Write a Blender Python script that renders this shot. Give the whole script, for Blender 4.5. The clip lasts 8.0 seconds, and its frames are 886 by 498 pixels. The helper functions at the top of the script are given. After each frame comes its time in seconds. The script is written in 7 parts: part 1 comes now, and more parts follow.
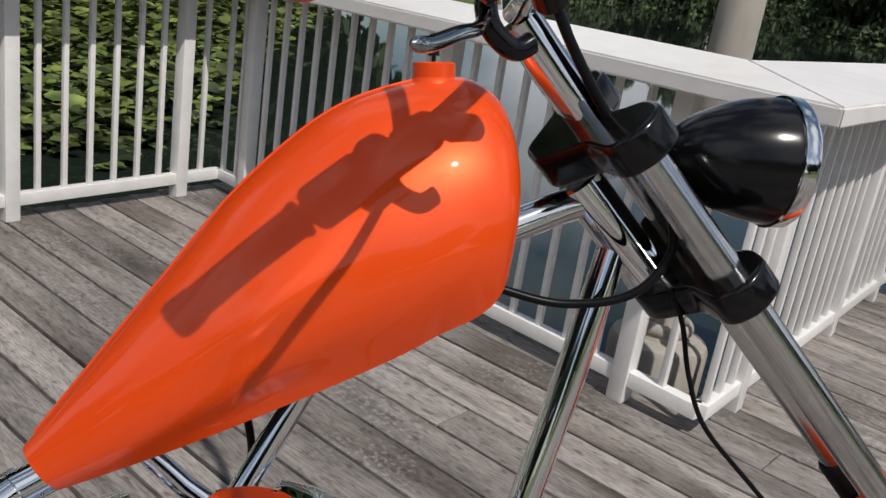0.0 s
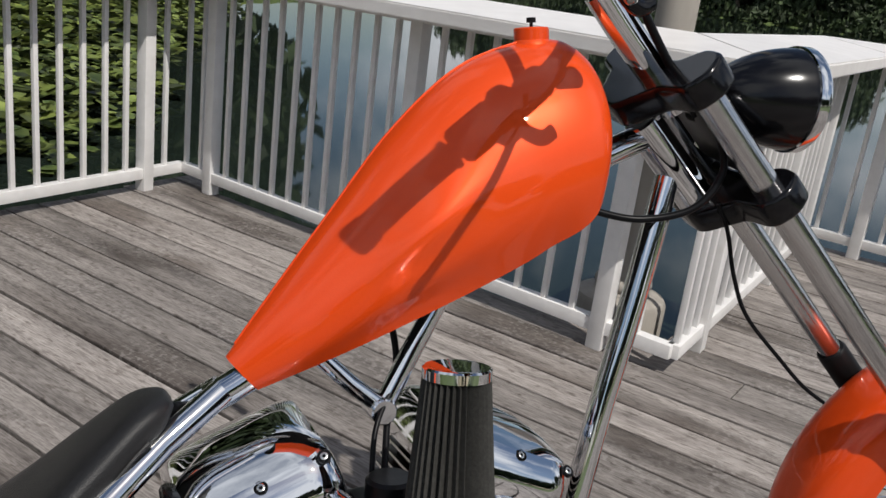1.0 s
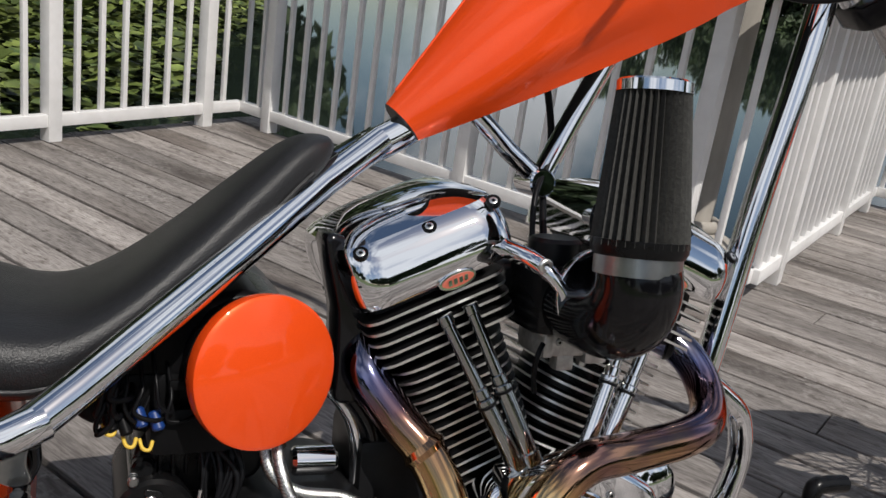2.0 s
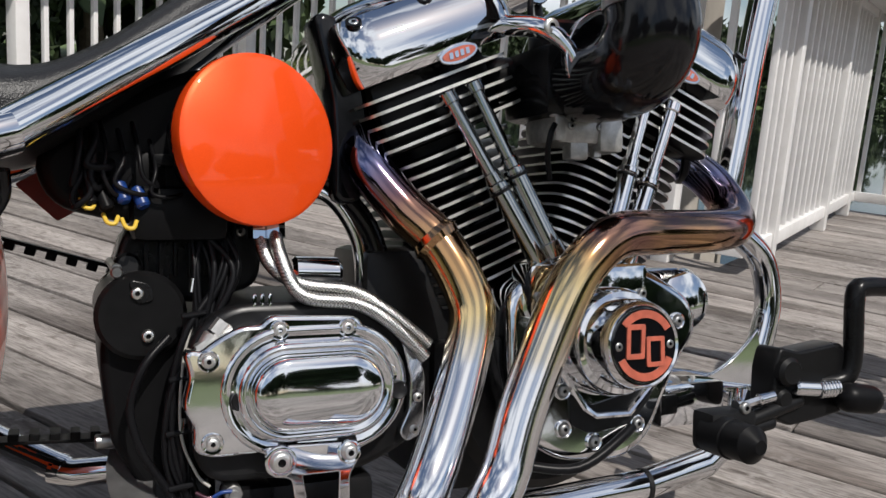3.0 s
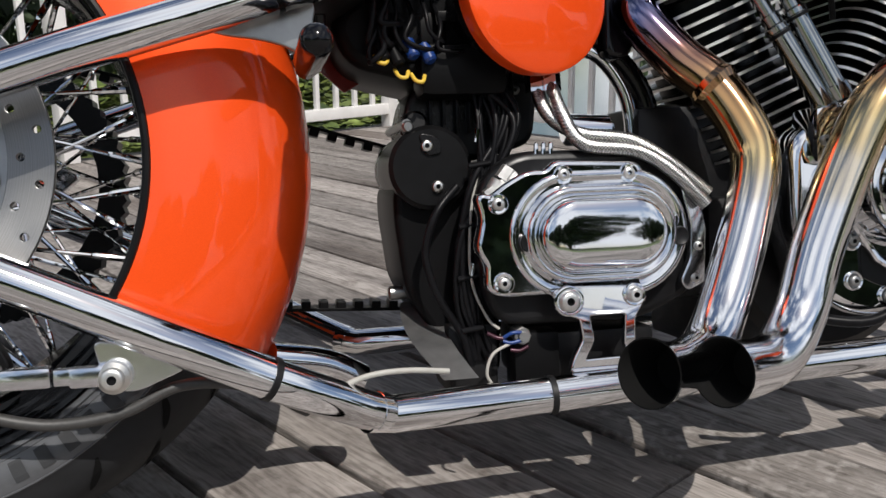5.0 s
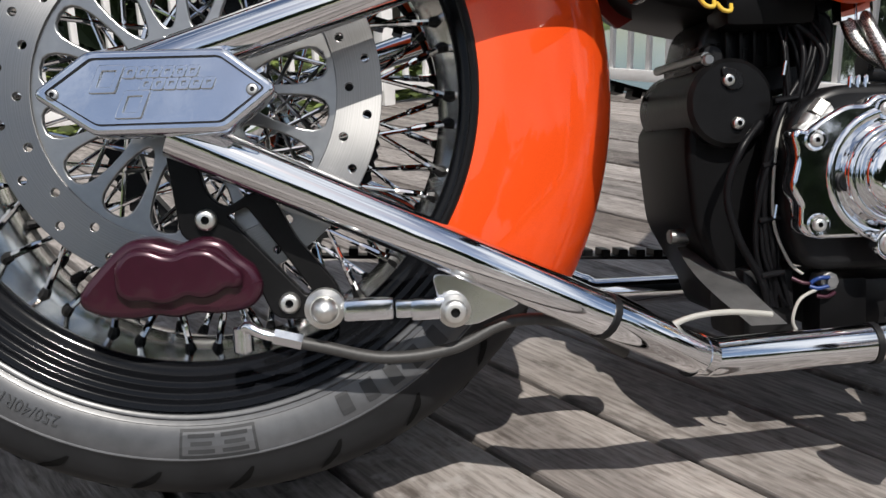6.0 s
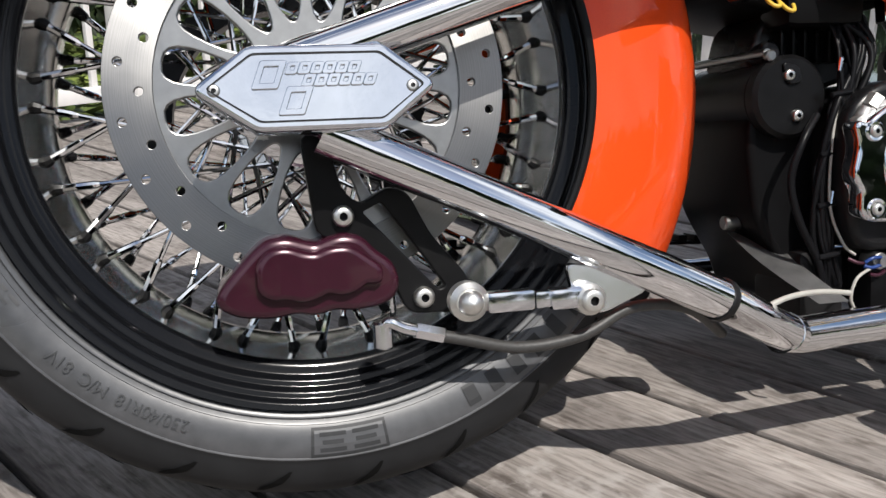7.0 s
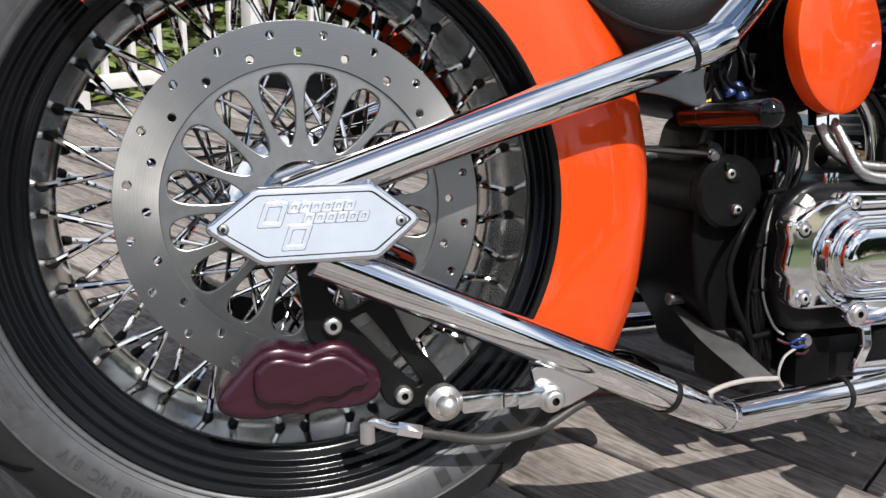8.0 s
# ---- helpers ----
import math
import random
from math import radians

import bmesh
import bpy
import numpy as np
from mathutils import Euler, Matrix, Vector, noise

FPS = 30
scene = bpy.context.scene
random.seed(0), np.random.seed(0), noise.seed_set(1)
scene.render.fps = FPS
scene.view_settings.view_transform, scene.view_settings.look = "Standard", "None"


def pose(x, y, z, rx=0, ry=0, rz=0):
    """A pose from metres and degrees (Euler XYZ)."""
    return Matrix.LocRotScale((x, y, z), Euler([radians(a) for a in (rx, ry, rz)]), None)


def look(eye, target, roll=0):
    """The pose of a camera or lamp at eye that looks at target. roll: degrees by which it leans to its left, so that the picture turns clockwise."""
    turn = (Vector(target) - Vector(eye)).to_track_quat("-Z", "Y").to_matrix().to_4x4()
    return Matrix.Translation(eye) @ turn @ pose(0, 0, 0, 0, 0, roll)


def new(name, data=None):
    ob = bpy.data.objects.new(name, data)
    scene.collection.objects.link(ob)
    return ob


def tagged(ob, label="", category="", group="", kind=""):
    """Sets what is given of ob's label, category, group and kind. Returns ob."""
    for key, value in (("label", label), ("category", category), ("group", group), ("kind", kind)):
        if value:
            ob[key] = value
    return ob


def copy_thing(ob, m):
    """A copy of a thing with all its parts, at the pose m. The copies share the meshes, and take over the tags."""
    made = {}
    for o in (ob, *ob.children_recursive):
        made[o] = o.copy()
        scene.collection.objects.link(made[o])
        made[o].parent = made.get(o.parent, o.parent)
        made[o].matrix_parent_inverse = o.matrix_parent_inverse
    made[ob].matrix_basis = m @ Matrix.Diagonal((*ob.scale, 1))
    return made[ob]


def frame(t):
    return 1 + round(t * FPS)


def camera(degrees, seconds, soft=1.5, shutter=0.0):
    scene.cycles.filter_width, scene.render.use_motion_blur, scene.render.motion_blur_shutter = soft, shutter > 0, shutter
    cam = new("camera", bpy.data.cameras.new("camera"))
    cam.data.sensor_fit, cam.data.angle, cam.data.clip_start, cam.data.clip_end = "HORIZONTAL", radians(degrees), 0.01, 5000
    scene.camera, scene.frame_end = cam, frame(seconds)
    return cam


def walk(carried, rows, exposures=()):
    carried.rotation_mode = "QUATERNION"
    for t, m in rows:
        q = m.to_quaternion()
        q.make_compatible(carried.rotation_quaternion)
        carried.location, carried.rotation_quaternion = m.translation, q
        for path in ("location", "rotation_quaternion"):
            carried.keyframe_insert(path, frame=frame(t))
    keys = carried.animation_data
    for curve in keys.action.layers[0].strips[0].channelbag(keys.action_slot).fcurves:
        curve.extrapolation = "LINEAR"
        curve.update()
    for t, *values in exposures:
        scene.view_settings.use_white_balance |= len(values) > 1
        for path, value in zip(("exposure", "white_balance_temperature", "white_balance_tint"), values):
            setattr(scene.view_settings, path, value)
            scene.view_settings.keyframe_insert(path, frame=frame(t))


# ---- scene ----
cam = camera(53.8, 8.0)
PATH = [
    (0, (0.813, -0.676, 1.235), (1.425, 1.122, 0.609), 9.0),
    (0.5, (0.686, -0.736, 1.268), (1.435, 1.024, 0.686), 7.9),
    (1, (0.524, -0.81, 1.194), (1.316, 0.92, 0.58), 7.4),
    (1.5, (0.456, -0.827, 1.068), (1.21, 0.915, 0.435), 8.5),
    (2, (0.396, -0.796, 0.884), (1.139, 0.957, 0.271), 8.5),
    (2.2, (0.381, -0.794, 0.788), (1.13, 0.964, 0.197), 7.9),
    (3.3, (0.401, -0.83, 0.524), (1.174, 0.982, 0.182), 3.1),
    (3.5, (0.391, -0.844, 0.51), (1.11, 0.993, 0.178), 2.2),
    (4, (0.39, -0.866, 0.48), (0.986, 1.018, 0.171), 0.5),
    (4.2, (0.394, -0.867, 0.471), (0.964, 1.018, 0.121), 0.4),
    (5.3, (0.263, -0.805, 0.447), (0.55, 1.108, -0.061), -0.4),
    (5.5, (0.227, -0.794, 0.441), (0.474, 1.121, -0.08), -0.4),
    (6, (0.131, -0.782, 0.421), (0.3, 1.134, -0.126), -1.2),
    (6.5, (0.044, -0.766, 0.423), (0.272, 1.14, -0.138), -1.5),
    (7, (-0.059, -0.762, 0.43), (0.39, 1.1, -0.147), -0.2),
    (7.5, (-0.15, -0.767, 0.494), (0.436, 1.042, -0.127), 0.2),
    (8, (-0.097, -0.787, 0.555), (0.474, 1.019, -0.085), 2.1),
]
walk(cam, [(t, look(eye, target, roll)) for t, eye, target, roll in PATH], exposures=[(0.0, -0.31), (2.0, -0.15), (3.5, 0.0), (4.2, -0.03), (5.5, 0.03), (6.5, 0.21), (7.2, 0.28), (8.0, 0.30)])

# ---- sky and sun ----
SUN_AZ, SUN_EL = math.atan2(-0.98, 0.19), radians(54)
to_sun = Vector((math.cos(SUN_AZ) * math.cos(SUN_EL), math.sin(SUN_AZ) * math.cos(SUN_EL), math.sin(SUN_EL)))
world = bpy.data.worlds.new("sky")
scene.world = world
world.use_nodes = True
wn = world.node_tree
wn.nodes.clear()
w_out, w_bg = wn.nodes.new("ShaderNodeOutputWorld"), wn.nodes.new("ShaderNodeBackground")
w_sky = wn.nodes.new("ShaderNodeTexSky")
w_sky.sky_type, w_sky.sun_disc = "NISHITA", False
w_sky.sun_elevation, w_sky.sun_rotation = SUN_EL, math.pi / 2 - SUN_AZ
w_tc, w_noise, w_ramp, w_mix = (wn.nodes.new(n) for n in ("ShaderNodeTexCoord", "ShaderNodeTexNoise", "ShaderNodeValToRGB", "ShaderNodeMix"))
w_mix.data_type = "RGBA"
w_noise.inputs["Scale"].default_value, w_noise.inputs["Detail"].default_value, w_noise.inputs["Roughness"].default_value = 2.6, 7.0, 0.55
w_ramp.color_ramp.elements[0].position, w_ramp.color_ramp.elements[1].position = 0.46, 0.60
wn.links.new(w_tc.outputs["Generated"], w_noise.inputs["Vector"])
wn.links.new(w_noise.outputs["Fac"], w_ramp.inputs["Fac"])
wn.links.new(w_ramp.outputs["Color"], w_mix.inputs["Factor"])
wn.links.new(w_sky.outputs["Color"], w_mix.inputs["A"])
w_mix.inputs["B"].default_value = (10.8, 11.2, 11.9, 1)
wn.links.new(w_mix.outputs["Result"], w_bg.inputs["Color"])
w_bg.inputs["Strength"].default_value = 0.085
wn.links.new(w_bg.outputs["Background"], w_out.inputs["Surface"])
sun = new("sun", bpy.data.lights.new("sun", "SUN"))
sun.data.energy, sun.data.angle, sun.data.color = 4.4, radians(0.53), (1.0, 0.955, 0.895)
sun.matrix_world = look(tuple(to_sun * 30), (0, 0, 0))


# ---- materials ----
def material(name, color, rough=0.5, metal=0.0, vary=0.0, scale=20.0, bump=0.0, bump_scale=None, rough_vary=0.0, coat=0.0, stretch=(1, 1, 1), second=None, blotch=3.0, island=0.0, spec=0.5):
    """Principled surface with colour that varies at two scales, uneven gloss and fine relief."""
    m = bpy.data.materials.new(name)
    m.use_nodes = True
    t, p = m.node_tree, m.node_tree.nodes["Principled BSDF"]
    p.inputs["Base Color"].default_value = (*color, 1)
    p.inputs["Roughness"].default_value, p.inputs["Metallic"].default_value = rough, metal
    p.inputs["Specular IOR Level"].default_value = spec
    p.inputs["Coat Weight"].default_value, p.inputs["Coat Roughness"].default_value = coat, 0.03
    if vary or bump or rough_vary:
        tc, mp = t.nodes.new("ShaderNodeTexCoord"), t.nodes.new("ShaderNodeMapping")
        mp.inputs["Scale"].default_value = stretch
        t.links.new(tc.outputs["Object"], mp.inputs["Vector"])
        fine, wide = t.nodes.new("ShaderNodeTexNoise"), t.nodes.new("ShaderNodeTexNoise")
        fine.inputs["Scale"].default_value, fine.inputs["Detail"].default_value = scale, 6.0
        wide.inputs["Scale"].default_value, wide.inputs["Detail"].default_value = blotch, 4.0
        for n in (fine, wide):
            t.links.new(mp.outputs["Vector"], n.inputs["Vector"])
        if vary:
            add = t.nodes.new("ShaderNodeMath")
            add.operation = "ADD"
            t.links.new(fine.outputs["Fac"], add.inputs[0])
            t.links.new(wide.outputs["Fac"], add.inputs[1])
            ramp = t.nodes.new("ShaderNodeMapRange")
            ramp.inputs["From Min"].default_value, ramp.inputs["From Max"].default_value = 0.7, 1.3
            t.links.new(add.outputs[0], ramp.inputs["Value"])
            mix = t.nodes.new("ShaderNodeMix")
            mix.data_type = "RGBA"
            other = second or tuple(c * (1 - vary) for c in color)
            mix.inputs["A"].default_value, mix.inputs["B"].default_value = (*other, 1), (*(min(1, c * (1 + vary * 0.5)) for c in color), 1)
            t.links.new(ramp.outputs["Result"], mix.inputs["Factor"])
            last = mix.outputs["Result"]
            if island:
                geo, hsv = t.nodes.new("ShaderNodeNewGeometry"), t.nodes.new("ShaderNodeHueSaturation")
                rng = t.nodes.new("ShaderNodeMapRange")
                rng.inputs["To Min"].default_value, rng.inputs["To Max"].default_value = 1 - island, 1 + island
                t.links.new(geo.outputs["Random Per Island"], rng.inputs["Value"])
                t.links.new(rng.outputs["Result"], hsv.inputs["Value"])
                t.links.new(last, hsv.inputs["Color"])
                last = hsv.outputs["Color"]
            t.links.new(last, p.inputs["Base Color"])
        if rough_vary:
            rr = t.nodes.new("ShaderNodeMapRange")
            rr.inputs["From Min"].default_value, rr.inputs["From Max"].default_value = 0.35, 0.65
            rr.inputs["To Min"].default_value, rr.inputs["To Max"].default_value = max(0.0, rough - rough_vary), rough + rough_vary
            t.links.new(wide.outputs["Fac"], rr.inputs["Value"])
            t.links.new(rr.outputs["Result"], p.inputs["Roughness"])
        if bump:
            b = t.nodes.new("ShaderNodeBump")
            b.inputs["Strength"].default_value, b.inputs["Distance"].default_value = bump, 0.002
            src = fine
            if bump_scale:
                src = t.nodes.new("ShaderNodeTexNoise")
                src.inputs["Scale"].default_value, src.inputs["Detail"].default_value = bump_scale, 3.0
                t.links.new(mp.outputs["Vector"], src.inputs["Vector"])
            t.links.new(src.outputs["Fac"], b.inputs["Height"])
            t.links.new(b.outputs["Normal"], p.inputs["Normal"])
    return m


def deck_wood():
    """Grey weathered planks: long grain, dark streaks, pale lichen, each board a little different."""
    m = bpy.data.materials.new("weathered_wood")
    m.use_nodes = True
    t, p = m.node_tree, m.node_tree.nodes["Principled BSDF"]
    n = lambda kind: t.nodes.new("ShaderNode" + kind)
    tc, info, mp, off = n("TexCoord"), n("ObjectInfo"), n("Mapping"), n("VectorMath")
    mul = n("Math")
    mul.operation, mul.inputs[1].default_value = "MULTIPLY", 37.0
    t.links.new(info.outputs["Random"], mul.inputs[0])
    off.operation = "ADD"
    t.links.new(tc.outputs["Object"], off.inputs[0])
    t.links.new(mul.outputs[0], off.inputs[1])
    mp.inputs["Scale"].default_value = (0.11, 1.0, 1.0)
    t.links.new(off.outputs[0], mp.inputs["Vector"])
    grain, streak, patch, lichen = (n("TexNoise") for _ in range(4))
    for node, sc, det in ((grain, 210.0, 10.0), (streak, 21.0, 8.0), (patch, 2.2, 5.0), (lichen, 58.0, 9.0)):
        node.inputs["Scale"].default_value, node.inputs["Detail"].default_value = sc, det
    t.links.new(mp.outputs["Vector"], grain.inputs["Vector"])
    t.links.new(mp.outputs["Vector"], streak.inputs["Vector"])
    t.links.new(off.outputs[0], patch.inputs["Vector"])
    t.links.new(off.outputs[0], lichen.inputs["Vector"])
    base = n("ValToRGB")
    base.color_ramp.elements[0].position, base.color_ramp.elements[1].position = 0.30, 0.72
    base.color_ramp.elements[0].color, base.color_ramp.elements[1].color = (0.150, 0.134, 0.125, 1), (0.325, 0.297, 0.276, 1)
    t.links.new(streak.outputs["Fac"], base.inputs["Fac"])
    fine = n("Mix")
    fine.data_type, fine.blend_type = "RGBA", "MULTIPLY"
    gr = n("ValToRGB")
    gr.color_ramp.elements[0].position, gr.color_ramp.elements[1].position = 0.36, 0.60
    gr.color_ramp.elements[0].color, gr.color_ramp.elements[1].color = (0.50, 0.48, 0.46, 1), (1.06, 1.05, 1.04, 1)
    t.links.new(grain.outputs["Fac"], gr.inputs["Fac"])
    fine.inputs["Factor"].default_value = 0.8
    t.links.new(base.outputs["Color"], fine.inputs["A"])
    t.links.new(gr.outputs["Color"], fine.inputs["B"])
    hsv = n("HueSaturation")
    rng = n("MapRange")
    rng.inputs["To Min"].default_value, rng.inputs["To Max"].default_value = 0.80, 1.42
    t.links.new(info.outputs["Random"], rng.inputs["Value"])
    t.links.new(rng.outputs["Result"], hsv.inputs["Value"])
    t.links.new(fine.outputs["Result"], hsv.inputs["Color"])
    mask = n("Math")
    mask.operation = "MULTIPLY"
    r1, r2 = n("ValToRGB"), n("ValToRGB")
    r1.color_ramp.elements[0].position, r1.color_ramp.elements[1].position = 0.46, 0.74
    r2.color_ramp.elements[0].position, r2.color_ramp.elements[1].position = 0.50, 0.68
    t.links.new(patch.outputs["Fac"], r1.inputs["Fac"])
    t.links.new(lichen.outputs["Fac"], r2.inputs["Fac"])
    t.links.new(r1.outputs["Color"], mask.inputs[0])
    t.links.new(r2.outputs["Color"], mask.inputs[1])
    stain, sr, sm = n("TexNoise"), n("ValToRGB"), n("Mix")
    stain.inputs["Scale"].default_value, stain.inputs["Detail"].default_value = 3.1, 3.0
    mp2 = n("Mapping")
    mp2.inputs["Scale"].default_value, mp2.inputs["Location"].default_value = (0.35, 1.0, 1.0), (11.0, 5.0, 0.0)
    t.links.new(off.outputs[0], mp2.inputs["Vector"])
    t.links.new(mp2.outputs["Vector"], stain.inputs["Vector"])
    sr.color_ramp.elements[0].position, sr.color_ramp.elements[1].position = 0.52, 0.66
    t.links.new(stain.outputs["Fac"], sr.inputs["Fac"])
    sm.data_type, sm.blend_type = "RGBA", "MULTIPLY"
    sm.inputs["B"].default_value = (0.46, 0.43, 0.41, 1)
    t.links.new(sr.outputs["Color"], sm.inputs["Factor"])
    t.links.new(hsv.outputs["Color"], sm.inputs["A"])
    speck, spr, spm = n("TexNoise"), n("ValToRGB"), n("Mix")
    speck.inputs["Scale"].default_value, speck.inputs["Detail"].default_value = 46.0, 5.0
    mp3 = n("Mapping")
    mp3.inputs["Scale"].default_value = (0.45, 1.0, 1.0)
    t.links.new(off.outputs[0], mp3.inputs["Vector"])
    t.links.new(mp3.outputs["Vector"], speck.inputs["Vector"])
    spr.color_ramp.elements[0].position, spr.color_ramp.elements[1].position = 0.57, 0.70
    t.links.new(speck.outputs["Fac"], spr.inputs["Fac"])
    spm.data_type, spm.blend_type = "RGBA", "MULTIPLY"
    spm.inputs["B"].default_value = (0.50, 0.47, 0.45, 1)
    t.links.new(spr.outputs["Color"], spm.inputs["Factor"])
    t.links.new(sm.outputs["Result"], spm.inputs["A"])
    lm = n("Mix")
    lm.data_type = "RGBA"
    lm.inputs["B"].default_value = (0.36, 0.335, 0.315, 1)
    t.links.new(mask.outputs[0], lm.inputs["Factor"])
    t.links.new(spm.outputs["Result"], lm.inputs["A"])
    t.links.new(lm.outputs["Result"], p.inputs["Base Color"])
    p.inputs["Roughness"].default_value = 0.85
    b = n("Bump")
    b.inputs["Strength"].default_value, b.inputs["Distance"].default_value = 0.45, 0.003
    t.links.new(grain.outputs["Fac"], b.inputs["Height"])
    t.links.new(b.outputs["Normal"], p.inputs["Normal"])
    return m


def heat_chrome():
    """Chrome pipe, blued and browned by heat in uneven bands near the ports."""
    m = bpy.data.materials.new("heat_tinted_chrome")
    m.use_nodes = True
    t, p = m.node_tree, m.node_tree.nodes["Principled BSDF"]
    n = lambda kind: t.nodes.new("ShaderNode" + kind)
    tc, sep, noise_n, add, ramp = n("TexCoord"), n("SeparateXYZ"), n("TexNoise"), n("Math"), n("ValToRGB")
    t.links.new(tc.outputs["Object"], sep.inputs[0])
    t.links.new(tc.outputs["Object"], noise_n.inputs["Vector"])
    noise_n.inputs["Scale"].default_value = 14.0
    add.operation = "MULTIPLY_ADD"
    t.links.new(noise_n.outputs["Fac"], add.inputs[0])
    add.inputs[1].default_value = 0.10
    t.links.new(sep.outputs["Z"], add.inputs[2])
    rg = n("MapRange")
    rg.inputs["From Min"].default_value, rg.inputs["From Max"].default_value = 0.21, 0.57
    t.links.new(add.outputs[0], rg.inputs["Value"])
    t.links.new(rg.outputs["Result"], ramp.inputs["Fac"])
    stops = ((0.0, (0.87, 0.88, 0.91)), (0.30, (0.84, 0.82, 0.80)), (0.46, (0.76, 0.58, 0.30)), (0.58, (0.54, 0.32, 0.15)), (0.70, (0.24, 0.13, 0.13)), (0.84, (0.16, 0.17, 0.30)), (0.94, (0.16, 0.15, 0.16)))
    el = ramp.color_ramp.elements
    el[0].position, el[0].color = stops[0][0], (*stops[0][1], 1)
    el[1].position, el[1].color = stops[-1][0], (*stops[-1][1], 1)
    for pos, c in stops[1:-1]:
        e = el.new(pos)
        e.color = (*c, 1)
    t.links.new(ramp.outputs["Color"], p.inputs["Base Color"])
    p.inputs["Metallic"].default_value, p.inputs["Roughness"].default_value = 1.0, 0.10
    return m


def brushed_disc():
    """Grey steel with fine circular scratches round the axle and a duller swept band."""
    m = bpy.data.materials.new("ring_brushed_steel")
    m.use_nodes = True
    t, p = m.node_tree, m.node_tree.nodes["Principled BSDF"]
    n = lambda kind: t.nodes.new("ShaderNode" + kind)
    tc, sub, flat, ln, rings, wide = n("TexCoord"), n("VectorMath"), n("VectorMath"), n("VectorMath"), n("TexNoise"), n("TexNoise")
    sub.operation, sub.inputs[1].default_value = "SUBTRACT", (0, 0, 0.3275)
    flat.operation, flat.inputs[1].default_value = "MULTIPLY", (1, 0, 1)
    ln.operation = "LENGTH"
    t.links.new(tc.outputs["Object"], sub.inputs[0])
    t.links.new(sub.outputs[0], flat.inputs[0])
    t.links.new(flat.outputs[0], ln.inputs[0])
    rings.noise_dimensions = "1D"
    rings.inputs["Scale"].default_value, rings.inputs["Detail"].default_value = 1900.0, 6.0
    t.links.new(ln.outputs["Value"], rings.inputs["W"])
    wide.inputs["Scale"].default_value = 22.0
    t.links.new(tc.outputs["Object"], wide.inputs["Vector"])
    ramp = n("ValToRGB")
    ramp.color_ramp.elements[0].position, ramp.color_ramp.elements[1].position = 0.3, 0.7
    ramp.color_ramp.elements[0].color, ramp.color_ramp.elements[1].color = (0.245, 0.242, 0.238, 1), (0.330, 0.327, 0.322, 1)
    t.links.new(rings.outputs["Fac"], ramp.inputs["Fac"])
    t.links.new(ramp.outputs["Color"], p.inputs["Base Color"])
    rr = n("MapRange")
    rr.inputs["To Min"].default_value, rr.inputs["To Max"].default_value = 0.22, 0.42
    t.links.new(wide.outputs["Fac"], rr.inputs["Value"])
    t.links.new(rr.outputs["Result"], p.inputs["Roughness"])
    bp = n("Bump")
    bp.inputs["Strength"].default_value, bp.inputs["Distance"].default_value = 0.05, 0.0004
    t.links.new(rings.outputs["Fac"], bp.inputs["Height"])
    t.links.new(bp.outputs["Normal"], p.inputs["Normal"])
    p.inputs["Metallic"].default_value = 1.0
    tan = n("Tangent")
    tan.direction_type, tan.axis = "RADIAL", "Y"
    p.inputs["Anisotropic"].default_value = 0.75
    t.links.new(tan.outputs["Tangent"], p.inputs["Tangent"])
    return m


DISC = brushed_disc()
CHROME = material("chrome", (0.78, 0.79, 0.81), 0.045, 1.0, rough_vary=0.02, bump=0.015, bump_scale=60)
STEEL = material("brushed_steel", (0.36, 0.36, 0.355), 0.36, 1.0, vary=0.15, scale=90, rough_vary=0.08, bump=0.06)
FORK = material("fork_tube_chrome", (0.62, 0.62, 0.63), 0.16, 1.0, vary=0.1, scale=60, rough_vary=0.05)
POLISHED = material("polished_aluminium", (0.74, 0.75, 0.78), 0.12, 1.0, vary=0.1, scale=50, rough_vary=0.05, bump=0.02)
ALU = material("cast_aluminium", (0.56, 0.55, 0.53), 0.42, 0.85, vary=0.35, scale=120, bump=0.15)
ORANGE = material("orange_paint", (0.80, 0.076, 0.008), 0.40, 0.22, vary=0.05, scale=900, coat=0.7, blotch=2.0, second=(0.74, 0.062, 0.006), spec=0.15)
BLACK = material("black_paint", (0.004, 0.004, 0.005), 0.15, 0.0, vary=0.3, scale=40, rough_vary=0.04, coat=0.1, spec=0.3)
SATIN = material("satin_black", (0.006, 0.006, 0.0065), 0.36, 0.0, vary=0.35, scale=80, rough_vary=0.1, bump=0.05, spec=0.18)
# black parts, and the colour put in for shade inside sockets and recesses
DARK = material("grimy_black_and_recess_shade", (0.008, 0.008, 0.0088), 0.36, 0.0, vary=0.5, scale=60, bump=0.14, rough_vary=0.14, spec=0.24)
RUBBER = material("tyre_rubber", (0.0140, 0.0142, 0.0152), 0.62, 0.0, vary=0.4, scale=40, bump=0.12, rough_vary=0.1, second=(0.026, 0.027, 0.029), spec=0.18)
SIDEWALL = material("scuffed_tyre_sidewall", (0.061, 0.063, 0.068), 0.33, 0.0, vary=0.35, scale=90, bump=0.08, rough_vary=0.10, spec=0.8)
GROOVE = material("tread_groove_black", (0.006, 0.006, 0.006), 0.95, spec=0.1)
LEATHER = material("black_leather", (0.014, 0.014, 0.015), 0.43, 0.0, vary=0.2, scale=300, bump=0.34, bump_scale=560, rough_vary=0.1, spec=0.32)
MAROON = material("maroon_anodised", (0.042, 0.0075, 0.018), 0.26, 0.3, vary=0.2, scale=90, rough_vary=0.05, coat=0.3, bump=0.02)
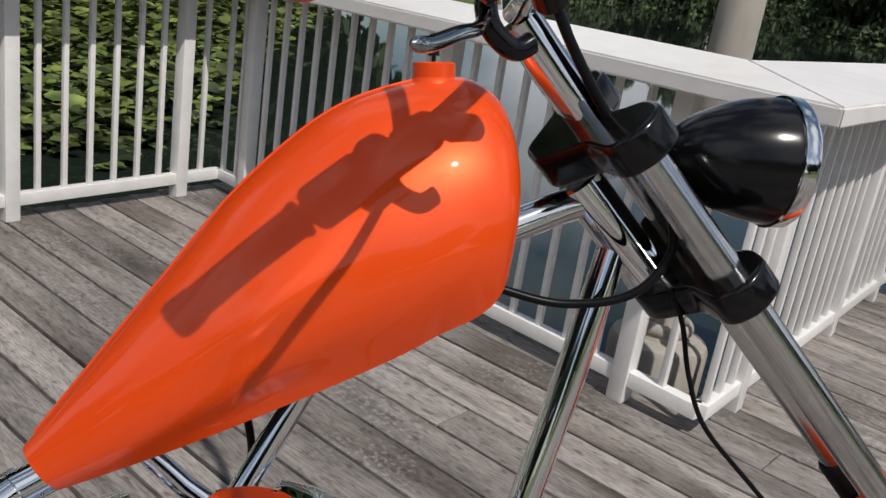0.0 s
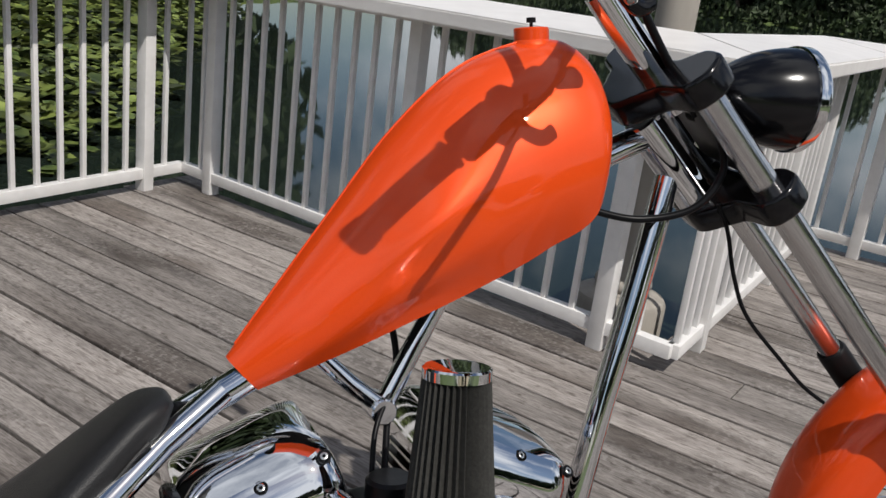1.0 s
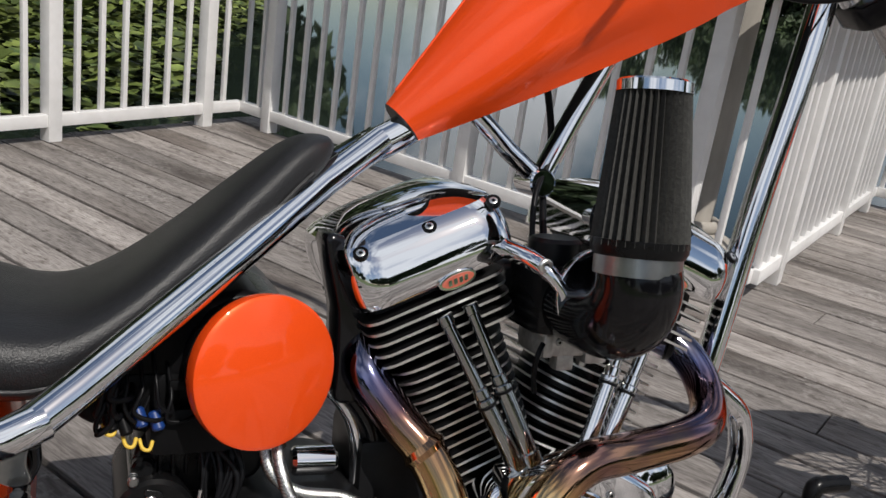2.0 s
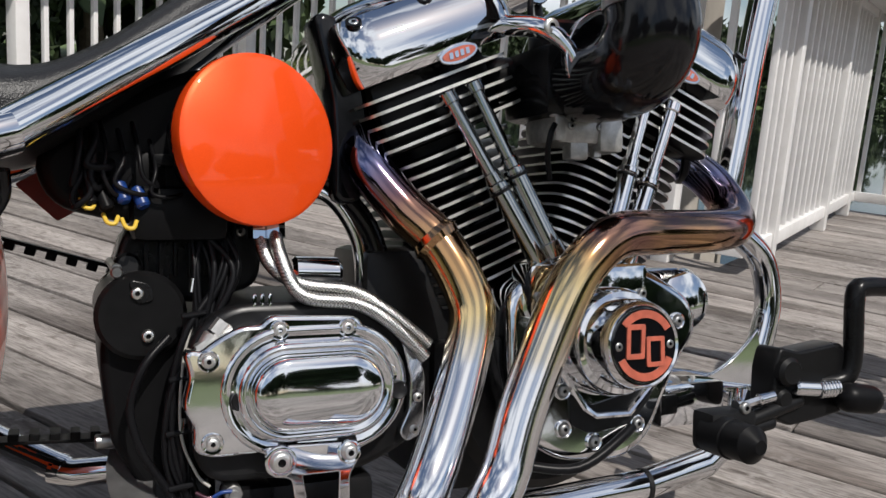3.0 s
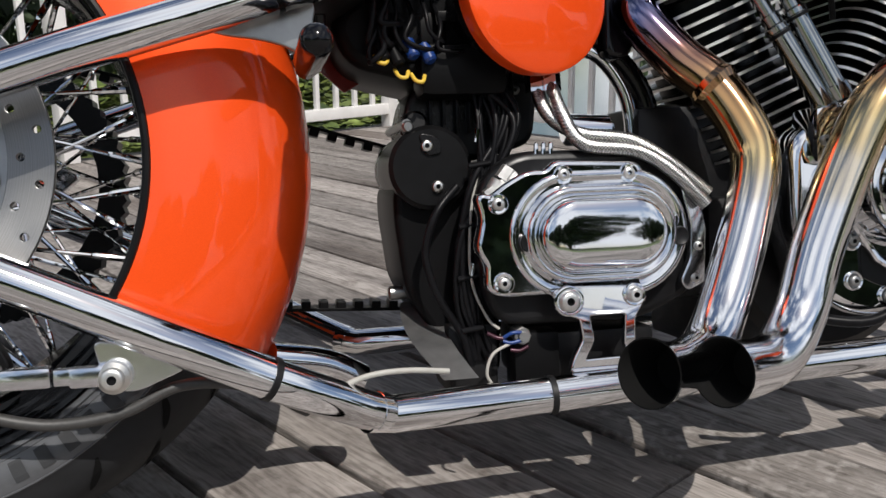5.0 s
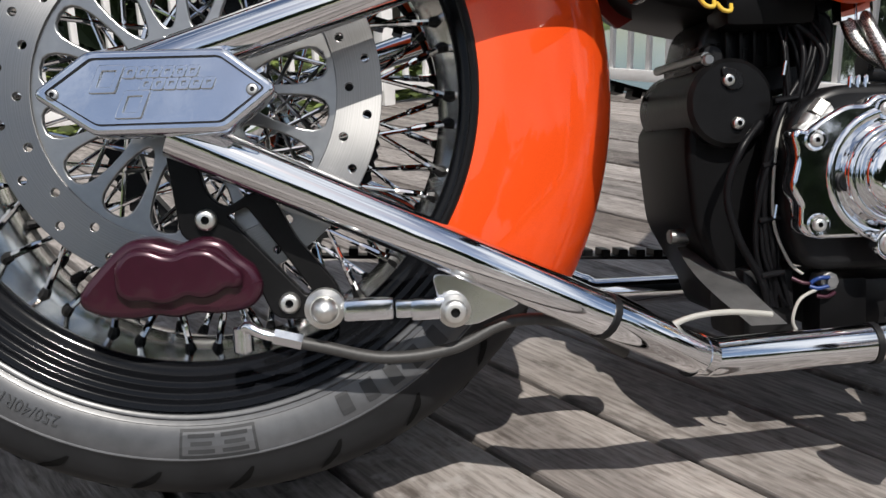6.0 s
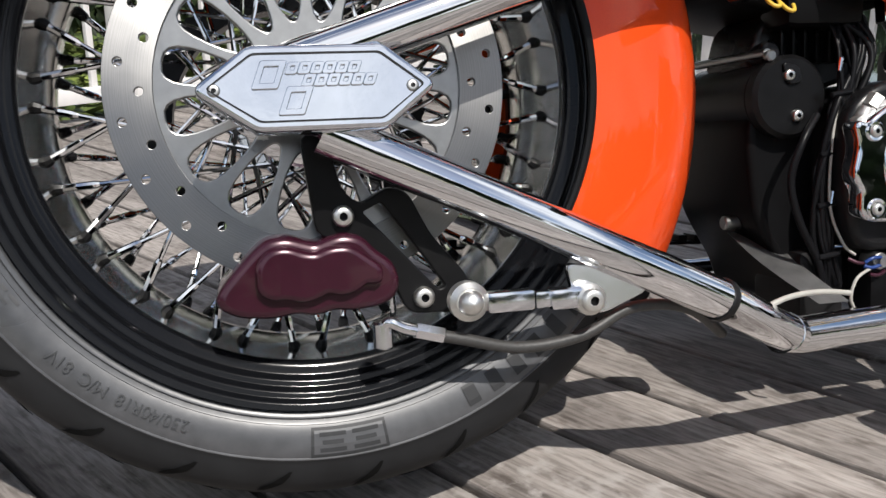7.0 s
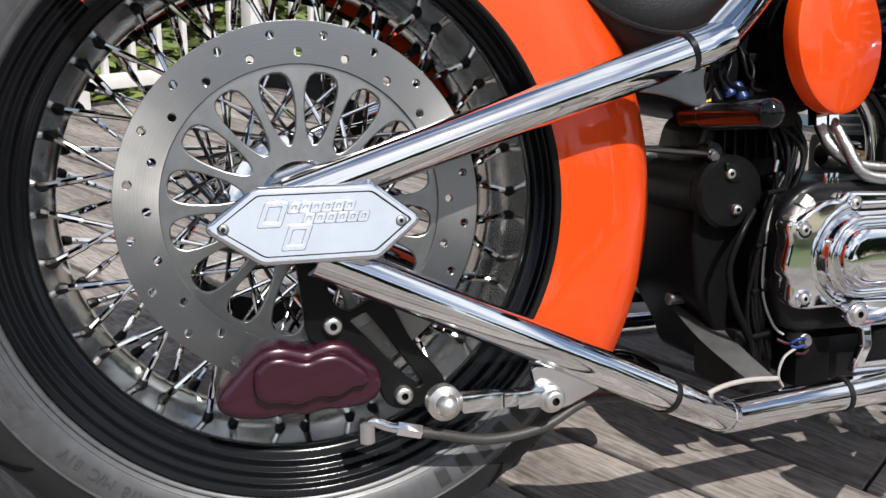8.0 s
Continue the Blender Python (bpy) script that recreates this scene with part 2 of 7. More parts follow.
PLASTIC = material("black_plastic", (0.005, 0.005, 0.0055), 0.38, vary=0.2, scale=60, spec=0.10)
CABLE = material("cable_rubber", (0.006, 0.006, 0.007), 0.34, vary=0.3, scale=80, spec=0.13)
HOSE = material("braided_steel_hose", (0.46, 0.46, 0.45), 0.30, 1.0, vary=0.7, scale=700, bump=0.3, bump_scale=900)
HOSE_TREE = HOSE.node_tree
check, check_tc = (HOSE_TREE.nodes.new(k) for k in ("ShaderNodeTexChecker", "ShaderNodeTexCoord"))
check.inputs["Scale"].default_value = 620.0
check.inputs["Color1"].default_value, check.inputs["Color2"].default_value = (0.62, 0.62, 0.60, 1), (0.16, 0.16, 0.155, 1)
HOSE_TREE.links.new(check_tc.outputs["Object"], check.inputs["Vector"])
HOSE_TREE.links.new(check.outputs["Color"], HOSE_TREE.nodes["Principled BSDF"].inputs["Base Color"])
HEAT = heat_chrome()
PLEAT = material("filter_gauze", (0.040, 0.039, 0.035), 0.7, 0.0, vary=0.45, scale=260, bump=0.3)
RED = material("red_reflector", (0.22, 0.010, 0.006), 0.3, vary=0.1, scale=40, coat=0.3)
PINK = material("salmon_enamel", (0.43, 0.105, 0.065), 0.35, vary=0.35, scale=140, coat=0.3)
BLUE = material("blue_connector", (0.008, 0.035, 0.16), 0.35)
YELLOW = material("yellow_wire_loom", (0.62, 0.42, 0.05), 0.5)
GREY = material("grey_sheath", (0.36, 0.35, 0.32), 0.5, vary=0.2, scale=60)
WHITE = material("white_paint", (0.77, 0.755, 0.745), 0.45, vary=0.06, scale=18, bump=0.04, rough_vary=0.08, second=(0.67, 0.655, 0.64), blotch=1.5)
# the railing's white again, lightened for the brightness of the sunlit caps
CAPWHITE = material("lightened_white_paint", (0.78, 0.755, 0.735), 0.42, vary=0.03, scale=12, bump=0.03, rough_vary=0.06, second=(0.70, 0.675, 0.655), blotch=1.0)
GLASS = material("clear_lens", (0.9, 0.9, 0.9), 0.05)
GLASS.node_tree.nodes["Principled BSDF"].inputs["Transmission Weight"].default_value = 1.0
WOOD = deck_wood()
FASCIA = material("grey_edge_board", (0.20, 0.175, 0.155), 0.85, vary=0.4, scale=30, bump=0.3, stretch=(1, 1, 3))
ZINC = material("dull_zinc_plate", (0.19, 0.19, 0.19), 0.55, 0.5, vary=0.35, scale=60, bump=0.08, rough_vary=0.12)
BOLT = material("bright_zinc_bolt", (0.74, 0.73, 0.70), 0.34, 1.0, vary=0.15, scale=200, rough_vary=0.08)
# for the added strip of ground that lies out of view
PALE_STRIP = material("pale_ground_strip", (0.34, 0.32, 0.29), 0.9, vary=0.25, scale=4.0, bump=0.3, blotch=0.6)
RIM = material("gloss_black_rim", (0.005, 0.0054, 0.0065), 0.13, 0.0, vary=0.2, scale=40, rough_vary=0.04, coat=0.14, spec=0.14)
SHEATH = material("worn_grey_hose", (0.036, 0.035, 0.034), 0.5, vary=0.3, scale=300, bump=0.1)
# chrome with the reflection of dark surroundings put into its colour
DIM_CHROME = material("darkened_chrome", (0.42, 0.43, 0.42), 0.08, 1.0, vary=0.2, scale=50)
JOIST = material("dark_joist_wood", (0.06, 0.05, 0.042), 0.9, vary=0.4, scale=20, bump=0.3)
LAWN = material("lawn", (0.078, 0.115, 0.027), 0.9, vary=0.45, scale=3.0, bump=0.5, blotch=0.15, second=(0.045, 0.068, 0.017))
LEAF = material("broad_leaf", (0.115, 0.140, 0.035), 0.34, vary=0.5, scale=3, island=0.75, second=(0.035, 0.055, 0.016))
CROWN = material("tree_foliage", (0.032, 0.052, 0.015), 0.7, vary=0.5, scale=0.6, island=0.5, second=(0.014, 0.024, 0.008))
BARK = material("bark", (0.13, 0.10, 0.075), 0.9, vary=0.4, scale=14, bump=0.5)
PILE = material("pale_trunk", (0.36, 0.33, 0.29), 0.85, vary=0.25, scale=16, bump=0.4, stretch=(1, 1, 0.3))
WATER = material("pond_water", (0.012, 0.018, 0.014), 0.03, bump=0.10, bump_scale=2.2)
WATER.node_tree.nodes["Principled BSDF"].inputs["IOR"].default_value = 1.33


# ---- mesh helpers ----
def mesh_from(bm, name, mats, smooth=True, angle=35):
    me = bpy.data.meshes.new(name)
    bmesh.ops.recalc_face_normals(bm, faces=bm.faces[:])
    if smooth:
        for fc in bm.faces:
            fc.smooth = True
        for e in bm.edges:
            e.smooth = len(e.link_faces) == 2 and e.calc_face_angle(0) < radians(angle)
        flat = bm.faces.layers.int.get("flat")
        if flat:
            for e in bm.edges:
                if len(e.link_faces) == 2 and e.link_faces[0][flat] != e.link_faces[1][flat]:
                    e.smooth = False
    bm.to_mesh(me)
    bm.free()
    for mt in mats if isinstance(mats, (list, tuple)) else [mats]:
        me.materials.append(mt)
    return me


def part(name, bm, mats, parent, label="", m=None, smooth=True, angle=35):
    me = bm if isinstance(bm, bpy.types.Mesh) else mesh_from(bm, name, mats, smooth, angle)
    ob = new(name, me)
    ob.parent = parent
    if m is not None:
        ob.matrix_basis = m
    return tagged(ob, label) if label else ob


def spline(pts, steps=8, closed=False):
    """Points on a smooth line through pts."""
    P = [Vector(p) for p in pts]
    if len(P) < 3:
        return P
    out, n = [], len(P)
    for i in range(n if closed else n - 1):
        a, b, c, d = (P[(i + k) % n] if closed else P[min(max(i + k, 0), n - 1)] for k in (-1, 0, 1, 2))
        for k in range(steps):
            s = k / steps
            out.append(0.5 * ((2 * b) + (c - a) * s + (2 * a - 5 * b + 4 * c - d) * s * s + (3 * b - a - 3 * c + d) * s ** 3))
    if not closed:
        out.append(P[-1])
    return out


def sweep(bm, pts, radius, sides=16, cap=True, mat=0, radii=None):
    """A round tube along pts."""
    pts = [Vector(p) for p in pts]
    rings, side = [], None
    for i, p in enumerate(pts):
        d = (pts[min(i + 1, len(pts) - 1)] - pts[max(i - 1, 0)]).normalized()
        if side is None:
            side = d.orthogonal().normalized()
        side = (side - d * side.dot(d)).normalized()
        other = d.cross(side)
        r = radii[i] if radii else radius
        rings.append([bm.verts.new(p + (side * math.cos(a) + other * math.sin(a)) * r) for a in (2 * math.pi * k / sides for k in range(sides))])
    for a, b in zip(rings, rings[1:]):
        for k in range(sides):
            bm.faces.new((a[k], a[(k + 1) % sides], b[(k + 1) % sides], b[k])).material_index = mat
    if cap:
        bm.faces.new(rings[0][::-1]).material_index = mat
        bm.faces.new(rings[-1]).material_index = mat
    return rings


def tube(name, pts, radius, mat, parent, label="", smooth=True, steps=8, sides=16, m=None, radii=None):
    bm = bmesh.new()
    sweep(bm, spline(pts, steps) if smooth else pts, radius, sides, radii=radii)
    return part(name, bm, mat, parent, label, m)


def lathe(bm, profile, axis="y", sides=48, closed=False, mat=0, centre=(0, 0, 0)):
    """A ring of (along, radius) pairs turned about an axis."""
    c = Vector(centre)
    rings = []
    for k in range(sides):
        a = 2 * math.pi * k / sides
        ca, sa = math.cos(a), math.sin(a)
        ring = []
        for u, r in profile:
            v = {"y": (r * ca, u, r * sa), "z": (r * ca, r * sa, u), "x": (u, r * ca, r * sa)}[axis]
            ring.append(bm.verts.new(c + Vector(v)))
        rings.append(ring)
    n = len(profile)
    for k in range(sides):
        a, b = rings[k], rings[(k + 1) % sides]
        for i in range(n if closed else n - 1):
            j = (i + 1) % n
            f4 = (a[i], a[j], b[j], b[i])
            bm.faces.new(f4).material_index = mat
    bmesh.ops.remove_doubles(bm, verts=bm.verts[:], dist=1e-6)
    return bm


def box(bm, centre, size, bevel=0.0, turn=None, mat=0):
    m = Matrix.Translation(centre) @ (turn.to_4x4() if turn else Matrix()) @ Matrix.Diagonal((*size, 1))
    got = bmesh.ops.create_cube(bm, size=1.0, matrix=m)
    fcs = list({f for v in got["verts"] for f in v.link_faces})
    for f in fcs:
        f.material_index = mat
    if bevel:
        es = list({e for v in got["verts"] for e in v.link_edges})
        r = bmesh.ops.bevel(bm, geom=es, offset=bevel, segments=2, affect="EDGES", profile=0.6)
        for f in r["faces"]:
            f.material_index = mat
    return bm


def cyl(bm, a, b, r1, r2=None, sides=20, mat=0, bevel=0.0):
    """A round bar from a to b, with softened rims."""
    a, b = Vector(a), Vector(b)
    r2 = r1 if r2 is None else r2
    d = (b - a).normalized()
    if bevel:
        sweep(bm, [a, a + d * 1e-5, a + d * bevel, b - d * bevel, b - d * 1e-5, b], 0, sides, mat=mat, radii=[r1 - bevel, r1 - bevel, r1, r2, r2 - bevel, r2 - bevel])
    else:
        sweep(bm, [a, b], 0, sides, mat=mat, radii=[r1, r2])
    return bm


def capsule(bm, a, b, r, sides=24, mat=0):
    """A bar with domed ends from a to b."""
    a, b = Vector(a), Vector(b)
    d = (b - a).normalized()
    pts, radii = [], []
    for k in range(7):
        q = math.pi / 2 * k / 6
        pts.append(a + d * (r - r * math.cos(q)))
        radii.append(max(r * math.sin(q), 1e-4))
    for k in range(7):
        q = math.pi / 2 * (1 - k / 6)
        pts.append(b - d * (r - r * math.cos(q)))
        radii.append(max(r * math.sin(q), 1e-4))
    sweep(bm, pts, 0, sides, mat=mat, radii=radii)
    return bm


SIDE = Matrix(((1, 0, 0, 0), (0, 0, -1, 0), (0, 1, 0, 0), (0, 0, 0, 1)))  # drawing (x, z) with its face to the right side of the bike


def plate(outlines, thick, bevel=0.0, y=0.0):
    """A flat piece cut to outlines in (x, z), holes included, its outer face at y - thick / 2."""
    cu = bpy.data.curves.new("outline", "CURVE")
    cu.dimensions, cu.fill_mode, cu.extrude, cu.bevel_depth, cu.bevel_resolution = "2D", "BOTH", max(thick / 2 - bevel, 1e-4), bevel, 2
    for o in outlines:
        s = cu.splines.new("POLY")
        s.points.add(len(o) - 1)
        s.use_cyclic_u = True
        for pt, (x, z) in zip(s.points, o):
            pt.co = (x, z, 0, 1)
    ob = bpy.data.objects.new("outline", cu)
    scene.collection.objects.link(ob)
    me = bpy.data.meshes.new_from_object(ob.evaluated_get(bpy.context.evaluated_depsgraph_get()))
    bpy.data.objects.remove(ob)
    bpy.data.curves.remove(cu)
    bm = bmesh.new()
    bm.from_mesh(me)
    bpy.data.meshes.remove(me)
    bmesh.ops.remove_doubles(bm, verts=bm.verts[:], dist=1e-5)
    bm.normal_update()
    flat = bm.faces.layers.int.new("flat")
    for fc in bm.faces:
        fc[flat] = 1 if abs(fc.normal.z) > 0.999 else 0
    bm.transform(Matrix.Translation((0, y, 0)) @ SIDE)
    return bm


def circle(cx, cz, r, n=24):
    return [(cx + r * math.cos(2 * math.pi * k / n), cz + r * math.sin(2 * math.pi * k / n)) for k in range(n)]


def rounded(pts, r, n=4):
    """A polygon with its corners rounded."""
    out, k = [], len(pts)
    for i in range(k):
        a, b, c = Vector(pts[i - 1]), Vector(pts[i]), Vector(pts[(i + 1) % k])
        u, v = (a - b), (c - b)
        d = min(r, u.length * 0.45, v.length * 0.45)
        p, q = b + u.normalized() * d, b + v.normalized() * d
        for j in range(n + 1):
            s = j / n
            w = p * (1 - s) ** 2 + b * 2 * s * (1 - s) + q * s * s
            out.append((w.x, w.y))
    return out


def words(text, size):
    """A flat mesh of letters, centred, in the xy plane."""
    cu = bpy.data.curves.new("letters", "FONT")
    cu.body, cu.size, cu.align_x, cu.align_y, cu.extrude = text, size, "CENTER", "CENTER", 0.0004
    ob = bpy.data.objects.new("letters", cu)
    scene.collection.objects.link(ob)
    me = bpy.data.meshes.new_from_object(ob.evaluated_get(bpy.context.evaluated_depsgraph_get()))
    bpy.data.objects.remove(ob)
    bpy.data.curves.remove(cu)
    return me


def bolt(name, at, r, depth, parent, mat=None, axis=(0, -1, 0), label=""):
    """A round-headed socket bolt on a face, the shade in its socket coloured black."""
    a, d = Vector(at), Vector(axis).normalized()
    bm = bmesh.new()
    prof = [(0, r), (depth * 0.6, r), (depth * 0.9, r * 0.86), (depth, r * 0.70), (depth, r * 0.38)]
    socket = [(depth, r * 0.38), (depth * 0.40, r * 0.36), (depth * 0.40, 0.0001)]
    for ring, slot in ((prof, 0), (socket, 1)):
        sweep(bm, [a + d * (u - 0.001 + i * 1e-6) for i, (u, _) in enumerate(ring)], 0, 16, radii=[q for _, q in ring], mat=slot, cap=False)
    return part(name, bm, [mat or CHROME, DARK], parent, label)


# ---- the setting: ground, pond, deck ----
DECK_DIR, DECK_ACROSS = Vector((0.5314, -0.8471, 0)), Vector((0.8471, 0.5314, 0))
C_BACK, C_FRONT, C_FAR = Vector((1.06, 3.60, 0)), Vector((2.35, 1.28, 0)), Vector((4.2, 2.56, 0))
R1_DIR, R3_DIR = Vector((0.79, 0.613, 0)).normalized(), (C_FAR - C_FRONT).normalized()
R4_DIR = Vector((0.5, -0.866, 0))


def shore(x, y):
    """Metres inland from the pond's edge, negative over the water."""
    wob = 1.2 * noise.noise((x * 0.12, y * 0.12, 7))
    return max(math.hypot(x - 34, y - 44) - 62, (y - 19.5 - 1.5 * (x + 1)) / 1.8, -8 - x, -4.6 - y) + wob


def ground_height(x, y):
    q = shore(x, y)
    s = min(max((q + 0.4) / 1.4, 0), 1)
    s = s * s * (3 - 2 * s)
    far = min(max((q - 3) / 30, 0), 1) * 1.2
    return -1.5 + s * 1.0 + far + 0.04 * noise.noise((x * 0.4, y * 0.4, 0))


def build_ground():
    bm = bmesh.new()
    step = [-900, -400, -160, -80, -50, -36] + [-28 + 0.8 * k for k in range(120)] + [68 + 2 * k for k in range(31)] + [140, 200, 450, 900]
    grid = [[bm.verts.new((x, y, ground_height(x, y))) for y in step] for x in step]
    for i in range(len(step) - 1):
        for j in range(len(step) - 1):
            bm.faces.new((grid[i][j], grid[i + 1][j], grid[i + 1][j + 1], grid[i][j + 1]))
    g = new("ground", mesh_from(bm, "ground", LAWN))
    tagged(g, "sunlit green lawn sloping down to the pond", "ground", kind="structure")
    bm = bmesh.new()
    ring = [bm.verts.new((34 + 63.5 * math.cos(q), 44 + 63.5 * math.sin(q), -0.78)) for q in (2 * math.pi * k / 96 for k in range(96))]
    bm.faces.new(ring)
    w = new("water", mesh_from(bm, "water", WATER, smooth=False))
    tagged(w, "still dark pond water reflecting clouds and sky", "water", kind="structure")


build_ground()


def build_pale_strip():
    """Added pale strip across the lawn behind the deck, unseen except in reflections."""
    bm = bmesh.new()
    box(bm, (0, -15.5, -0.44), (60, 9.0, 0.16), 0.01)
    tagged(new("path", mesh_from(bm, "path", PALE_STRIP)), "added pale strip on the lawn, out of view behind the camera", "path", kind="structure")


build_pale_strip()


def rail_run(name, start, direction, length, posts, cap_from, cap_to, label):
    """A white railing: posts, bottom rail, square balusters and a broad cap board."""
    rail = tagged(new(name), label, "railing", kind="structure")
    side = Vector((-direction.y, direction.x, 0))
    turn = Matrix((direction, side, Vector((0, 0, 1)))).transposed()
    bm = bmesh.new()
    mid = start + direction * length / 2
    box(bm, (*mid.xy, 0.085), (length, 0.045, 0.05), 0.004, turn)
    part("bottom_rail", bm, WHITE, rail)
    bm = bmesh.new()
    box(bm, (*mid.xy, 0.996), (length, 0.045, 0.036), 0.004, turn)
    part("top_rail", bm, WHITE, rail)
    me = None
    for s in posts:
        p = start + direction * s
        if me is None:
            b2 = bmesh.new()
            box(b2, (0, 0, 0.506), (0.060, 0.060, 1.012), 0.005)
            me = mesh_from(b2, "post", WHITE)
        part("post", me, None, rail, m=Matrix.Translation(p) @ turn.to_4x4())
    b3 = bmesh.new()
    box(b3, (0, 0, 0.545), (0.022, 0.022, 0.90), 0.004)
    bal = mesh_from(b3, "baluster", WHITE)
    marks = [0.0] + sorted(posts) + [length]
    for lo, hi in zip(marks, marks[1:]):
        count = max(1, round((hi - lo) / 0.113))
        for k in range(1 if lo else 0, count):
            part("baluster", bal, None, rail, m=Matrix.Translation(start + direction * (lo + (hi - lo) * (k if lo else k + 0.3) / count)) @ turn.to_4x4())
    bm = bmesh.new()
    quad = [Vector((*v, 0)) if len(v) == 2 else Vector(v) for v in (cap_from[0], cap_to[0], cap_to[1], cap_from[1])]
    lo = [bm.verts.new(Vector((v.x, v.y, z))) for v, z in zip(quad, (1.034, 1.034, 0.998, 0.998))]
    hi = [bm.verts.new(Vector((v.x, v.y, z))) for v, z in zip(quad, (1.088, 1.088, 1.050, 1.050))]
    bm.faces.new(lo[::-1])
    bm.faces.new(hi)
    for k in range(4):
        bm.faces.new((lo[k], lo[(k + 1) % 4], hi[(k + 1) % 4], hi[k]))
    bmesh.ops.bevel(bm, geom=bm.edges[:], offset=0.006, segments=2, affect="EDGES")
    part("cap_board", bm, CAPWHITE, rail, "broad white painted cap board")
    return rail


def mitre(corner, d1, d2, half):
    """Inner and outer corner of a board that turns from d1 to d2."""
    n1, n2 = Vector((-d1.y, d1.x, 0)), Vector((-d2.y, d2.x, 0))
    m = (n1 + n2).normalized()
    k = 1 / max(m.dot(n1), 0.2)
    return corner + m * k * half[0], corner - m * k * half[1]


R2_DIR = (C_FRONT - C_BACK).normalized()
HALF = (0.20, 0.21)  # overhang to the water side and to the deck side; the top falls towards the deck
start1 = C_BACK - R1_DIR * 7.0
n1 = Vector((-R1_DIR.y, R1_DIR.x, 0))
m12, m23, m34 = mitre(C_BACK, R1_DIR, R2_DIR, HALF), mitre(C_FRONT, R2_DIR, R3_DIR, HALF), mitre(C_FAR, R3_DIR, R4_DIR, HALF)
len2, len3 = (C_FRONT - C_BACK).length, (C_FAR - C_FRONT).length
rail_run("railing_1", start1, R1_DIR, 7.0, [7 - 0.24 - 0.81 * k for k in range(9)], (start1 + n1 * HALF[0], start1 - n1 * HALF[1]), m12, "white painted timber railing beside the leafy pond edge")
rail_run("railing_2", C_BACK, R2_DIR, len2, [0.23, 1.44, len2 - 0.27], m12, m23, "white painted timber railing along the water")
rail_run("railing_3", C_FRONT, R3_DIR, len3, [0.30, 1.35, len3 - 0.2], m23, m34, "white painted timber railing round the deck corner")
end4 = C_FAR + R4_DIR * 6.0
n4 = Vector((-R4_DIR.y, R4_DIR.x, 0))
rail_run("railing_4", C_FAR, R4_DIR, 6.0, [0.25 + 1.3 * k for k in range(5)], m34, (end4 + n4 * HALF[0], end4 - n4 * HALF[1]), "white painted timber railing across the far deck")


def clear_of_water(p):
    """True where the deck has boards."""
    a, b = p - C_BACK, p - C_FRONT
    in1 = R1_DIR.x * a.y - R1_DIR.y * a.x < 0.10
    left2 = R2_DIR.x * a.y - R2_DIR.y * a.x < 0.10
    below3 = R3_DIR.x * b.y - R3_DIR.y * b.x < 0.10
    c = p - C_FAR
    in4 = R4_DIR.x * c.y - R4_DIR.y * c.x < 0.10
    return in1 and in4 and (left2 or below3)


def build_deck():
    deck = tagged(new("deck_floor"), "weathered grey timber deck of long planks with dark gaps", "deck", kind="structure")
    rng = random.Random(5)
    gap_at = lambda k: 1.2801 + (0.1548 if k >= 0 else 0.1362) * k  # narrower boards on the near side
    turn = Matrix((DECK_DIR, DECK_ACROSS, Vector((0, 0, 1)))).transposed().to_4x4()
    for row in range(-40, 27):
        c, wide = (gap_at(row) + gap_at(row + 1)) / 2, gap_at(row + 1) - gap_at(row)
        runs, on, s = [], None, -5.0
        while s < 9.0:
            ok = clear_of_water(DECK_ACROSS * c + DECK_DIR * s)
            if ok and on is None:
                on = s
            if not ok and on is not None:
                runs.append((on, s))
                on = None
            s += 0.02
        if on is not None:
            runs.append((on, 9.0))
        for a, b in runs:
            cuts, q = [a], a + rng.uniform(2.0, 4.8)
            while q < b - 0.7:
                cuts.append(q)
                q += rng.choice((3.0, 3.6, 4.2, 4.8))
            cuts.append(b)
            for u, v in zip(cuts, cuts[1:]):
                if v - u < 0.06:
                    continue
                bm = bmesh.new()
                dz = rng.uniform(-0.0015, 0.0015)
                box(bm, (0, 0, -0.0185), (v - u - 0.004, wide - 0.0105 + rng.uniform(-0.002, 0.0012), 0.037), 0.003)
                part("plank", bm, WOOD, deck, m=Matrix.Translation(DECK_ACROSS * c + DECK_DIR * (u + v) / 2 + Vector((0, 0, dz))) @ turn @ pose(0, 0, 0, rng.uniform(-0.3, 0.3), 0, rng.uniform(-0.02, 0.02)), smooth=False)
    bm = bmesh.new()
    lay = Matrix((DECK_ACROSS, -DECK_DIR, Vector((0, 0, 1)))).transposed()
    for k in range(-9, 15):
        for lo in range(-44, 52):
            p = DECK_DIR * (0.6 * k) + DECK_ACROSS * (0.1 * lo)
            if all(clear_of_water(p + DECK_ACROSS * d + DECK_DIR * e) for d in (-0.12, 0.12) for e in (-0.12, 0.12)):
                box(bm, (p.x, p.y, -0.115), (0.1, 0.05, 0.15), 0, lay)
    part("joists", bm, JOIST, deck, smooth=False)
    for start, direction, length in ((start1, R1_DIR, 7.0), (C_BACK, R2_DIR, len2), (C_FRONT, R3_DIR, len3), (C_FAR, R4_DIR, 6.0)):
        out = Vector((-direction.y, direction.x, 0))
        mid = start + direction * length / 2 + out * 0.115
        bm = bmesh.new()
        box(bm, (mid.x, mid.y, -0.135), (length, 0.03, 0.185), 0.004, Matrix((direction, out, Vector((0, 0, 1)))).transposed())
        part("edge_board", bm, FASCIA, deck, "grey weathered edge board")


# ---- the motorcycle, built upright and leaned on its stand side ----
bike = tagged(new("motorcycle"), "orange and chrome chopper motorcycle leaning over on the deck", "motorcycle")
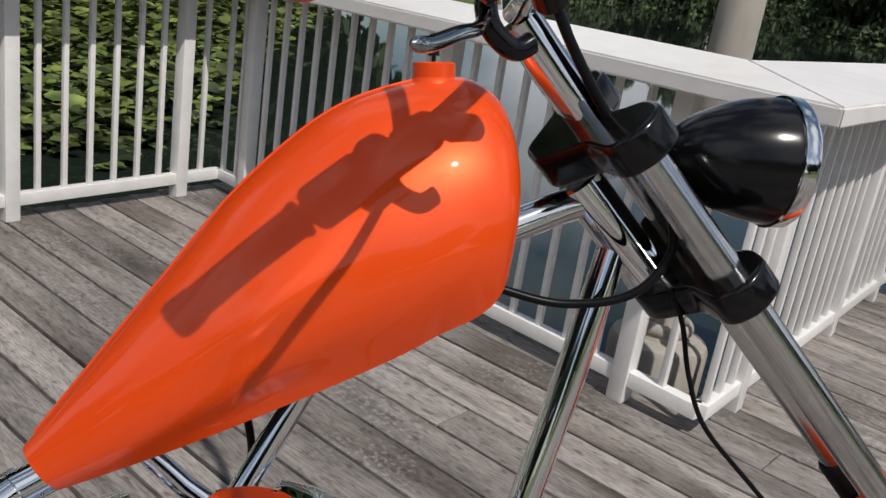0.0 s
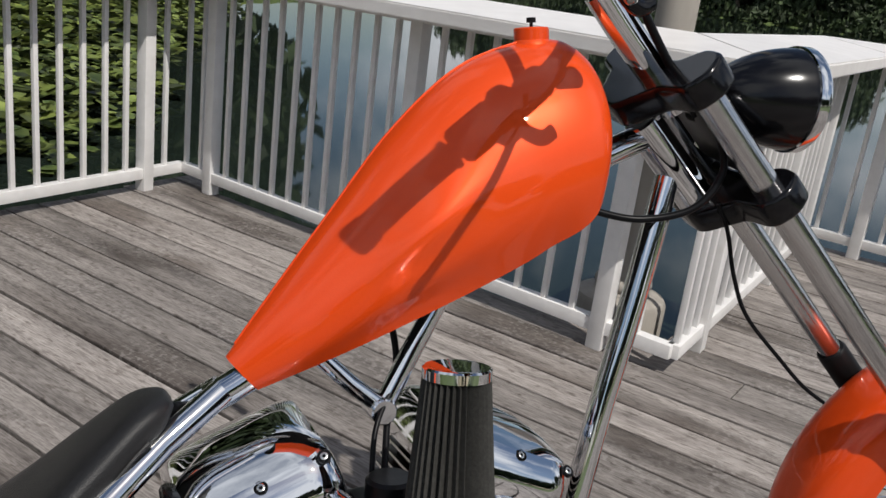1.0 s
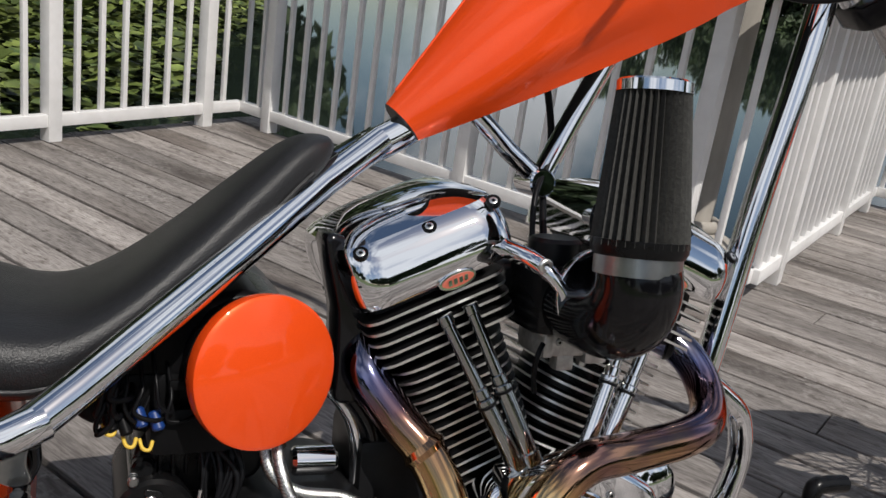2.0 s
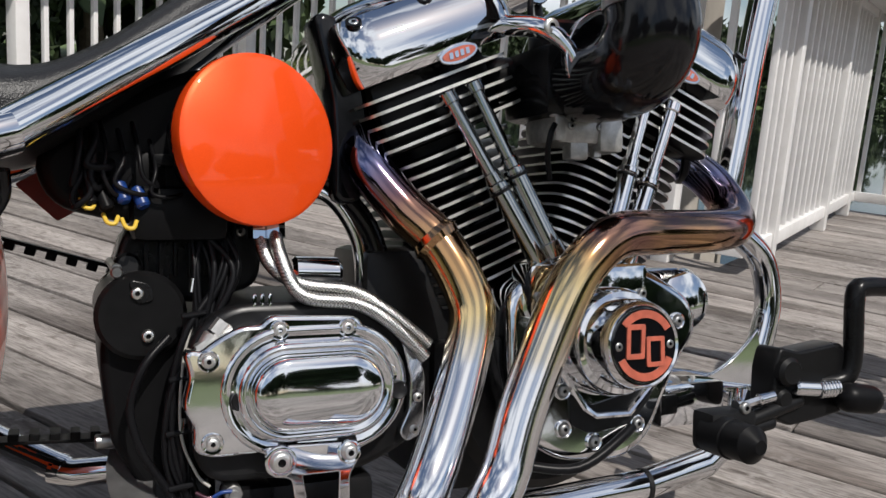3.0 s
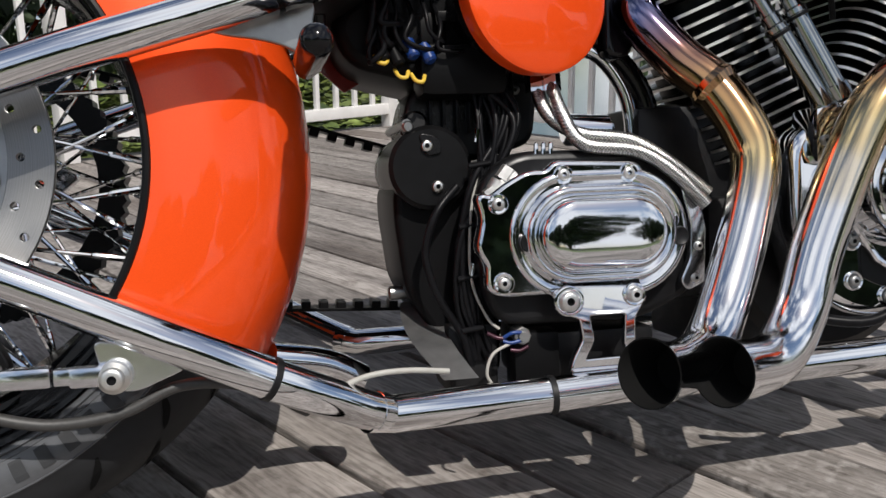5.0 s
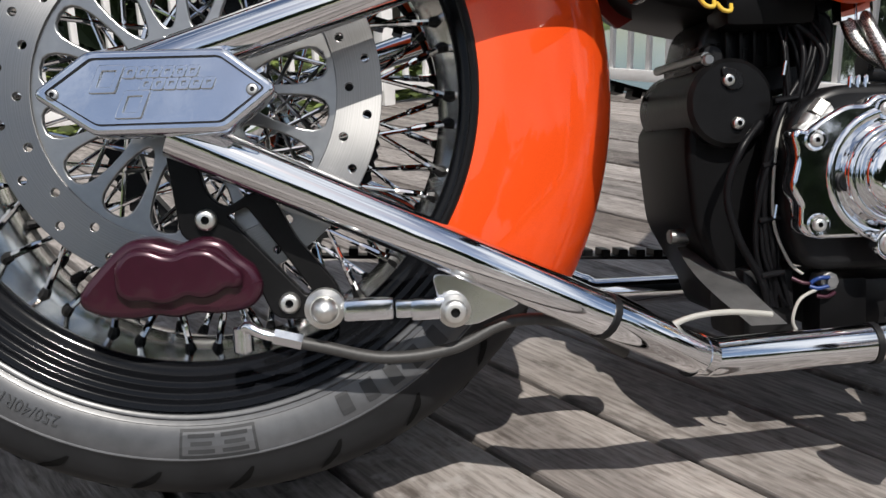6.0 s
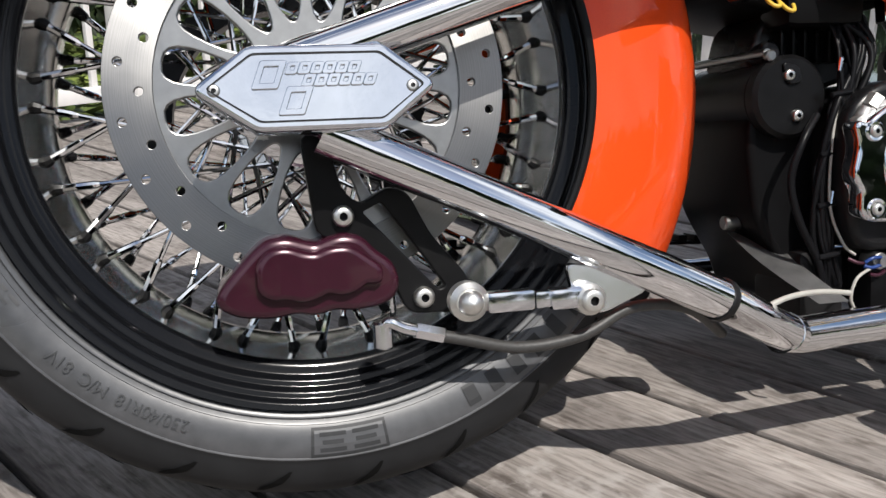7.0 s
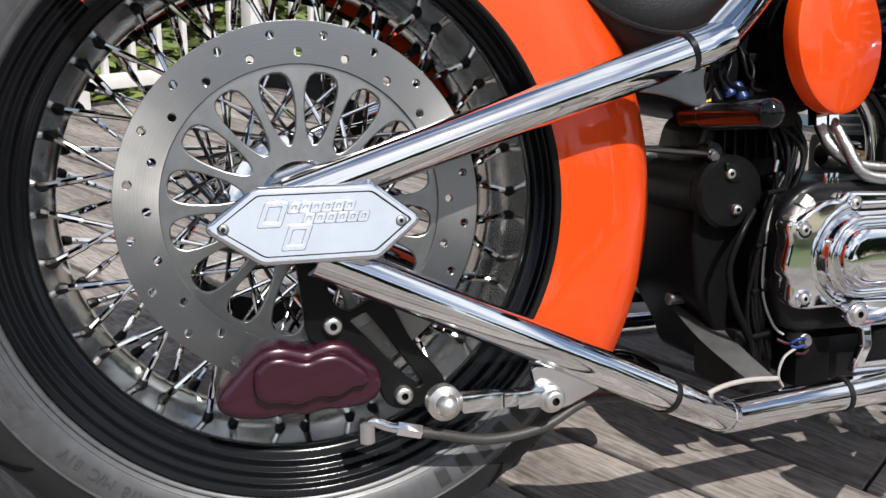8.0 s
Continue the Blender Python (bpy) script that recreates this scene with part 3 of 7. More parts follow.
bike.matrix_basis = pose(0, 0, 0, -10, 0, 0)
AXLE = Vector((0.0, -0.036, 0.3275))


def tilted(x, y, z, a=-3.4):
    """A small extra lean about a point."""
    return Matrix.Translation((x, y, z)) @ Matrix.Rotation(radians(a), 4, "X") @ Matrix.Translation((-x, -y, -z))


LEAN_WHEEL = tilted(*AXLE)


BARREL = material("polished_rim_barrel", (0.60, 0.60, 0.57), 0.14, 1.0, vary=0.12, scale=30, rough_vary=0.05)


def rear_wheel():
    c = tuple(AXLE)
    bm = bmesh.new()
    barrel = [(-0.092, 0.2125), (-0.085, 0.205), (-0.06, 0.200), (-0.03, 0.192), (0.03, 0.192), (0.06, 0.200), (0.085, 0.205), (0.092, 0.2125)]
    lathe(bm, [(u, r + 0.006 + 0.014 * max(0.0, (u + 0.02) / 0.112)) for u, r in barrel], "y", 96, centre=c)
    wheel = part("rear_wheel", bm, BARREL, bike, "wide wire-spoked rear wheel with polished barrel and black lip", m=LEAN_WHEEL)
    bm = bmesh.new()
    # rounded inner edge, a wide smooth band, then three broad rounded steps out to the tyre
    lip = [(-0.090, 0.2155), (-0.097, 0.2085), (-0.102, 0.2075), (-0.106, 0.2080), (-0.1082, 0.2100), (-0.1095, 0.2140), (-0.1102, 0.2175), (-0.1115, 0.2195)]
    for u, r in ((-0.1115, 0.2195), (-0.1184, 0.2272), (-0.1250, 0.2345)):
        lip += [(u - 0.0036, r + 0.0004), (u - 0.0054, r + 0.0014), (u - 0.0062, r + 0.0032), (u - 0.0064, r + 0.0056), (u - 0.0068, r + 0.0069)]
    lip += [(-0.123, 0.2418), (-0.112, 0.2415), (-0.108, 0.235)]
    lathe(bm, lip, "y", 128, centre=c)
    part("rim_lip", bm, RIM, wheel, "gloss black stepped rim lip", angle=75)
    bm = bmesh.new()
    lathe(bm, [(-u, max(r, 0.228)) for u, r in lip], "y", 96, centre=c)
    part("rim_lip", bm, RIM, wheel, "gloss black stepped rim lip", angle=75)
    # tyre: worn tread and a paler scuffed sidewall
    bm = bmesh.new()
    side = [(-0.112, 0.2390), (-0.122, 0.2415), (-0.1265, 0.2425), (-0.1295, 0.2450), (-0.1300, 0.2475), (-0.1285, 0.2490), (-0.1300, 0.2510), (-0.1307, 0.2522), (-0.1303, 0.2528), (-0.1325, 0.2580), (-0.1335, 0.2680), (-0.1330, 0.2745), (-0.1322, 0.2772), (-0.1328, 0.2779), (-0.1334, 0.2784), (-0.1326, 0.2791)]
    tread = [(-0.1326, 0.2791), (-0.1305, 0.2835), (-0.1270, 0.2905), (-0.1215, 0.2985), (-0.1130, 0.3065), (-0.1010, 0.3130), (-0.084, 0.3185), (-0.06, 0.3238), (-0.03, 0.3266), (0, 0.3275)]
    half = tread + [(-u, r) for u, r in tread[-2::-1]]
    lathe(bm, half, "y", 128, centre=c, mat=0)
    lathe(bm, side, "y", 128, centre=c, mat=1)
    lathe(bm, [(-u, r) for u, r in side], "y", 96, centre=c, mat=1)
    tyre = part("tyre", bm, [RUBBER, SIDEWALL], wheel, "wide black tyre with a scuffed grey sidewall", angle=50)
    # slanted tread cuts
    bm = bmesh.new()
    for k in range(52):
        a0 = 2 * math.pi * k / 52
        long = k % 2 == 0
        for sgn in (-1, 1):
            pts = []
            for j in range(9):
                s = j / 8
                u = (-0.1285 if long else -0.1010) + (0.018 if long else 0.045) * s
                r = np.interp(u, [q[0] for q in tread], [q[1] for q in tread]) + 0.0012
                a = a0 - (0.080 * s if long else 0.11 * s)
                pts.append((u, float(r), a))
            prev = None
            for j, (u, r, a) in enumerate(pts):
                w = 0.0046 * (0.12 + 0.88 * math.sin(math.pi * (j + 0.5) / 9)) / r
                pair = [bm.verts.new(AXLE + Vector((r * math.cos(b), u * -sgn, r * math.sin(b)))) for b in (a - w, a + w)]
                if prev:
                    bm.faces.new((prev[0], prev[1], pair[1], pair[0]))
                prev = pair
    tagged(part("tread_cut", bm, GROOVE, wheel, "dark slanted tread cuts", smooth=False), kind="stuff")
    # sidewall marking, the size line and blank blocks for the maker's mark
    def on_sidewall(me, radius, angle, name, mat, lift=0.0009):
        m2 = bmesh.new()
        m2.from_mesh(me)
        for v in m2.verts:
            a = angle + v.co.x / radius
            r = radius - v.co.y
            u = -float(np.interp(r, [q[1] for q in side], [-q[0] for q in side])) - lift - v.co.z
            v.co = AXLE + Vector((r * math.sin(a) , u, -r * math.cos(a)))
        part(name, m2, mat, wheel, smooth=False)
    def block(w, h):
        b = bmesh.new()
        n = max(2, int(w / 0.006))
        rows = [[b.verts.new((w * (i / n - 0.5), h * (j / 8 - 0.5), 0.0)) for j in range(9)] for i in range(n + 1)]
        for i in range(n):
            for j in range(8):
                b.faces.new((rows[i][j], rows[i + 1][j], rows[i + 1][j + 1], rows[i][j + 1]))
        me = bpy.data.meshes.new("block")
        b.to_mesh(me)
        b.free()
        return me
    mark = material("moulded_tyre_marking", (0.038, 0.040, 0.043), 0.6, vary=0.2, scale=80)
    inked = material("black_tyre_marking", (0.024, 0.025, 0.027), 0.6, vary=0.3, scale=80)
    wd = words("250/40R18  M/C  81V", 0.0125)
    b4 = bmesh.new()
    b4.from_mesh(wd)
    b4.transform(Matrix.Rotation(math.pi, 4, "Z"))
    b4.to_mesh(wd)
    on_sidewall(wd, 0.264, -0.62, "size_marking", mark)
    for k in range(6):
        on_sidewall(block(0.0105, 0.017), 0.264, 0.42 + 0.082 * k, "maker_mark_block", inked)
    on_sidewall(block(0.058, 0.0225), 0.2655, 0.04, "maker_mark_block", inked)
    on_sidewall(block(0.0535, 0.0180), 0.2655, 0.04, "maker_mark_block", SIDEWALL, 0.0012)
    for dx in (-0.0475, 0.0475):
        for dy in (-0.0060, 0.0, 0.0060):
            on_sidewall(block(0.020 if dy else 0.016, 0.0032), 0.2655 + dy, 0.04 + dx, "maker_mark_block", inked, 0.0016)
    # rows of fine moulded print, too small to read
    for row in range(3):
        for k in range(5 - row):
            on_sidewall(block(0.0060 if (k + row) % 2 else 0.0095, 0.0022), 0.2560 + 0.0055 * row, -1.16 + 0.042 * k + 0.02 * row, "fine_print", mark)
    # hub
    bm = bmesh.new()
    hub = [(-0.10, 0.0), (-0.10, 0.045), (-0.094, 0.058), (-0.086, 0.058), (-0.078, 0.040), (-0.04, 0.028), (0.04, 0.028), (0.078, 0.040), (0.086, 0.058), (0.094, 0.058), (0.10, 0.045), (0.10, 0.0)]
    lathe(bm, hub, "y", 40, centre=c)
    part("hub", bm, CHROME, wheel)
    # spokes with dark nipples, crossing in pairs
    def spoke_mesh(sgn, lean):
        b = bmesh.new()
        a = Vector((0.052 * math.cos(lean), sgn * 0.09, 0.052 * math.sin(lean)))
        e = Vector((0.2055, sgn * 0.056, 0.0))
        d = (e - a).normalized()
        sweep(b, [a, e - d * 0.018], 0.0020, 8)
        sweep(b, [e - d * 0.034, e - d * 0.030, e - d * 0.003], 0, 8, mat=0, radii=[0.0021, 0.0031, 0.0031])
        sweep(b, [e - d * 0.006, e - d * 0.003, e + d * 0.006], 0, 8, mat=1, radii=[0.0034, 0.0046, 0.0052])
        return mesh_from(b, "spoke", [CHROME, DARK])
    kinds = [spoke_mesh(s, l) for s in (-1, 1) for l in (1.15, -1.15)]
    for k in range(80):
        part("spoke", kinds[k % 4], None, wheel, m=Matrix.Translation(AXLE) @ Matrix.Rotation(2 * math.pi * (k + 0.35 * (k % 2)) / 80, 4, "Y"))
    # drilled brake disc on the right side
    holes = []
    for k in range(40):
        a = 2 * math.pi * k / 40
        r = 0.136 if k % 2 else 0.1215
        holes.append(circle(r * math.cos(a), 0.3275 + r * math.sin(a), 0.0037, 12))
    bm = plate([circle(0, 0.3275, 0.146, 96), circle(0, 0.3275, 0.1125, 72)] + holes, 0.006, 0.0004, -0.166)
    disc = part("brake_disc", bm, DISC, wheel, "drilled steel rear brake disc")
    slots = []
    for k in range(16):
        a = 2 * math.pi * (k + 0.5) / 16
        loop = []
        for j in range(20):
            b = 2 * math.pi * j / 20
            rr = 0.0780 + 0.0300 * math.copysign(abs(math.cos(b)) ** 0.85, math.cos(b))
            tt = 0.0127 * math.copysign(abs(math.sin(b)) ** 0.75, math.sin(b)) * (1.0 + 0.42 * math.cos(b))
            loop.append((rr * math.cos(a) - tt * math.sin(a), 0.3275 + rr * math.sin(a) + tt * math.cos(a)))
        slots.append(loop)
    bm = plate([circle(0, 0.3275, 0.112, 72), circle(0, 0.3275, 0.024, 32)] + slots, 0.0055, 0.0012, -0.1635)
    part("disc_carrier", bm, STEEL, wheel, "polished looped disc carrier")
    bm = bmesh.new()
    cyl(bm, AXLE + Vector((0, -0.09, 0)), AXLE + Vector((0, -0.134, 0)), 0.036, sides=32, bevel=0.003)
    part("disc_boss", bm, POLISHED, wheel)
    # toothed drive pulley on the left side
    prof = []
    for k in range(140):
        a = 2 * math.pi * k / 70 / 2
        r = 0.146 + (0.004 if k % 2 else 0)
        prof.append((r * math.cos(a), 0.3275 + r * math.sin(a)))
    bm = plate([prof, circle(0, 0.3275, 0.12, 40)], 0.03, 0.0, 0.150)
    part("drive_pulley", bm, DARK, wheel, "dark toothed belt pulley")


rear_wheel()


def rear_fender():
    """Orange fender that wraps the tyre's front and top."""
    half = [(0.0, 0.347), (-0.05, 0.345), (-0.082, 0.338), (-0.108, 0.324), (-0.127, 0.303), (-0.138, 0.275), (-0.144, 0.242), (-0.1455, 0.217)]
    outer = [(p.x, p.y) for p in spline([(u, r, 0) for u, r in half], 5)]
    prof = [(-u, r) for u, r in outer[::-1]] + outer[1:]
    bm = bmesh.new()
    rows = []
    for k in range(61):
        a = radians(-31 + 166 * k / 60)
        taper = min(1.0, (k + 2) / 7, (62 - k) / 7)
        row = []
        for i, (u, r) in enumerate(prof):
            row.append(bm.verts.new(AXLE + Vector((r * math.cos(a), u, r * math.sin(a)))))
        rows.append(row)
    for a, b in zip(rows, rows[1:]):
        for i in range(len(prof) - 1):
            bm.faces.new((a[i], a[i + 1], b[i + 1], b[i]))
    fen = part("rear_fender", bm, ORANGE, bike, "glossy orange rear fender hugging the tyre", m=LEAN_WHEEL)
    so = fen.modifiers.new("thickness", "SOLIDIFY")
    so.thickness, so.offset = 0.003, -1
    for sgn in (-1, 1):
        bm = bmesh.new()
        sweep(bm, [AXLE + Vector((0.216 * math.cos(a), sgn * 0.145, 0.216 * math.sin(a))) for a in (radians(-31 + 166 * k / 60) for k in range(61))], 0.0035, 8)
        part("edge_trim", bm, SATIN, fen, "black rubber edge trim")


rear_fender()


def frame_parts():
    R = 0.0165
    for s in (1, -1):
        n = lambda x, y, z: (x, y * s, z)
        up = tube("upper_stay", [n(-0.02, -0.222, 0.345), n(0.17, -0.219, 0.407), n(0.335, -0.210, 0.457), n(0.362, -0.200, 0.467)], R, CHROME, bike, "chrome upper frame tube", smooth=False)
        tube("tube_ring", [n(0.318, -0.2105, 0.4525), n(0.3225, -0.2105, 0.454)], R + 0.0012, DARK, up, smooth=False)
        tube("seat_tube", [n(0.352, -0.203, 0.463), n(0.385, -0.185, 0.485), n(0.52, -0.100, 0.580), n(0.62, -0.030, 0.652), n(0.690, -0.006, 0.702)], R, CHROME, bike, "chrome seat tube rising to the backbone", smooth=False)
        low = tube("lower_stay", [n(0.0, -0.222, 0.302), n(0.15, -0.222, 0.232), n(0.30, -0.220, 0.160), n(0.375, -0.190, 0.122), n(0.394, -0.180, 0.114)], R, CHROME, bike, "chrome lower frame tube", smooth=False)
        tube("tube_ring", [n(0.300, -0.220, 0.160), n(0.3045, -0.2185, 0.1578)], R + 0.0012, DARK, low, smooth=False)
        rail = tube("lower_rail", [n(0.378, -0.186, 0.117), n(0.40, -0.176, 0.112), n(0.54, -0.165, 0.114), n(0.95, -0.140, 0.124), n(1.04, -0.132, 0.136), n(1.10, -0.122, 0.17), n(1.12, -0.105, 0.20)], R, CHROME, bike, "chrome lower frame rail", smooth=False)
        for x, y, z in ((0.5395, -0.165, 0.114), (0.953, -0.1398, 0.1241)):
            tube("tube_ring", [n(x, y, z), n(x + 0.005, y, z + 0.0001)], R + 0.0012, DARK, rail, smooth=False)
        # weld bead where the tubes meet
        bm = bmesh.new()
        sweep(bm, [n(0.384, -0.185, 0.118), n(0.391, -0.181, 0.1155)], R + 0.0007, 28)
        part("weld_bead", bm, CHROME, rail)
    tube("backbone", [(0.675, 0, 0.690), (0.74, 0, 0.728), (1.0, 0, 0.90), (1.22, 0, 1.005), (1.28, 0, 1.02)], 0.019, CHROME, bike, "chrome backbone tube under the tank")
    tube("downtube", [(1.302, 0, 0.965), (1.262, 0, 0.79), (1.225, 0, 0.645), (1.19, 0, 0.485), (1.172, 0, 0.40)], 0.0185, CHROME, bike, "chrome single downtube")
    tube("front_loop", [(1.172, 0, 0.405), (1.205, 0, 0.385), (1.242, 0, 0.352), (1.255, 0, 0.30), (1.245, 0, 0.25), (1.222, 0, 0.195), (1.205, 0, 0.165)], 0.0175, CHROME, bike, "chrome bent tube at the frame's front")
    tube("front_crossmember", [(1.13, -0.125, 0.185), (1.20, -0.05, 0.18), (1.205, 0, 0.175), (1.20, 0.05, 0.18), (1.13, 0.125, 0.185)], 0.0165, CHROME, bike)
    tube("gusset_tube", [(1.06, -0.03, 0.915), (1.16, 0.0, 0.975), (1.27, 0.0, 1.02)], 0.014, CHROME, bike, "chrome gusset tube behind the neck")
    # engine mount struts below the tank
    tube("mount_strut", [(0.80, 0, 0.742), (0.845, -0.005, 0.70), (0.887, -0.008, 0.668)], 0.0115, CHROME, bike, smooth=False)
    tube("mount_strut", [(0.887, -0.006, 0.660), (0.93, 0.0, 0.74), (0.985, 0.0, 0.845)], 0.0135, CHROME, bike, smooth=False)
    bm = bmesh.new()
    cyl(bm, (0.887, -0.024, 0.664), (0.887, 0.024, 0.664), 0.017, bevel=0.002)
    part("mount_clamp", bm, CHROME, bike)
    # steering neck
    bm = bmesh.new()
    a = Vector((0.7071, 0, -0.7071))
    N = Vector((1.30, 0, 0.99))
    cyl(bm, N - a * 0.075, N + a * 0.085, 0.0265, sides=32, bevel=0.003)
    part("steering_neck", bm, CHROME, bike, "chrome steering neck")


frame_parts()


PLATE = material("brushed_polished_plate", (0.72, 0.75, 0.80), 0.09, 1.0, vary=0.08, scale=40, rough_vary=0.05, bump=0.05, bump_scale=70)


def axle_plates():
    bm = plate([rounded([(-0.079, 0.3285), (-0.046, 0.3535), (0.040, 0.3535), (0.072, 0.3285), (0.040, 0.3035), (-0.043, 0.3035)], 0.004)], 0.022, 0.003, -0.2385)
    p = part("axle_plate", bm, PLATE, bike, "polished elongated axle plate with engraved lettering", m=tilted(0, -0.24, 0.3285, -8))
    bm = plate([rounded([(-0.0745, 0.3285), (-0.0445, 0.3508), (0.0385, 0.3508), (0.0675, 0.3285), (0.0385, 0.3062), (-0.0415, 0.3062)], 0.003), rounded([(-0.0732, 0.3285), (-0.0440, 0.3499), (0.0380, 0.3499), (0.0662, 0.3285), (0.0380, 0.3071), (-0.0410, 0.3071)], 0.003)], 0.0016, 0.0, -0.2502)
    part("border_line", bm, DARK, p)
    for x in (-0.069, 0.059):
        bolt("bolt", (x, -0.2497, 0.3275), 0.0042, 0.002, p, STEEL)
    # plain raised shapes in place of the engraved name
    def outline(x, z, w, h, lean, line):
        o = [(x - w / 2 - lean, z - h / 2), (x + w / 2 - lean, z - h / 2), (x + w / 2 + lean, z + h / 2), (x - w / 2 + lean, z + h / 2)]
        kx, kz = 1 - 2 * line / w, 1 - 2 * line / h
        return [rounded(o, 0.0012), rounded([(x + (u - x) * kx, z + (v - z) * kz) for u, v in o], 0.0008)]
    for x, z in ((-0.034, 0.3365), (-0.018, 0.3195)):
        part("raised_mark", plate(outline(x, z, 0.016, 0.0175, 0.0034, 0.0030), 0.0024, 0.0006, -0.2502), PLATE, p)
    for z, x0, cnt in ((0.3405, -0.019, 6), (0.3325, -0.009, 6)):
        for k in range(cnt):
            part("raised_mark", plate(outline(x0 + 0.0080 * k, z, 0.0070, 0.0072, 0.0014, 0.0018), 0.0020, 0.0005, -0.2502), PLATE, p)
    bm = bmesh.new()
    cyl(bm, (0.0, -0.228, 0.3275), (0.0, -0.10, 0.3275), 0.013, sides=20)
    part("axle", bm, STEEL, p)
    bm = plate([rounded([(-0.082, 0.3275), (-0.038, 0.360), (0.036, 0.360), (0.077, 0.3275), (0.036, 0.294), (-0.038, 0.294)], 0.004)], 0.022, 0.003, 0.2385)
    part("axle_plate", bm, CHROME, bike, "polished elongated axle plate")


axle_plates()


def rear_brake():
    """Maroon four-piston caliper, its black bracket, torque link and hose."""
    at = lambda pts: [(-0.074 + 0.121 * u, 0.1765 + 0.0465 * v) for u, v in pts]
    body = [(0.0, 0.18), (0.04, 0.36), (0.19, 0.78), (0.28, 0.98), (0.38, 1.01), (0.48, 0.92), (0.55, 0.87), (0.62, 0.93), (0.70, 1.0), (0.80, 0.96), (0.88, 0.72), (0.97, 0.55), (1.0, 0.30), (0.97, 0.12), (0.90, 0.05), (0.75, 0.02), (0.64, 0.06), (0.53, -0.02), (0.42, 0.05), (0.28, -0.01), (0.10, 0.04)]
    bm = plate([rounded(at(body), 0.005, 3)], 0.066, 0.006, -0.170)
    cal = part("brake_caliper", bm, MAROON, bike, "maroon anodised four-piston brake caliper")
    bulge = [(0.23, 0.36), (0.23, 0.70), (0.29, 0.88), (0.38, 0.90), (0.47, 0.80), (0.55, 0.77), (0.63, 0.86), (0.74, 0.86), (0.82, 0.70), (0.90, 0.54), (0.90, 0.40), (0.83, 0.44), (0.77, 0.32), (0.69, 0.26), (0.61, 0.34), (0.53, 0.24), (0.45, 0.20), (0.37, 0.28), (0.29, 0.26)]
    bm = plate([rounded(at(bulge), 0.005, 4)], 0.016, 0.0045, -0.2035)
    part("caliper_face", bm, MAROON, cal)
    br = [(-0.012, 0.300), (0.004, 0.296), (0.014, 0.257), (0.028, 0.246), (0.049, 0.259), (0.062, 0.254), (0.077, 0.223), (0.104, 0.190), (0.110, 0.174), (0.100, 0.164), (0.060, 0.166), (0.046, 0.200), (0.020, 0.222), (-0.004, 0.228)]
    hole = [(0.026, 0.243), (0.043, 0.251), (0.060, 0.228), (0.091, 0.183), (0.083, 0.179)]
    bm = plate([rounded(br, 0.008, 3), rounded(hole, 0.004, 3)], 0.012, 0.0015, -0.188)
    bk = part("caliper_bracket", bm, SATIN, bike, "black brake caliper bracket")
    for x, z in ((0.014, 0.2405), (0.071, 0.1765)):
        bolt("bolt", (x, -0.194, z), 0.0080, 0.008, bk, BOLT)
    # torque link with rod ends
    bm = bmesh.new()
    box(bm, (0.129, -0.222, 0.1735), (0.036, 0.015, 0.0155), 0.003)
    box(bm, (0.1565, -0.222, 0.1725), (0.017, 0.011, 0.0125), 0.002)
    box(bm, (0.174, -0.223, 0.172), (0.030, 0.015, 0.0155), 0.003)
    lk = part("torque_link", bm, POLISHED, bike, "polished brake torque link")
    bm = bmesh.new()
    cyl(bm, (0.098, -0.212, 0.1755), (0.098, -0.230, 0.1755), 0.0145, sides=24, bevel=0.004)
    part("rod_end", bm, BOLT, lk)
    bm = bmesh.new()
    lathe(bm, [(-0.229, 0.0098), (-0.2325, 0.0092), (-0.2365, 0.0072), (-0.2390, 0.0040), (-0.2396, 0.0001)], "y", 28, centre=(0.098, 0, 0.1755))
    part("domed_nut", bm, BOLT, lk)
    bm = bmesh.new()
    cyl(bm, (0.190, -0.212, 0.170), (0.190, -0.232, 0.170), 0.0120, sides=24, bevel=0.003)
    part("rod_end", bm, BOLT, lk)
    bolt("bolt", (0.190, -0.232, 0.170), 0.009, 0.006, lk, BOLT)
    bm = plate([rounded([(0.176, 0.196), (0.235, 0.186), (0.240, 0.172), (0.205, 0.158), (0.184, 0.160)], 0.006)], 0.008, 0.001, -0.216)
    part("link_tab", bm, POLISHED, lk)
    # hose and banjo
    h = tube("brake_hose", [(0.068, -0.214, 0.153), (0.095, -0.214, 0.146), (0.14, -0.212, 0.135), (0.19, -0.210, 0.139), (0.235, -0.205, 0.156), (0.285, -0.200, 0.150), (0.33, -0.175, 0.120)], 0.0046, SHEATH, bike, "worn grey-black brake hose")
    tube("banjo_pipe", [(0.037, -0.206, 0.155), (0.041, -0.212, 0.163), (0.052, -0.214, 0.158), (0.070, -0.214, 0.1525)], 0.0042, CHROME, h)
    bm = bmesh.new()
    cyl(bm, (0.037, -0.206, 0.163), (0.037, -0.206, 0.143), 0.0075, sides=16, bevel=0.0015)
    cyl(bm, (0.060, -0.214, 0.1556), (0.080, -0.214, 0.150), 0.0062, sides=6)
    part("banjo_fitting", bm, POLISHED, h)


rear_brake()


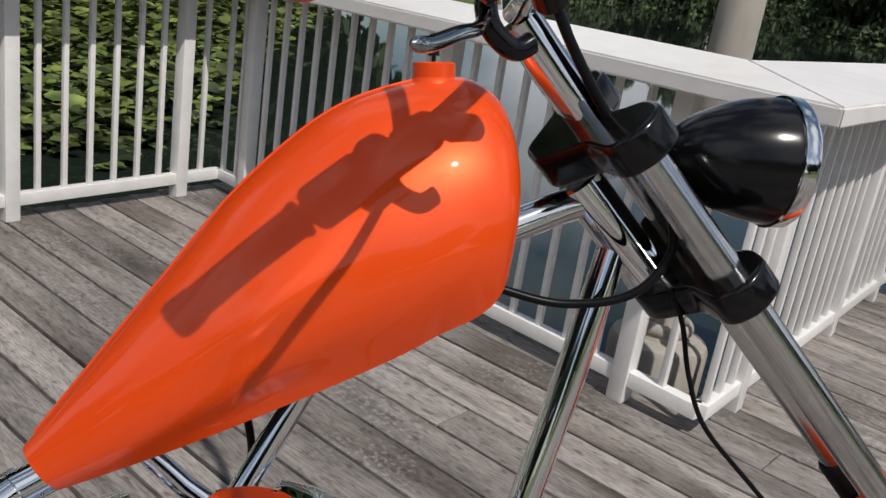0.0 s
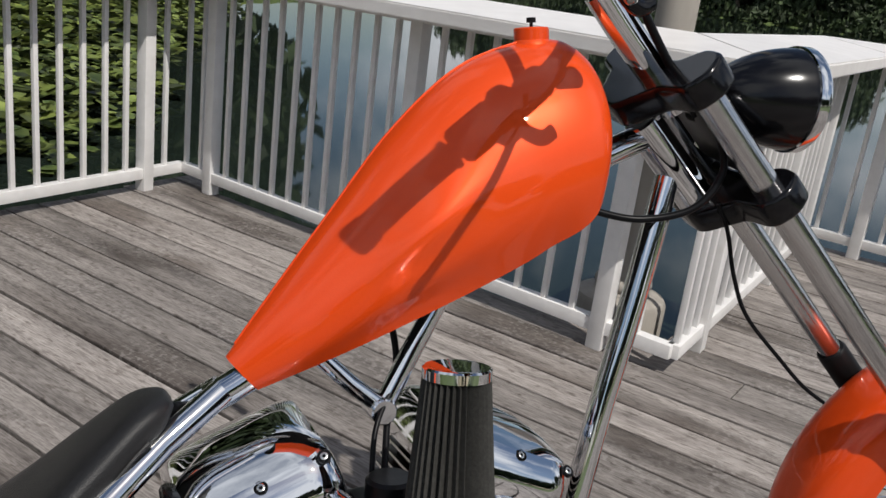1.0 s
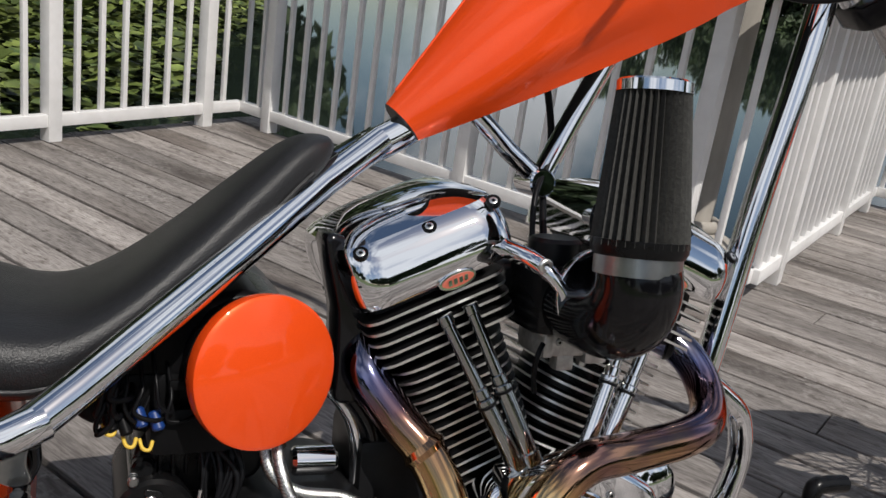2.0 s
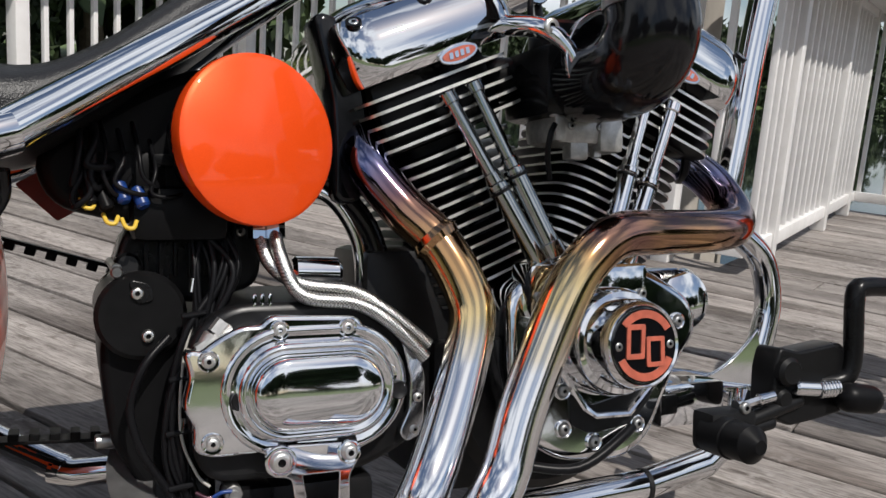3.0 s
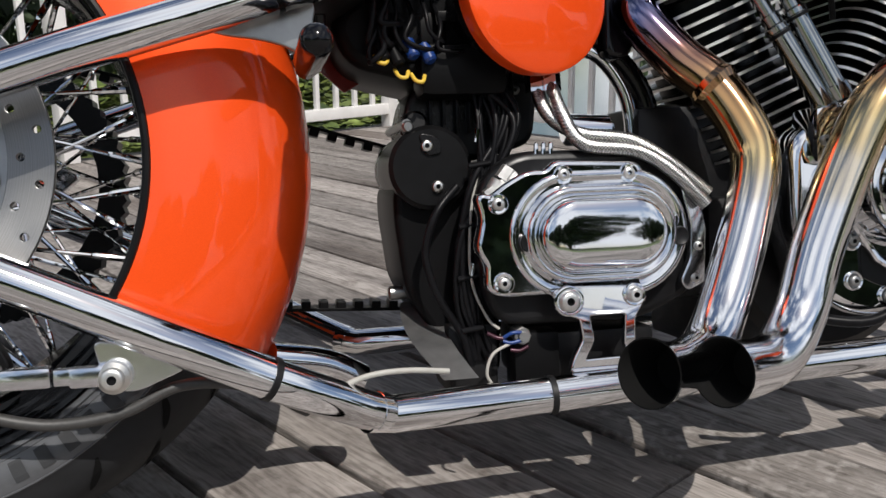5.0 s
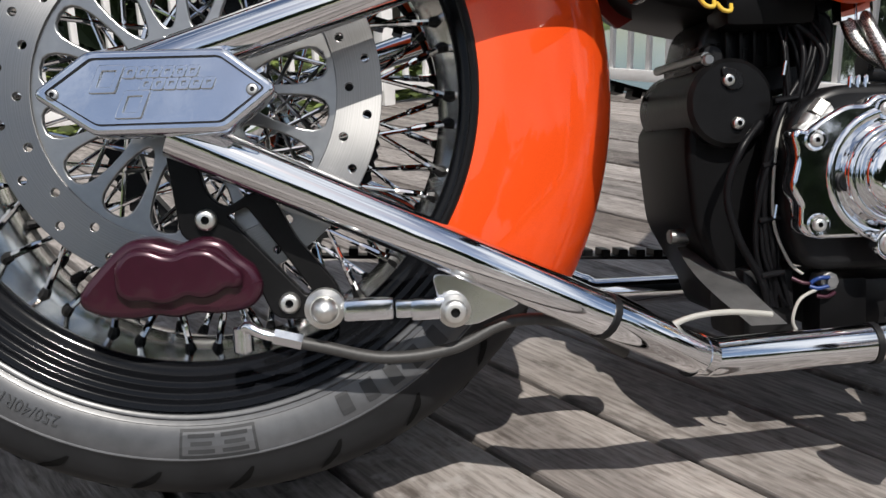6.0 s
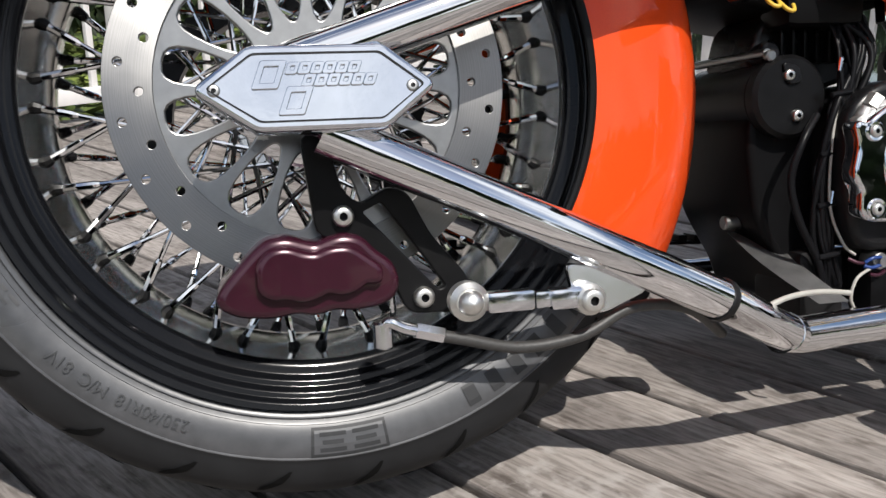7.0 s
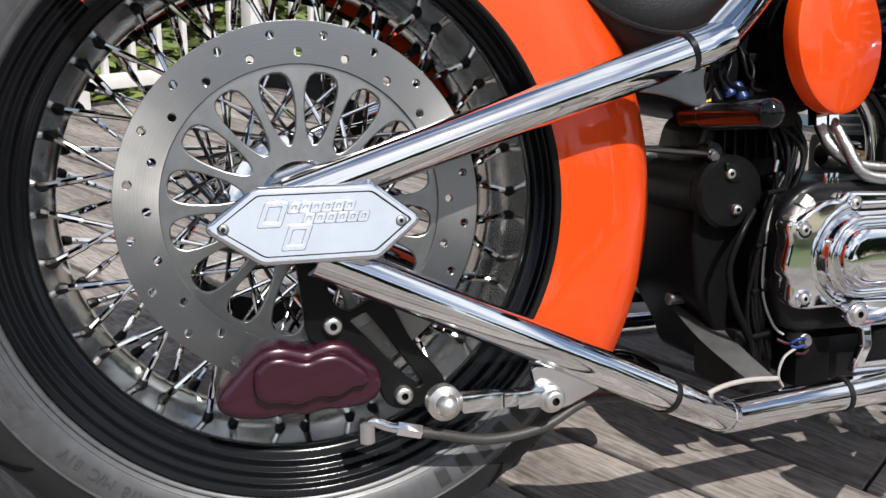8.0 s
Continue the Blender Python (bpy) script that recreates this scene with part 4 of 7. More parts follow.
def tank():
    st = [((0.729, 0.704), (0.694, 0.741), 0.026), ((0.80, 0.737), (0.745, 0.815), 0.052), ((0.88, 0.775), (0.815, 0.915), 0.076), ((0.96, 0.815), (0.885, 1.012), 0.093),
          ((1.04, 0.857), (0.965, 1.090), 0.103), ((1.082, 0.882), (1.045, 1.128), 0.105), ((1.118, 0.903), (1.100, 1.138), 0.103), ((1.138, 0.926), (1.134, 1.126), 0.097), ((1.149, 0.958), (1.150, 1.104), 0.080), ((1.154, 1.0), (1.156, 1.07), 0.046)]
    bs = spline([(b[0], b[1], w) for b, t, w in st], 14)
    ts = spline([(t[0], t[1], 0) for b, t, w in st], 14)
    us = [1 - (1 - k / 40) ** 1.5 for k in range(41)]
    g = lambda u, low: low + (1 - low) * math.sin(math.pi / 2 * u / 0.34) if u < 0.34 else math.cos(math.pi / 2 * (u - 0.34) / 0.66) ** 0.56
    bm = bmesh.new()
    rows = []
    for i, (b, t) in enumerate(zip(bs, ts)):
        s = i / (len(bs) - 1)
        low = 0.70 + 0.20 * min(1.0, max(0.0, (s - 0.55) / 0.3))
        row = []
        for sgn in (-1, 1):
            for u in (us if sgn < 0 else us[-2::-1]):
                knee = 0.008 * math.exp(-((s - 0.28) / 0.12) ** 2 - ((u - 0.10) / 0.12) ** 2)
                yy = sgn * max(b.z * g(u, low) - knee + 0.0140 * math.exp(-((s - 0.315) / 0.075) ** 2 - ((u - 0.53) / 0.12) ** 2), 0.0)
                row.append(bm.verts.new((b.x + (t.x - b.x) * u, yy, b.y + (t.y - b.y) * u)))
        rows.append(row)
    for a, b in zip(rows, rows[1:]):
        for i in range(len(a)):
            j = (i + 1) % len(a)
            f = bm.faces.new((a[i], a[j], b[j], b[i]))
            f.material_index = 1 if j == 0 else 0
    bm.faces.new(rows[-1])
    bm.faces.new(rows[0][::-1]).material_index = 1
    tk = part("fuel_tank", bm, [ORANGE, DARK], bike, "glossy orange stretched teardrop fuel tank", angle=40)
    tube("top_seam", [(p.x, 0, p.y + 0.0004) for p in ts[4:80:5]], 0.0016, ORANGE, tk, "thin raised seam along the tank's ridge")
    bm = bmesh.new()
    c = Vector((1.074, 0.004, 1.117))
    up = Vector((-0.10, 0, 1)).normalized()
    sweep(bm, [c, c + up * 0.014, c + up * 0.018, c + up * 0.032, c + up * 0.0335, c + up * 0.0330, c + up * 0.018], 0, 32, radii=[0.030, 0.026, 0.0225, 0.0225, 0.021, 0.0175, 0.0170])
    nk = part("filler_neck", bm, ORANGE, tk, "open orange filler neck without its cap")
    bm = bmesh.new()
    cyl(bm, c + up * 0.018, c + up * 0.046, 0.0022)
    cyl(bm, c + up * 0.040, c + up * 0.046, 0.006)
    part("cap_stud", bm, DARK, nk)


tank()


def seat():
    prof = [(0.634, 0.694, 0.690, 0.018), (0.622, 0.703, 0.667, 0.040), (0.590, 0.695, 0.632, 0.060), (0.54, 0.655, 0.580, 0.082), (0.48, 0.602, 0.531, 0.108), (0.42, 0.556, 0.486, 0.135), (0.37, 0.534, 0.455, 0.152), (0.32, 0.538, 0.450, 0.158), (0.27, 0.560, 0.468, 0.155), (0.22, 0.601, 0.520, 0.140), (0.17, 0.650, 0.585, 0.115), (0.14, 0.672, 0.640, 0.085)]
    line = spline([(x, t, b) for x, t, b, w in prof], 5)
    wide = spline([(w, 0, 0) for *_, w in prof], 5)
    bm = bmesh.new()
    rows = []
    for p, w in zip(line, wide):
        row = []
        for k in range(28):
            a = 2 * math.pi * k / 28
            ca, sa = math.cos(a), math.sin(a)
            yy = w.x * math.copysign(abs(ca) ** 0.55, ca)
            zz = (p.y + p.z) / 2 + (p.y - p.z) / 2 * math.copysign(abs(sa) ** 0.75, sa)
            row.append(bm.verts.new((p.x, yy, zz)))
        rows.append(row)
    for a, b in zip(rows, rows[1:]):
        for i in range(28):
            bm.faces.new((a[i], a[(i + 1) % 28], b[(i + 1) % 28], b[i]))
    bm.faces.new(rows[0])
    bm.faces.new(rows[-1][::-1])
    st = part("seat", bm, LEATHER, bike, "black grained leather solo seat", angle=60)
    bm = bmesh.new()
    for sgn in (-1, 1):
        sweep(bm, [(p.x, sgn * (w.x * 0.985), p.z + (p.y - p.z) * 0.30) for p, w in zip(line, wide)][8:-3], 0.0025, 6)
    part("seam", bm, LEATHER, st)


seat()

# ---- engine ----
CRANK = Vector((0.870, 0, 0.215))
engine_bm = bmesh.new()
lathe(engine_bm, [(-0.085, 0.0), (-0.085, 0.100), (-0.075, 0.112), (0.075, 0.112), (0.085, 0.100), (0.085, 0.0)], "y", 40, centre=(0.87, 0, 0.225))
box(engine_bm, (0.80, 0, 0.20), (0.12, 0.15, 0.16), 0.012)
box(engine_bm, (0.735, 0.0, 0.275), (0.13, 0.13, 0.20), 0.016)
engine = part("engine", engine_bm, DARK, bike, "chrome and black V-twin engine")


def cylinder(tilt, name, badge_x, badge_z, cover_x, lift=0.0):
    """One finned barrel with its head, rocker cover and badge."""
    d = Vector((math.sin(tilt), 0, math.cos(tilt)))
    m = Matrix.Translation(CRANK + d * lift) @ Matrix.Rotation(tilt, 4, "Y")
    bm = bmesh.new()
    cyl(bm, (0, 0, 0.09), (0, 0, 0.36), 0.060, sides=36)
    barrel = part(name, bm, DARK, bike, "black finned cylinder with bright fin edges", m=m)
    def fin(half_x, half_y, thick, r):
        b = bmesh.new()
        o = rounded([(-half_x, -half_y), (half_x, -half_y), (half_x, half_y), (-half_x, half_y)], r, 5)
        lo = [b.verts.new((x, y, -thick)) for x, y in o]
        hi = [b.verts.new((x, y, thick)) for x, y in o]
        b.faces.new(lo[::-1])
        b.faces.new(hi)
        for k in range(len(o)):
            f = b.faces.new((lo[k], lo[(k + 1) % len(o)], hi[(k + 1) % len(o)], hi[k]))
            f.material_index = 1
        bmesh.ops.recalc_face_normals(b, faces=b.faces[:])
        return mesh_from(b, "fin", [SATIN, BOLT])
    fm = fin(0.071, 0.092, 0.0015, 0.036)
    for k in range(13):
        part("fin", fm, None, barrel, m=Matrix.Translation((0, 0, 0.135 + 0.0125 * k)))
    hm = fin(0.083, 0.106, 0.0015, 0.022)
    bm = bmesh.new()
    box(bm, (0, 0, 0.335), (0.135, 0.165, 0.075), 0.012)
    head = part("cylinder_head", bm, DARK, bike, "black cylinder head with polished fin edges", m=m)
    for k in range(5):
        part("fin", hm, None, head, m=Matrix.Translation((0, 0, 0.306 + 0.0125 * k)))
    # rocker cover: one convex flank up to a crease, then a shallow crowned top
    bm = bmesh.new()
    prof = [(0.371, 0.0945, 0.1115), (0.375, 0.0952, 0.1132), (0.380, 0.0957, 0.1148), (0.390, 0.0962, 0.1160), (0.400, 0.0962, 0.1156), (0.409, 0.0958, 0.1137), (0.4175, 0.0950, 0.1106), (0.425, 0.0938, 0.1067),
            (0.4315, 0.0922, 0.1022), (0.4370, 0.0900, 0.0972), (0.4442, 0.0825, 0.080), (0.4510, 0.0715, 0.061), (0.4560, 0.0560, 0.041), (0.4590, 0.0360, 0.021), (0.4600, 0.0120, 0.006)]
    rows = []
    for z, hx, hy in prof:
        o = rounded([(-hx, -hy), (hx, -hy), (hx, hy), (-hx, hy)], min(0.040, hx * 0.6, hy * 0.9), 10)
        rows.append([bm.verts.new((x + cover_x, y, z)) for x, y in o])
    for a, b in zip(rows, rows[1:]):
        for i in range(len(a)):
            bm.faces.new((a[i], a[(i + 1) % len(a)], b[(i + 1) % len(a)], b[i]))
    bm.faces.new(rows[0][::-1])
    bm.faces.new(rows[-1])
    rk = part("rocker_cover", bm, CHROME, bike, "domed chrome rocker cover", m=m, angle=24)
    for x in (-0.0775, 0.0, 0.0760):
        axis = Vector((0, -0.66, 0.75)).normalized()
        a = Vector((x + cover_x + 0.006, -0.1015, 0.4322))
        b = bmesh.new()
        sweep(b, [a - axis * 0.004, a + axis * 0.0006, a + axis * 0.0007, a - axis * 0.003], 0, 20, radii=[0.0080, 0.0080, 0.0066, 0.0066])
        part("bolt_seat", b, SATIN, rk)
        bolt("bolt", a - axis * 0.002, 0.0056, 0.0040, rk, BOLT, axis)
    bd = plate([[(0.021 * math.cos(q), 0.0085 * math.sin(q)) for q in (2 * math.pi * k / 28 for k in range(28))]], 0.004, 0.0008, 0)
    part("badge", bd, CHROME, head, "small oval chrome badge with salmon enamel", m=Matrix.Translation((badge_x, -0.1145, badge_z)))
    bd = plate([[(0.0185 * math.cos(q), 0.0062 * math.sin(q)) for q in (2 * math.pi * k / 28 for k in range(28))]], 0.002, 0.0, -0.0022)
    part("badge_enamel", bd, PINK, head, m=Matrix.Translation((badge_x, -0.1145, badge_z)))
    for k in range(4):
        bd = plate([rounded([(-0.0025, -0.003), (0.0015, -0.003), (0.0025, 0.003), (-0.0015, 0.003)], 0.001)], 0.001, 0.0, -0.0036)
        part("badge_mark", bd, CHROME, head, m=Matrix.Translation((badge_x - 0.0095 + 0.0062 * k, -0.1145, badge_z)))
    return m


cylinder(radians(-22.5), "rear_cylinder", 0.022, 0.371, 0.008)
cylinder(radians(22.5), "front_cylinder", 0.004, 0.372, -0.004, 0.010)


def pushrods():
    rods = [((0.737, -0.112, 0.528), (0.832, -0.142, 0.352)), ((0.765, -0.112, 0.540), (0.842, -0.142, 0.372)), ((0.975, -0.112, 0.545), (0.905, -0.142, 0.372)), ((1.008, -0.112, 0.532), (0.925, -0.142, 0.360))]
    for a, b in rods:
        a, b = Vector(a), Vector(b)
        d = b - a
        bm = bmesh.new()
        u = d.normalized()
        cyl(bm, a, a + d * 0.50, 0.0072, sides=20)
        cyl(bm, a, a + d * 0.06, 0.0092, sides=20, bevel=0.001)
        cyl(bm, a + d * 0.44, a + d * 0.50, 0.0092, sides=20, bevel=0.001)
        cyl(bm, a + d * 0.50, b, 0.0102, sides=20, bevel=0.0015)
        cyl(bm, a + d * 0.50, a + d * 0.535, 0.0116, sides=20, bevel=0.001)
        cyl(bm, b - u * 0.012, b + u * 0.004, 0.0125, sides=20, bevel=0.001)
        # rear tubes in darkened chrome: the dark reflection is in their colour
        part("pushrod_tube", bm, DIM_CHROME if a.x < 0.9 else CHROME, engine, "chrome pushrod tube")
        bm = bmesh.new()
        cyl(bm, a + d * 0.537, a + d * 0.555, 0.0112, sides=20, bevel=0.0008)
        part("seal_band", bm, CABLE, engine)
    for x in (0.838, 0.915):
        bm = bmesh.new()
        box(bm, (x, -0.135, 0.335), (0.062, 0.045, 0.055), 0.010)
        tb = part("tappet_block", bm, CHROME, engine, "chrome tappet block")
        for dx in (-0.022, 0.022):
            bolt("bolt", (x + dx, -0.1575, 0.330), 0.005, 0.004, engine, STEEL)


pushrods()


def cam_cover():
    """Chrome cam cover with the round timing cap in front."""
    o = [(0.80, 0.33), (0.84, 0.352), (0.881, 0.350), (0.922, 0.360), (0.963, 0.341), (1.005, 0.316), (1.012, 0.288), (0.988, 0.262), (0.966, 0.219), (0.948, 0.184), (0.919, 0.167), (0.852, 0.172), (0.815, 0.195), (0.80, 0.25)]
    bm = plate([rounded(o, 0.018, 5)], 0.055, 0.010, -0.118)
    cv = part("cam_cover", bm, CHROME, bike, "chrome cam cover with a round timing cap", m=tilted(0.89, -0.15, 0.27))
    for x, z in ((0.832, 0.332), (0.850, 0.234), (0.850, 0.196), (0.885, 0.180), (0.938, 0.194), (0.992, 0.298), (0.945, 0.332)):
        bolt("bolt", (x, -0.1475, z), 0.0055, 0.004, cv, STEEL)
    for x, z in ((0.850, 0.234), (0.850, 0.196), (0.885, 0.180), (0.938, 0.194), (0.992, 0.298)):
        bm = bmesh.new()
        lathe(bm, [(-0.143, 0.0095), (-0.1478, 0.0090), (-0.1485, 0.0080), (-0.1475, 0.0064), (-0.1455, 0.0060)], "y", 24, centre=(x, 0, z))
        part("bolt_boss", bm, CHROME, cv)
    for k in range(6):
        q = 0.046 + 0.0052 * k
        arc_line = [(0.895 + (q + 0.022) * math.cos(w), -0.1475 + 0.0016 * k, 0.283 + (q + 0.022) * math.sin(w)) for w in (radians(60 + 80 * j / 10) for j in range(11))]
        bm = bmesh.new()
        sweep(bm, arc_line, 0.0019, 8)
        part("crown_rib", bm, CHROME, cv)
    c = Vector((0.895, 0, 0.283))
    bm = bmesh.new()
    prof = [(-0.14, 0.058), (-0.150, 0.055), (-0.180, 0.0535), (-0.186, 0.050), (-0.187, 0.045), (-0.210, 0.0435), (-0.219, 0.041), (-0.222, 0.0385), (-0.2205, 0.0365), (-0.2205, 0.0)]
    lathe(bm, prof, "y", 56, centre=c)
    cap = part("timing_cap", bm, CHROME, cv, "round chrome timing cap with salmon block emblem")
    bm = bmesh.new()
    lathe(bm, [(-0.2205, 0.0355), (-0.2222, 0.035), (-0.2222, 0.0)], "y", 48, centre=c)
    part("emblem_ground", bm, BLACK, cap)
    def arc(r0, r1, a0, a1, n=14):
        pts = [(c.x + r1 * math.cos(a0 + (a1 - a0) * k / n), c.z + r1 * math.sin(a0 + (a1 - a0) * k / n)) for k in range(n + 1)]
        return pts + [(c.x + r0 * math.cos(a1 - (a1 - a0) * k / n), c.z + r0 * math.sin(a1 - (a1 - a0) * k / n)) for k in range(n + 1)]
    for a0, a1 in ((radians(30), radians(140)), (radians(205), radians(335))):
        part("emblem_arc", plate([arc(0.026, 0.0335, a0, a1)], 0.0015, 0.0, -0.2226), PINK, cap)
    for pts in ([(-0.022, -0.012), (-0.002, -0.012), (0.0, 0.020), (-0.020, 0.020)], [(0.001, -0.020), (0.021, -0.020), (0.021, 0.008), (0.001, 0.008)]):
        ring = [(c.x + x, c.z + z) for x, z in pts]
        mid = (sum(p[0] for p in ring) / 4, sum(p[1] for p in ring) / 4)
        hole = [(mid[0] + (x - mid[0]) * 0.62, mid[1] + (z - mid[1]) * 0.72) for x, z in ring]
        part("emblem_block", plate([rounded(ring, 0.002), rounded(hole, 0.001)], 0.002, 0.0003, -0.2230), PINK, cap)
    # dark plate laid on the cover, its colour standing for a recess's shade
    bm = plate([rounded([(0.858, 0.236), (0.882, 0.216), (0.930, 0.226), (0.968, 0.250), (0.952, 0.218), (0.930, 0.196), (0.880, 0.190), (0.858, 0.200)], 0.006)], 0.004, 0.001, -0.146)
    part("recess_panel", bm, DARK, cv, "dark plate on the cam cover for a recess's shade")
    bm = bmesh.new()
    sweep(bm, [(0.842, -0.148, 0.262), (0.872, -0.150, 0.216), (0.885, -0.150, 0.207), (0.925, -0.150, 0.206), (0.962, -0.149, 0.240)], 0.0042, 10)
    part("rib", bm, CHROME, cv)
    bm = bmesh.new()
    lathe(bm, [(-0.05, 0.036), (-0.118, 0.036), (-0.126, 0.031), (-0.130, 0.020), (-0.131, 0.0)], "y", 36, centre=(1.020, 0, 0.318))
    bc = part("breather_cover", bm, CHROME, cv, "round chrome breather cover")
    bolt("bolt", (1.020, -0.131, 0.300), 0.006, 0.004, bc, STEEL)
    bm = bmesh.new()
    sweep(bm, spline([(0.80, -0.14, 0.165), (0.86, -0.155, 0.158), (0.92, -0.15, 0.185), (0.96, -0.13, 0.205)], 6), 0.0052, 14)
    part("oil_line", bm, CABLE, cv, "black oil line below the cam cover")
    for dx in (-0.029, 0.029):
        bolt("bolt", (c.x + dx, -0.222, c.z), 0.0042, 0.002, cap, STEEL)


cam_cover()


def intake():
    """Cone filter on a black elbow, and the carburettor behind."""
    top, bot = Vector((0.890, -0.222, 0.776)), Vector((0.886, -0.232, 0.624))
    ax = (bot - top).normalized()
    bm = bmesh.new()
    n = 34
    rows = []
    for s in [k / 6 for k in range(7)]:
        p, r = top.lerp(bot, s), 0.0335 + 0.0125 * s
        side = ax.orthogonal().normalized()
        other = ax.cross(side)
        row = []
        for k in range(n * 2):
            a = math.pi * k / n
            q = r + (0.0022 if k % 2 else -0.0052)
            row.append(bm.verts.new(p + (side * math.cos(a) + other * math.sin(a)) * q))
        rows.append(row)
    for a, b in zip(rows, rows[1:]):
        for i in range(2 * n):
            bm.faces.new((a[i], a[(i + 1) % (2 * n)], b[(i + 1) % (2 * n)], b[i]))
    filt = part("air_filter", bm, PLEAT, bike, "pleated grey cone air filter with chrome end cap", smooth=False)
    bm = bmesh.new()
    sweep(bm, [top + ax * 0.006, top - ax * 0.004, top - ax * 0.006, top - ax * 0.0062, top - ax * 0.001, top - ax * 0.0005], 0, 40, radii=[0.0365, 0.0365, 0.034, 0.029, 0.027, 0.0001])
    part("end_cap", bm, CHROME, filt, "chrome filter end cap")
    bm = bmesh.new()
    sweep(bm, [bot - ax * 0.006, bot + ax * 0.004, bot + ax * 0.010], 0, 40, radii=[0.0475, 0.0475, 0.0445])
    part("base_ring", bm, SATIN, filt)
    bm = bmesh.new()
    sweep(bm, [bot + ax * 0.010, bot + ax * 0.028], 0.043, 40)
    part("hose_clamp", bm, STEEL, filt, "steel hose clamp")
    path = spline([bot + ax * 0.02, (0.888, -0.234, 0.580), (0.886, -0.222, 0.556), (0.884, -0.190, 0.545), (0.880, -0.13, 0.545)], 6)
    bm = bmesh.new()
    sweep(bm, path, 0, 32, radii=[0.042 + 0.003 * math.sin(math.pi * i / (len(path) - 1)) for i in range(len(path))])
    el = part("intake_elbow", bm, BLACK, bike, "gloss black intake elbow")
    bm = plate([circle(0.886, 0.560, 0.047, 40)], 0.012, 0.003, -0.165)
    part("elbow_flange", bm, BLACK, el)
    bm = plate([circle(0.886, 0.560, 0.0495, 48), circle(0.886, 0.560, 0.0462, 48)], 0.005, 0.001, -0.170)
    part("flange_rim", bm, CHROME, el, "bright rim of the elbow flange")
    bolt("bolt", (0.896, -0.171, 0.522), 0.0055, 0.004, el, STEEL)
    bm = bmesh.new()
    box(bm, (0.873, -0.09, 0.545), (0.080, 0.10, 0.075), 0.014)
    cyl(bm, (0.873, -0.09, 0.575), (0.873, -0.09, 0.61), 0.030, bevel=0.004)
    cb = part("carburettor", bm, DARK, bike, "carburettor between the cylinders")
    bm = bmesh.new()
    box(bm, (0.888, -0.100, 0.517), (0.098, 0.070, 0.010), 0.003)
    box(bm, (0.886, -0.100, 0.498), (0.084, 0.060, 0.034), 0.012)
    box(bm, (0.915, -0.112, 0.492), (0.030, 0.044, 0.036), 0.007)
    box(bm, (0.880, -0.118, 0.478), (0.022, 0.018, 0.024), 0.004)
    for x in (0.848, 0.928):
        cyl(bm, (x, -0.130, 0.508), (x, -0.130, 0.526), 0.0055, sides=12, bevel=0.001)
    cyl(bm, (0.905, -0.118, 0.480), (0.905, -0.118, 0.470), 0.006, sides=6)
    box(bm, (0.852, -0.128, 0.497), (0.012, 0.016, 0.026), 0.003)
    part("float_bowl", bm, ALU, cb, "cast aluminium float bowl")
    bm = bmesh.new()
    box(bm, (0.888, -0.104, 0.531), (0.094, 0.064, 0.014), 0.004)
    part("carb_top_plate", bm, ALU, cb)
    for x in (0.856, 0.888, 0.920):
        bolt("bolt", (x, -0.1355, 0.531), 0.0040, 0.003, cb, STEEL)
    for x in (0.868, 0.902):
        bolt("bolt", (x, -0.130, 0.500), 0.0045, 0.003, cb, STEEL)
    tube("vent_pipe", [(0.846, -0.134, 0.500), (0.838, -0.140, 0.490), (0.836, -0.138, 0.470), (0.842, -0.132, 0.445)], 0.0030, CABLE, cb)
    bm = bmesh.new()
    sweep(bm, spline([(0.797, -0.095, 0.602), (0.822, -0.150, 0.590), (0.842, -0.168, 0.568), (0.852, -0.172, 0.540)], 5), 0, 16, radii=[0.0105] * 5 + [0.0100, 0.0095, 0.0090, 0.0085, 0.008, 0.0075, 0.007, 0.0065, 0.006, 0.0055, 0.005])
    part("carb_bracket", bm, CHROME, cb)
    bolt("bolt", (0.824, -0.163, 0.590), 0.008, 0.004, cb, BOLT)
    bm = bmesh.new()
    cyl(bm, (0.80, -0.05, 0.555), (0.95, -0.05, 0.555), 0.024)
    part("intake_manifold", bm, SATIN, cb)
    tube("throttle_cable", [(0.86, -0.06, 0.60), (0.872, -0.035, 0.65), (0.90, -0.012, 0.69), (0.95, 0.0, 0.76)], 0.0035, CABLE, cb)
    tube("fuel_line", [(0.88, -0.05, 0.60), (0.90, 0.0, 0.66), (0.915, 0.02, 0.72), (0.90, 0.02, 0.79)], 0.0045, CABLE, cb)


intake()


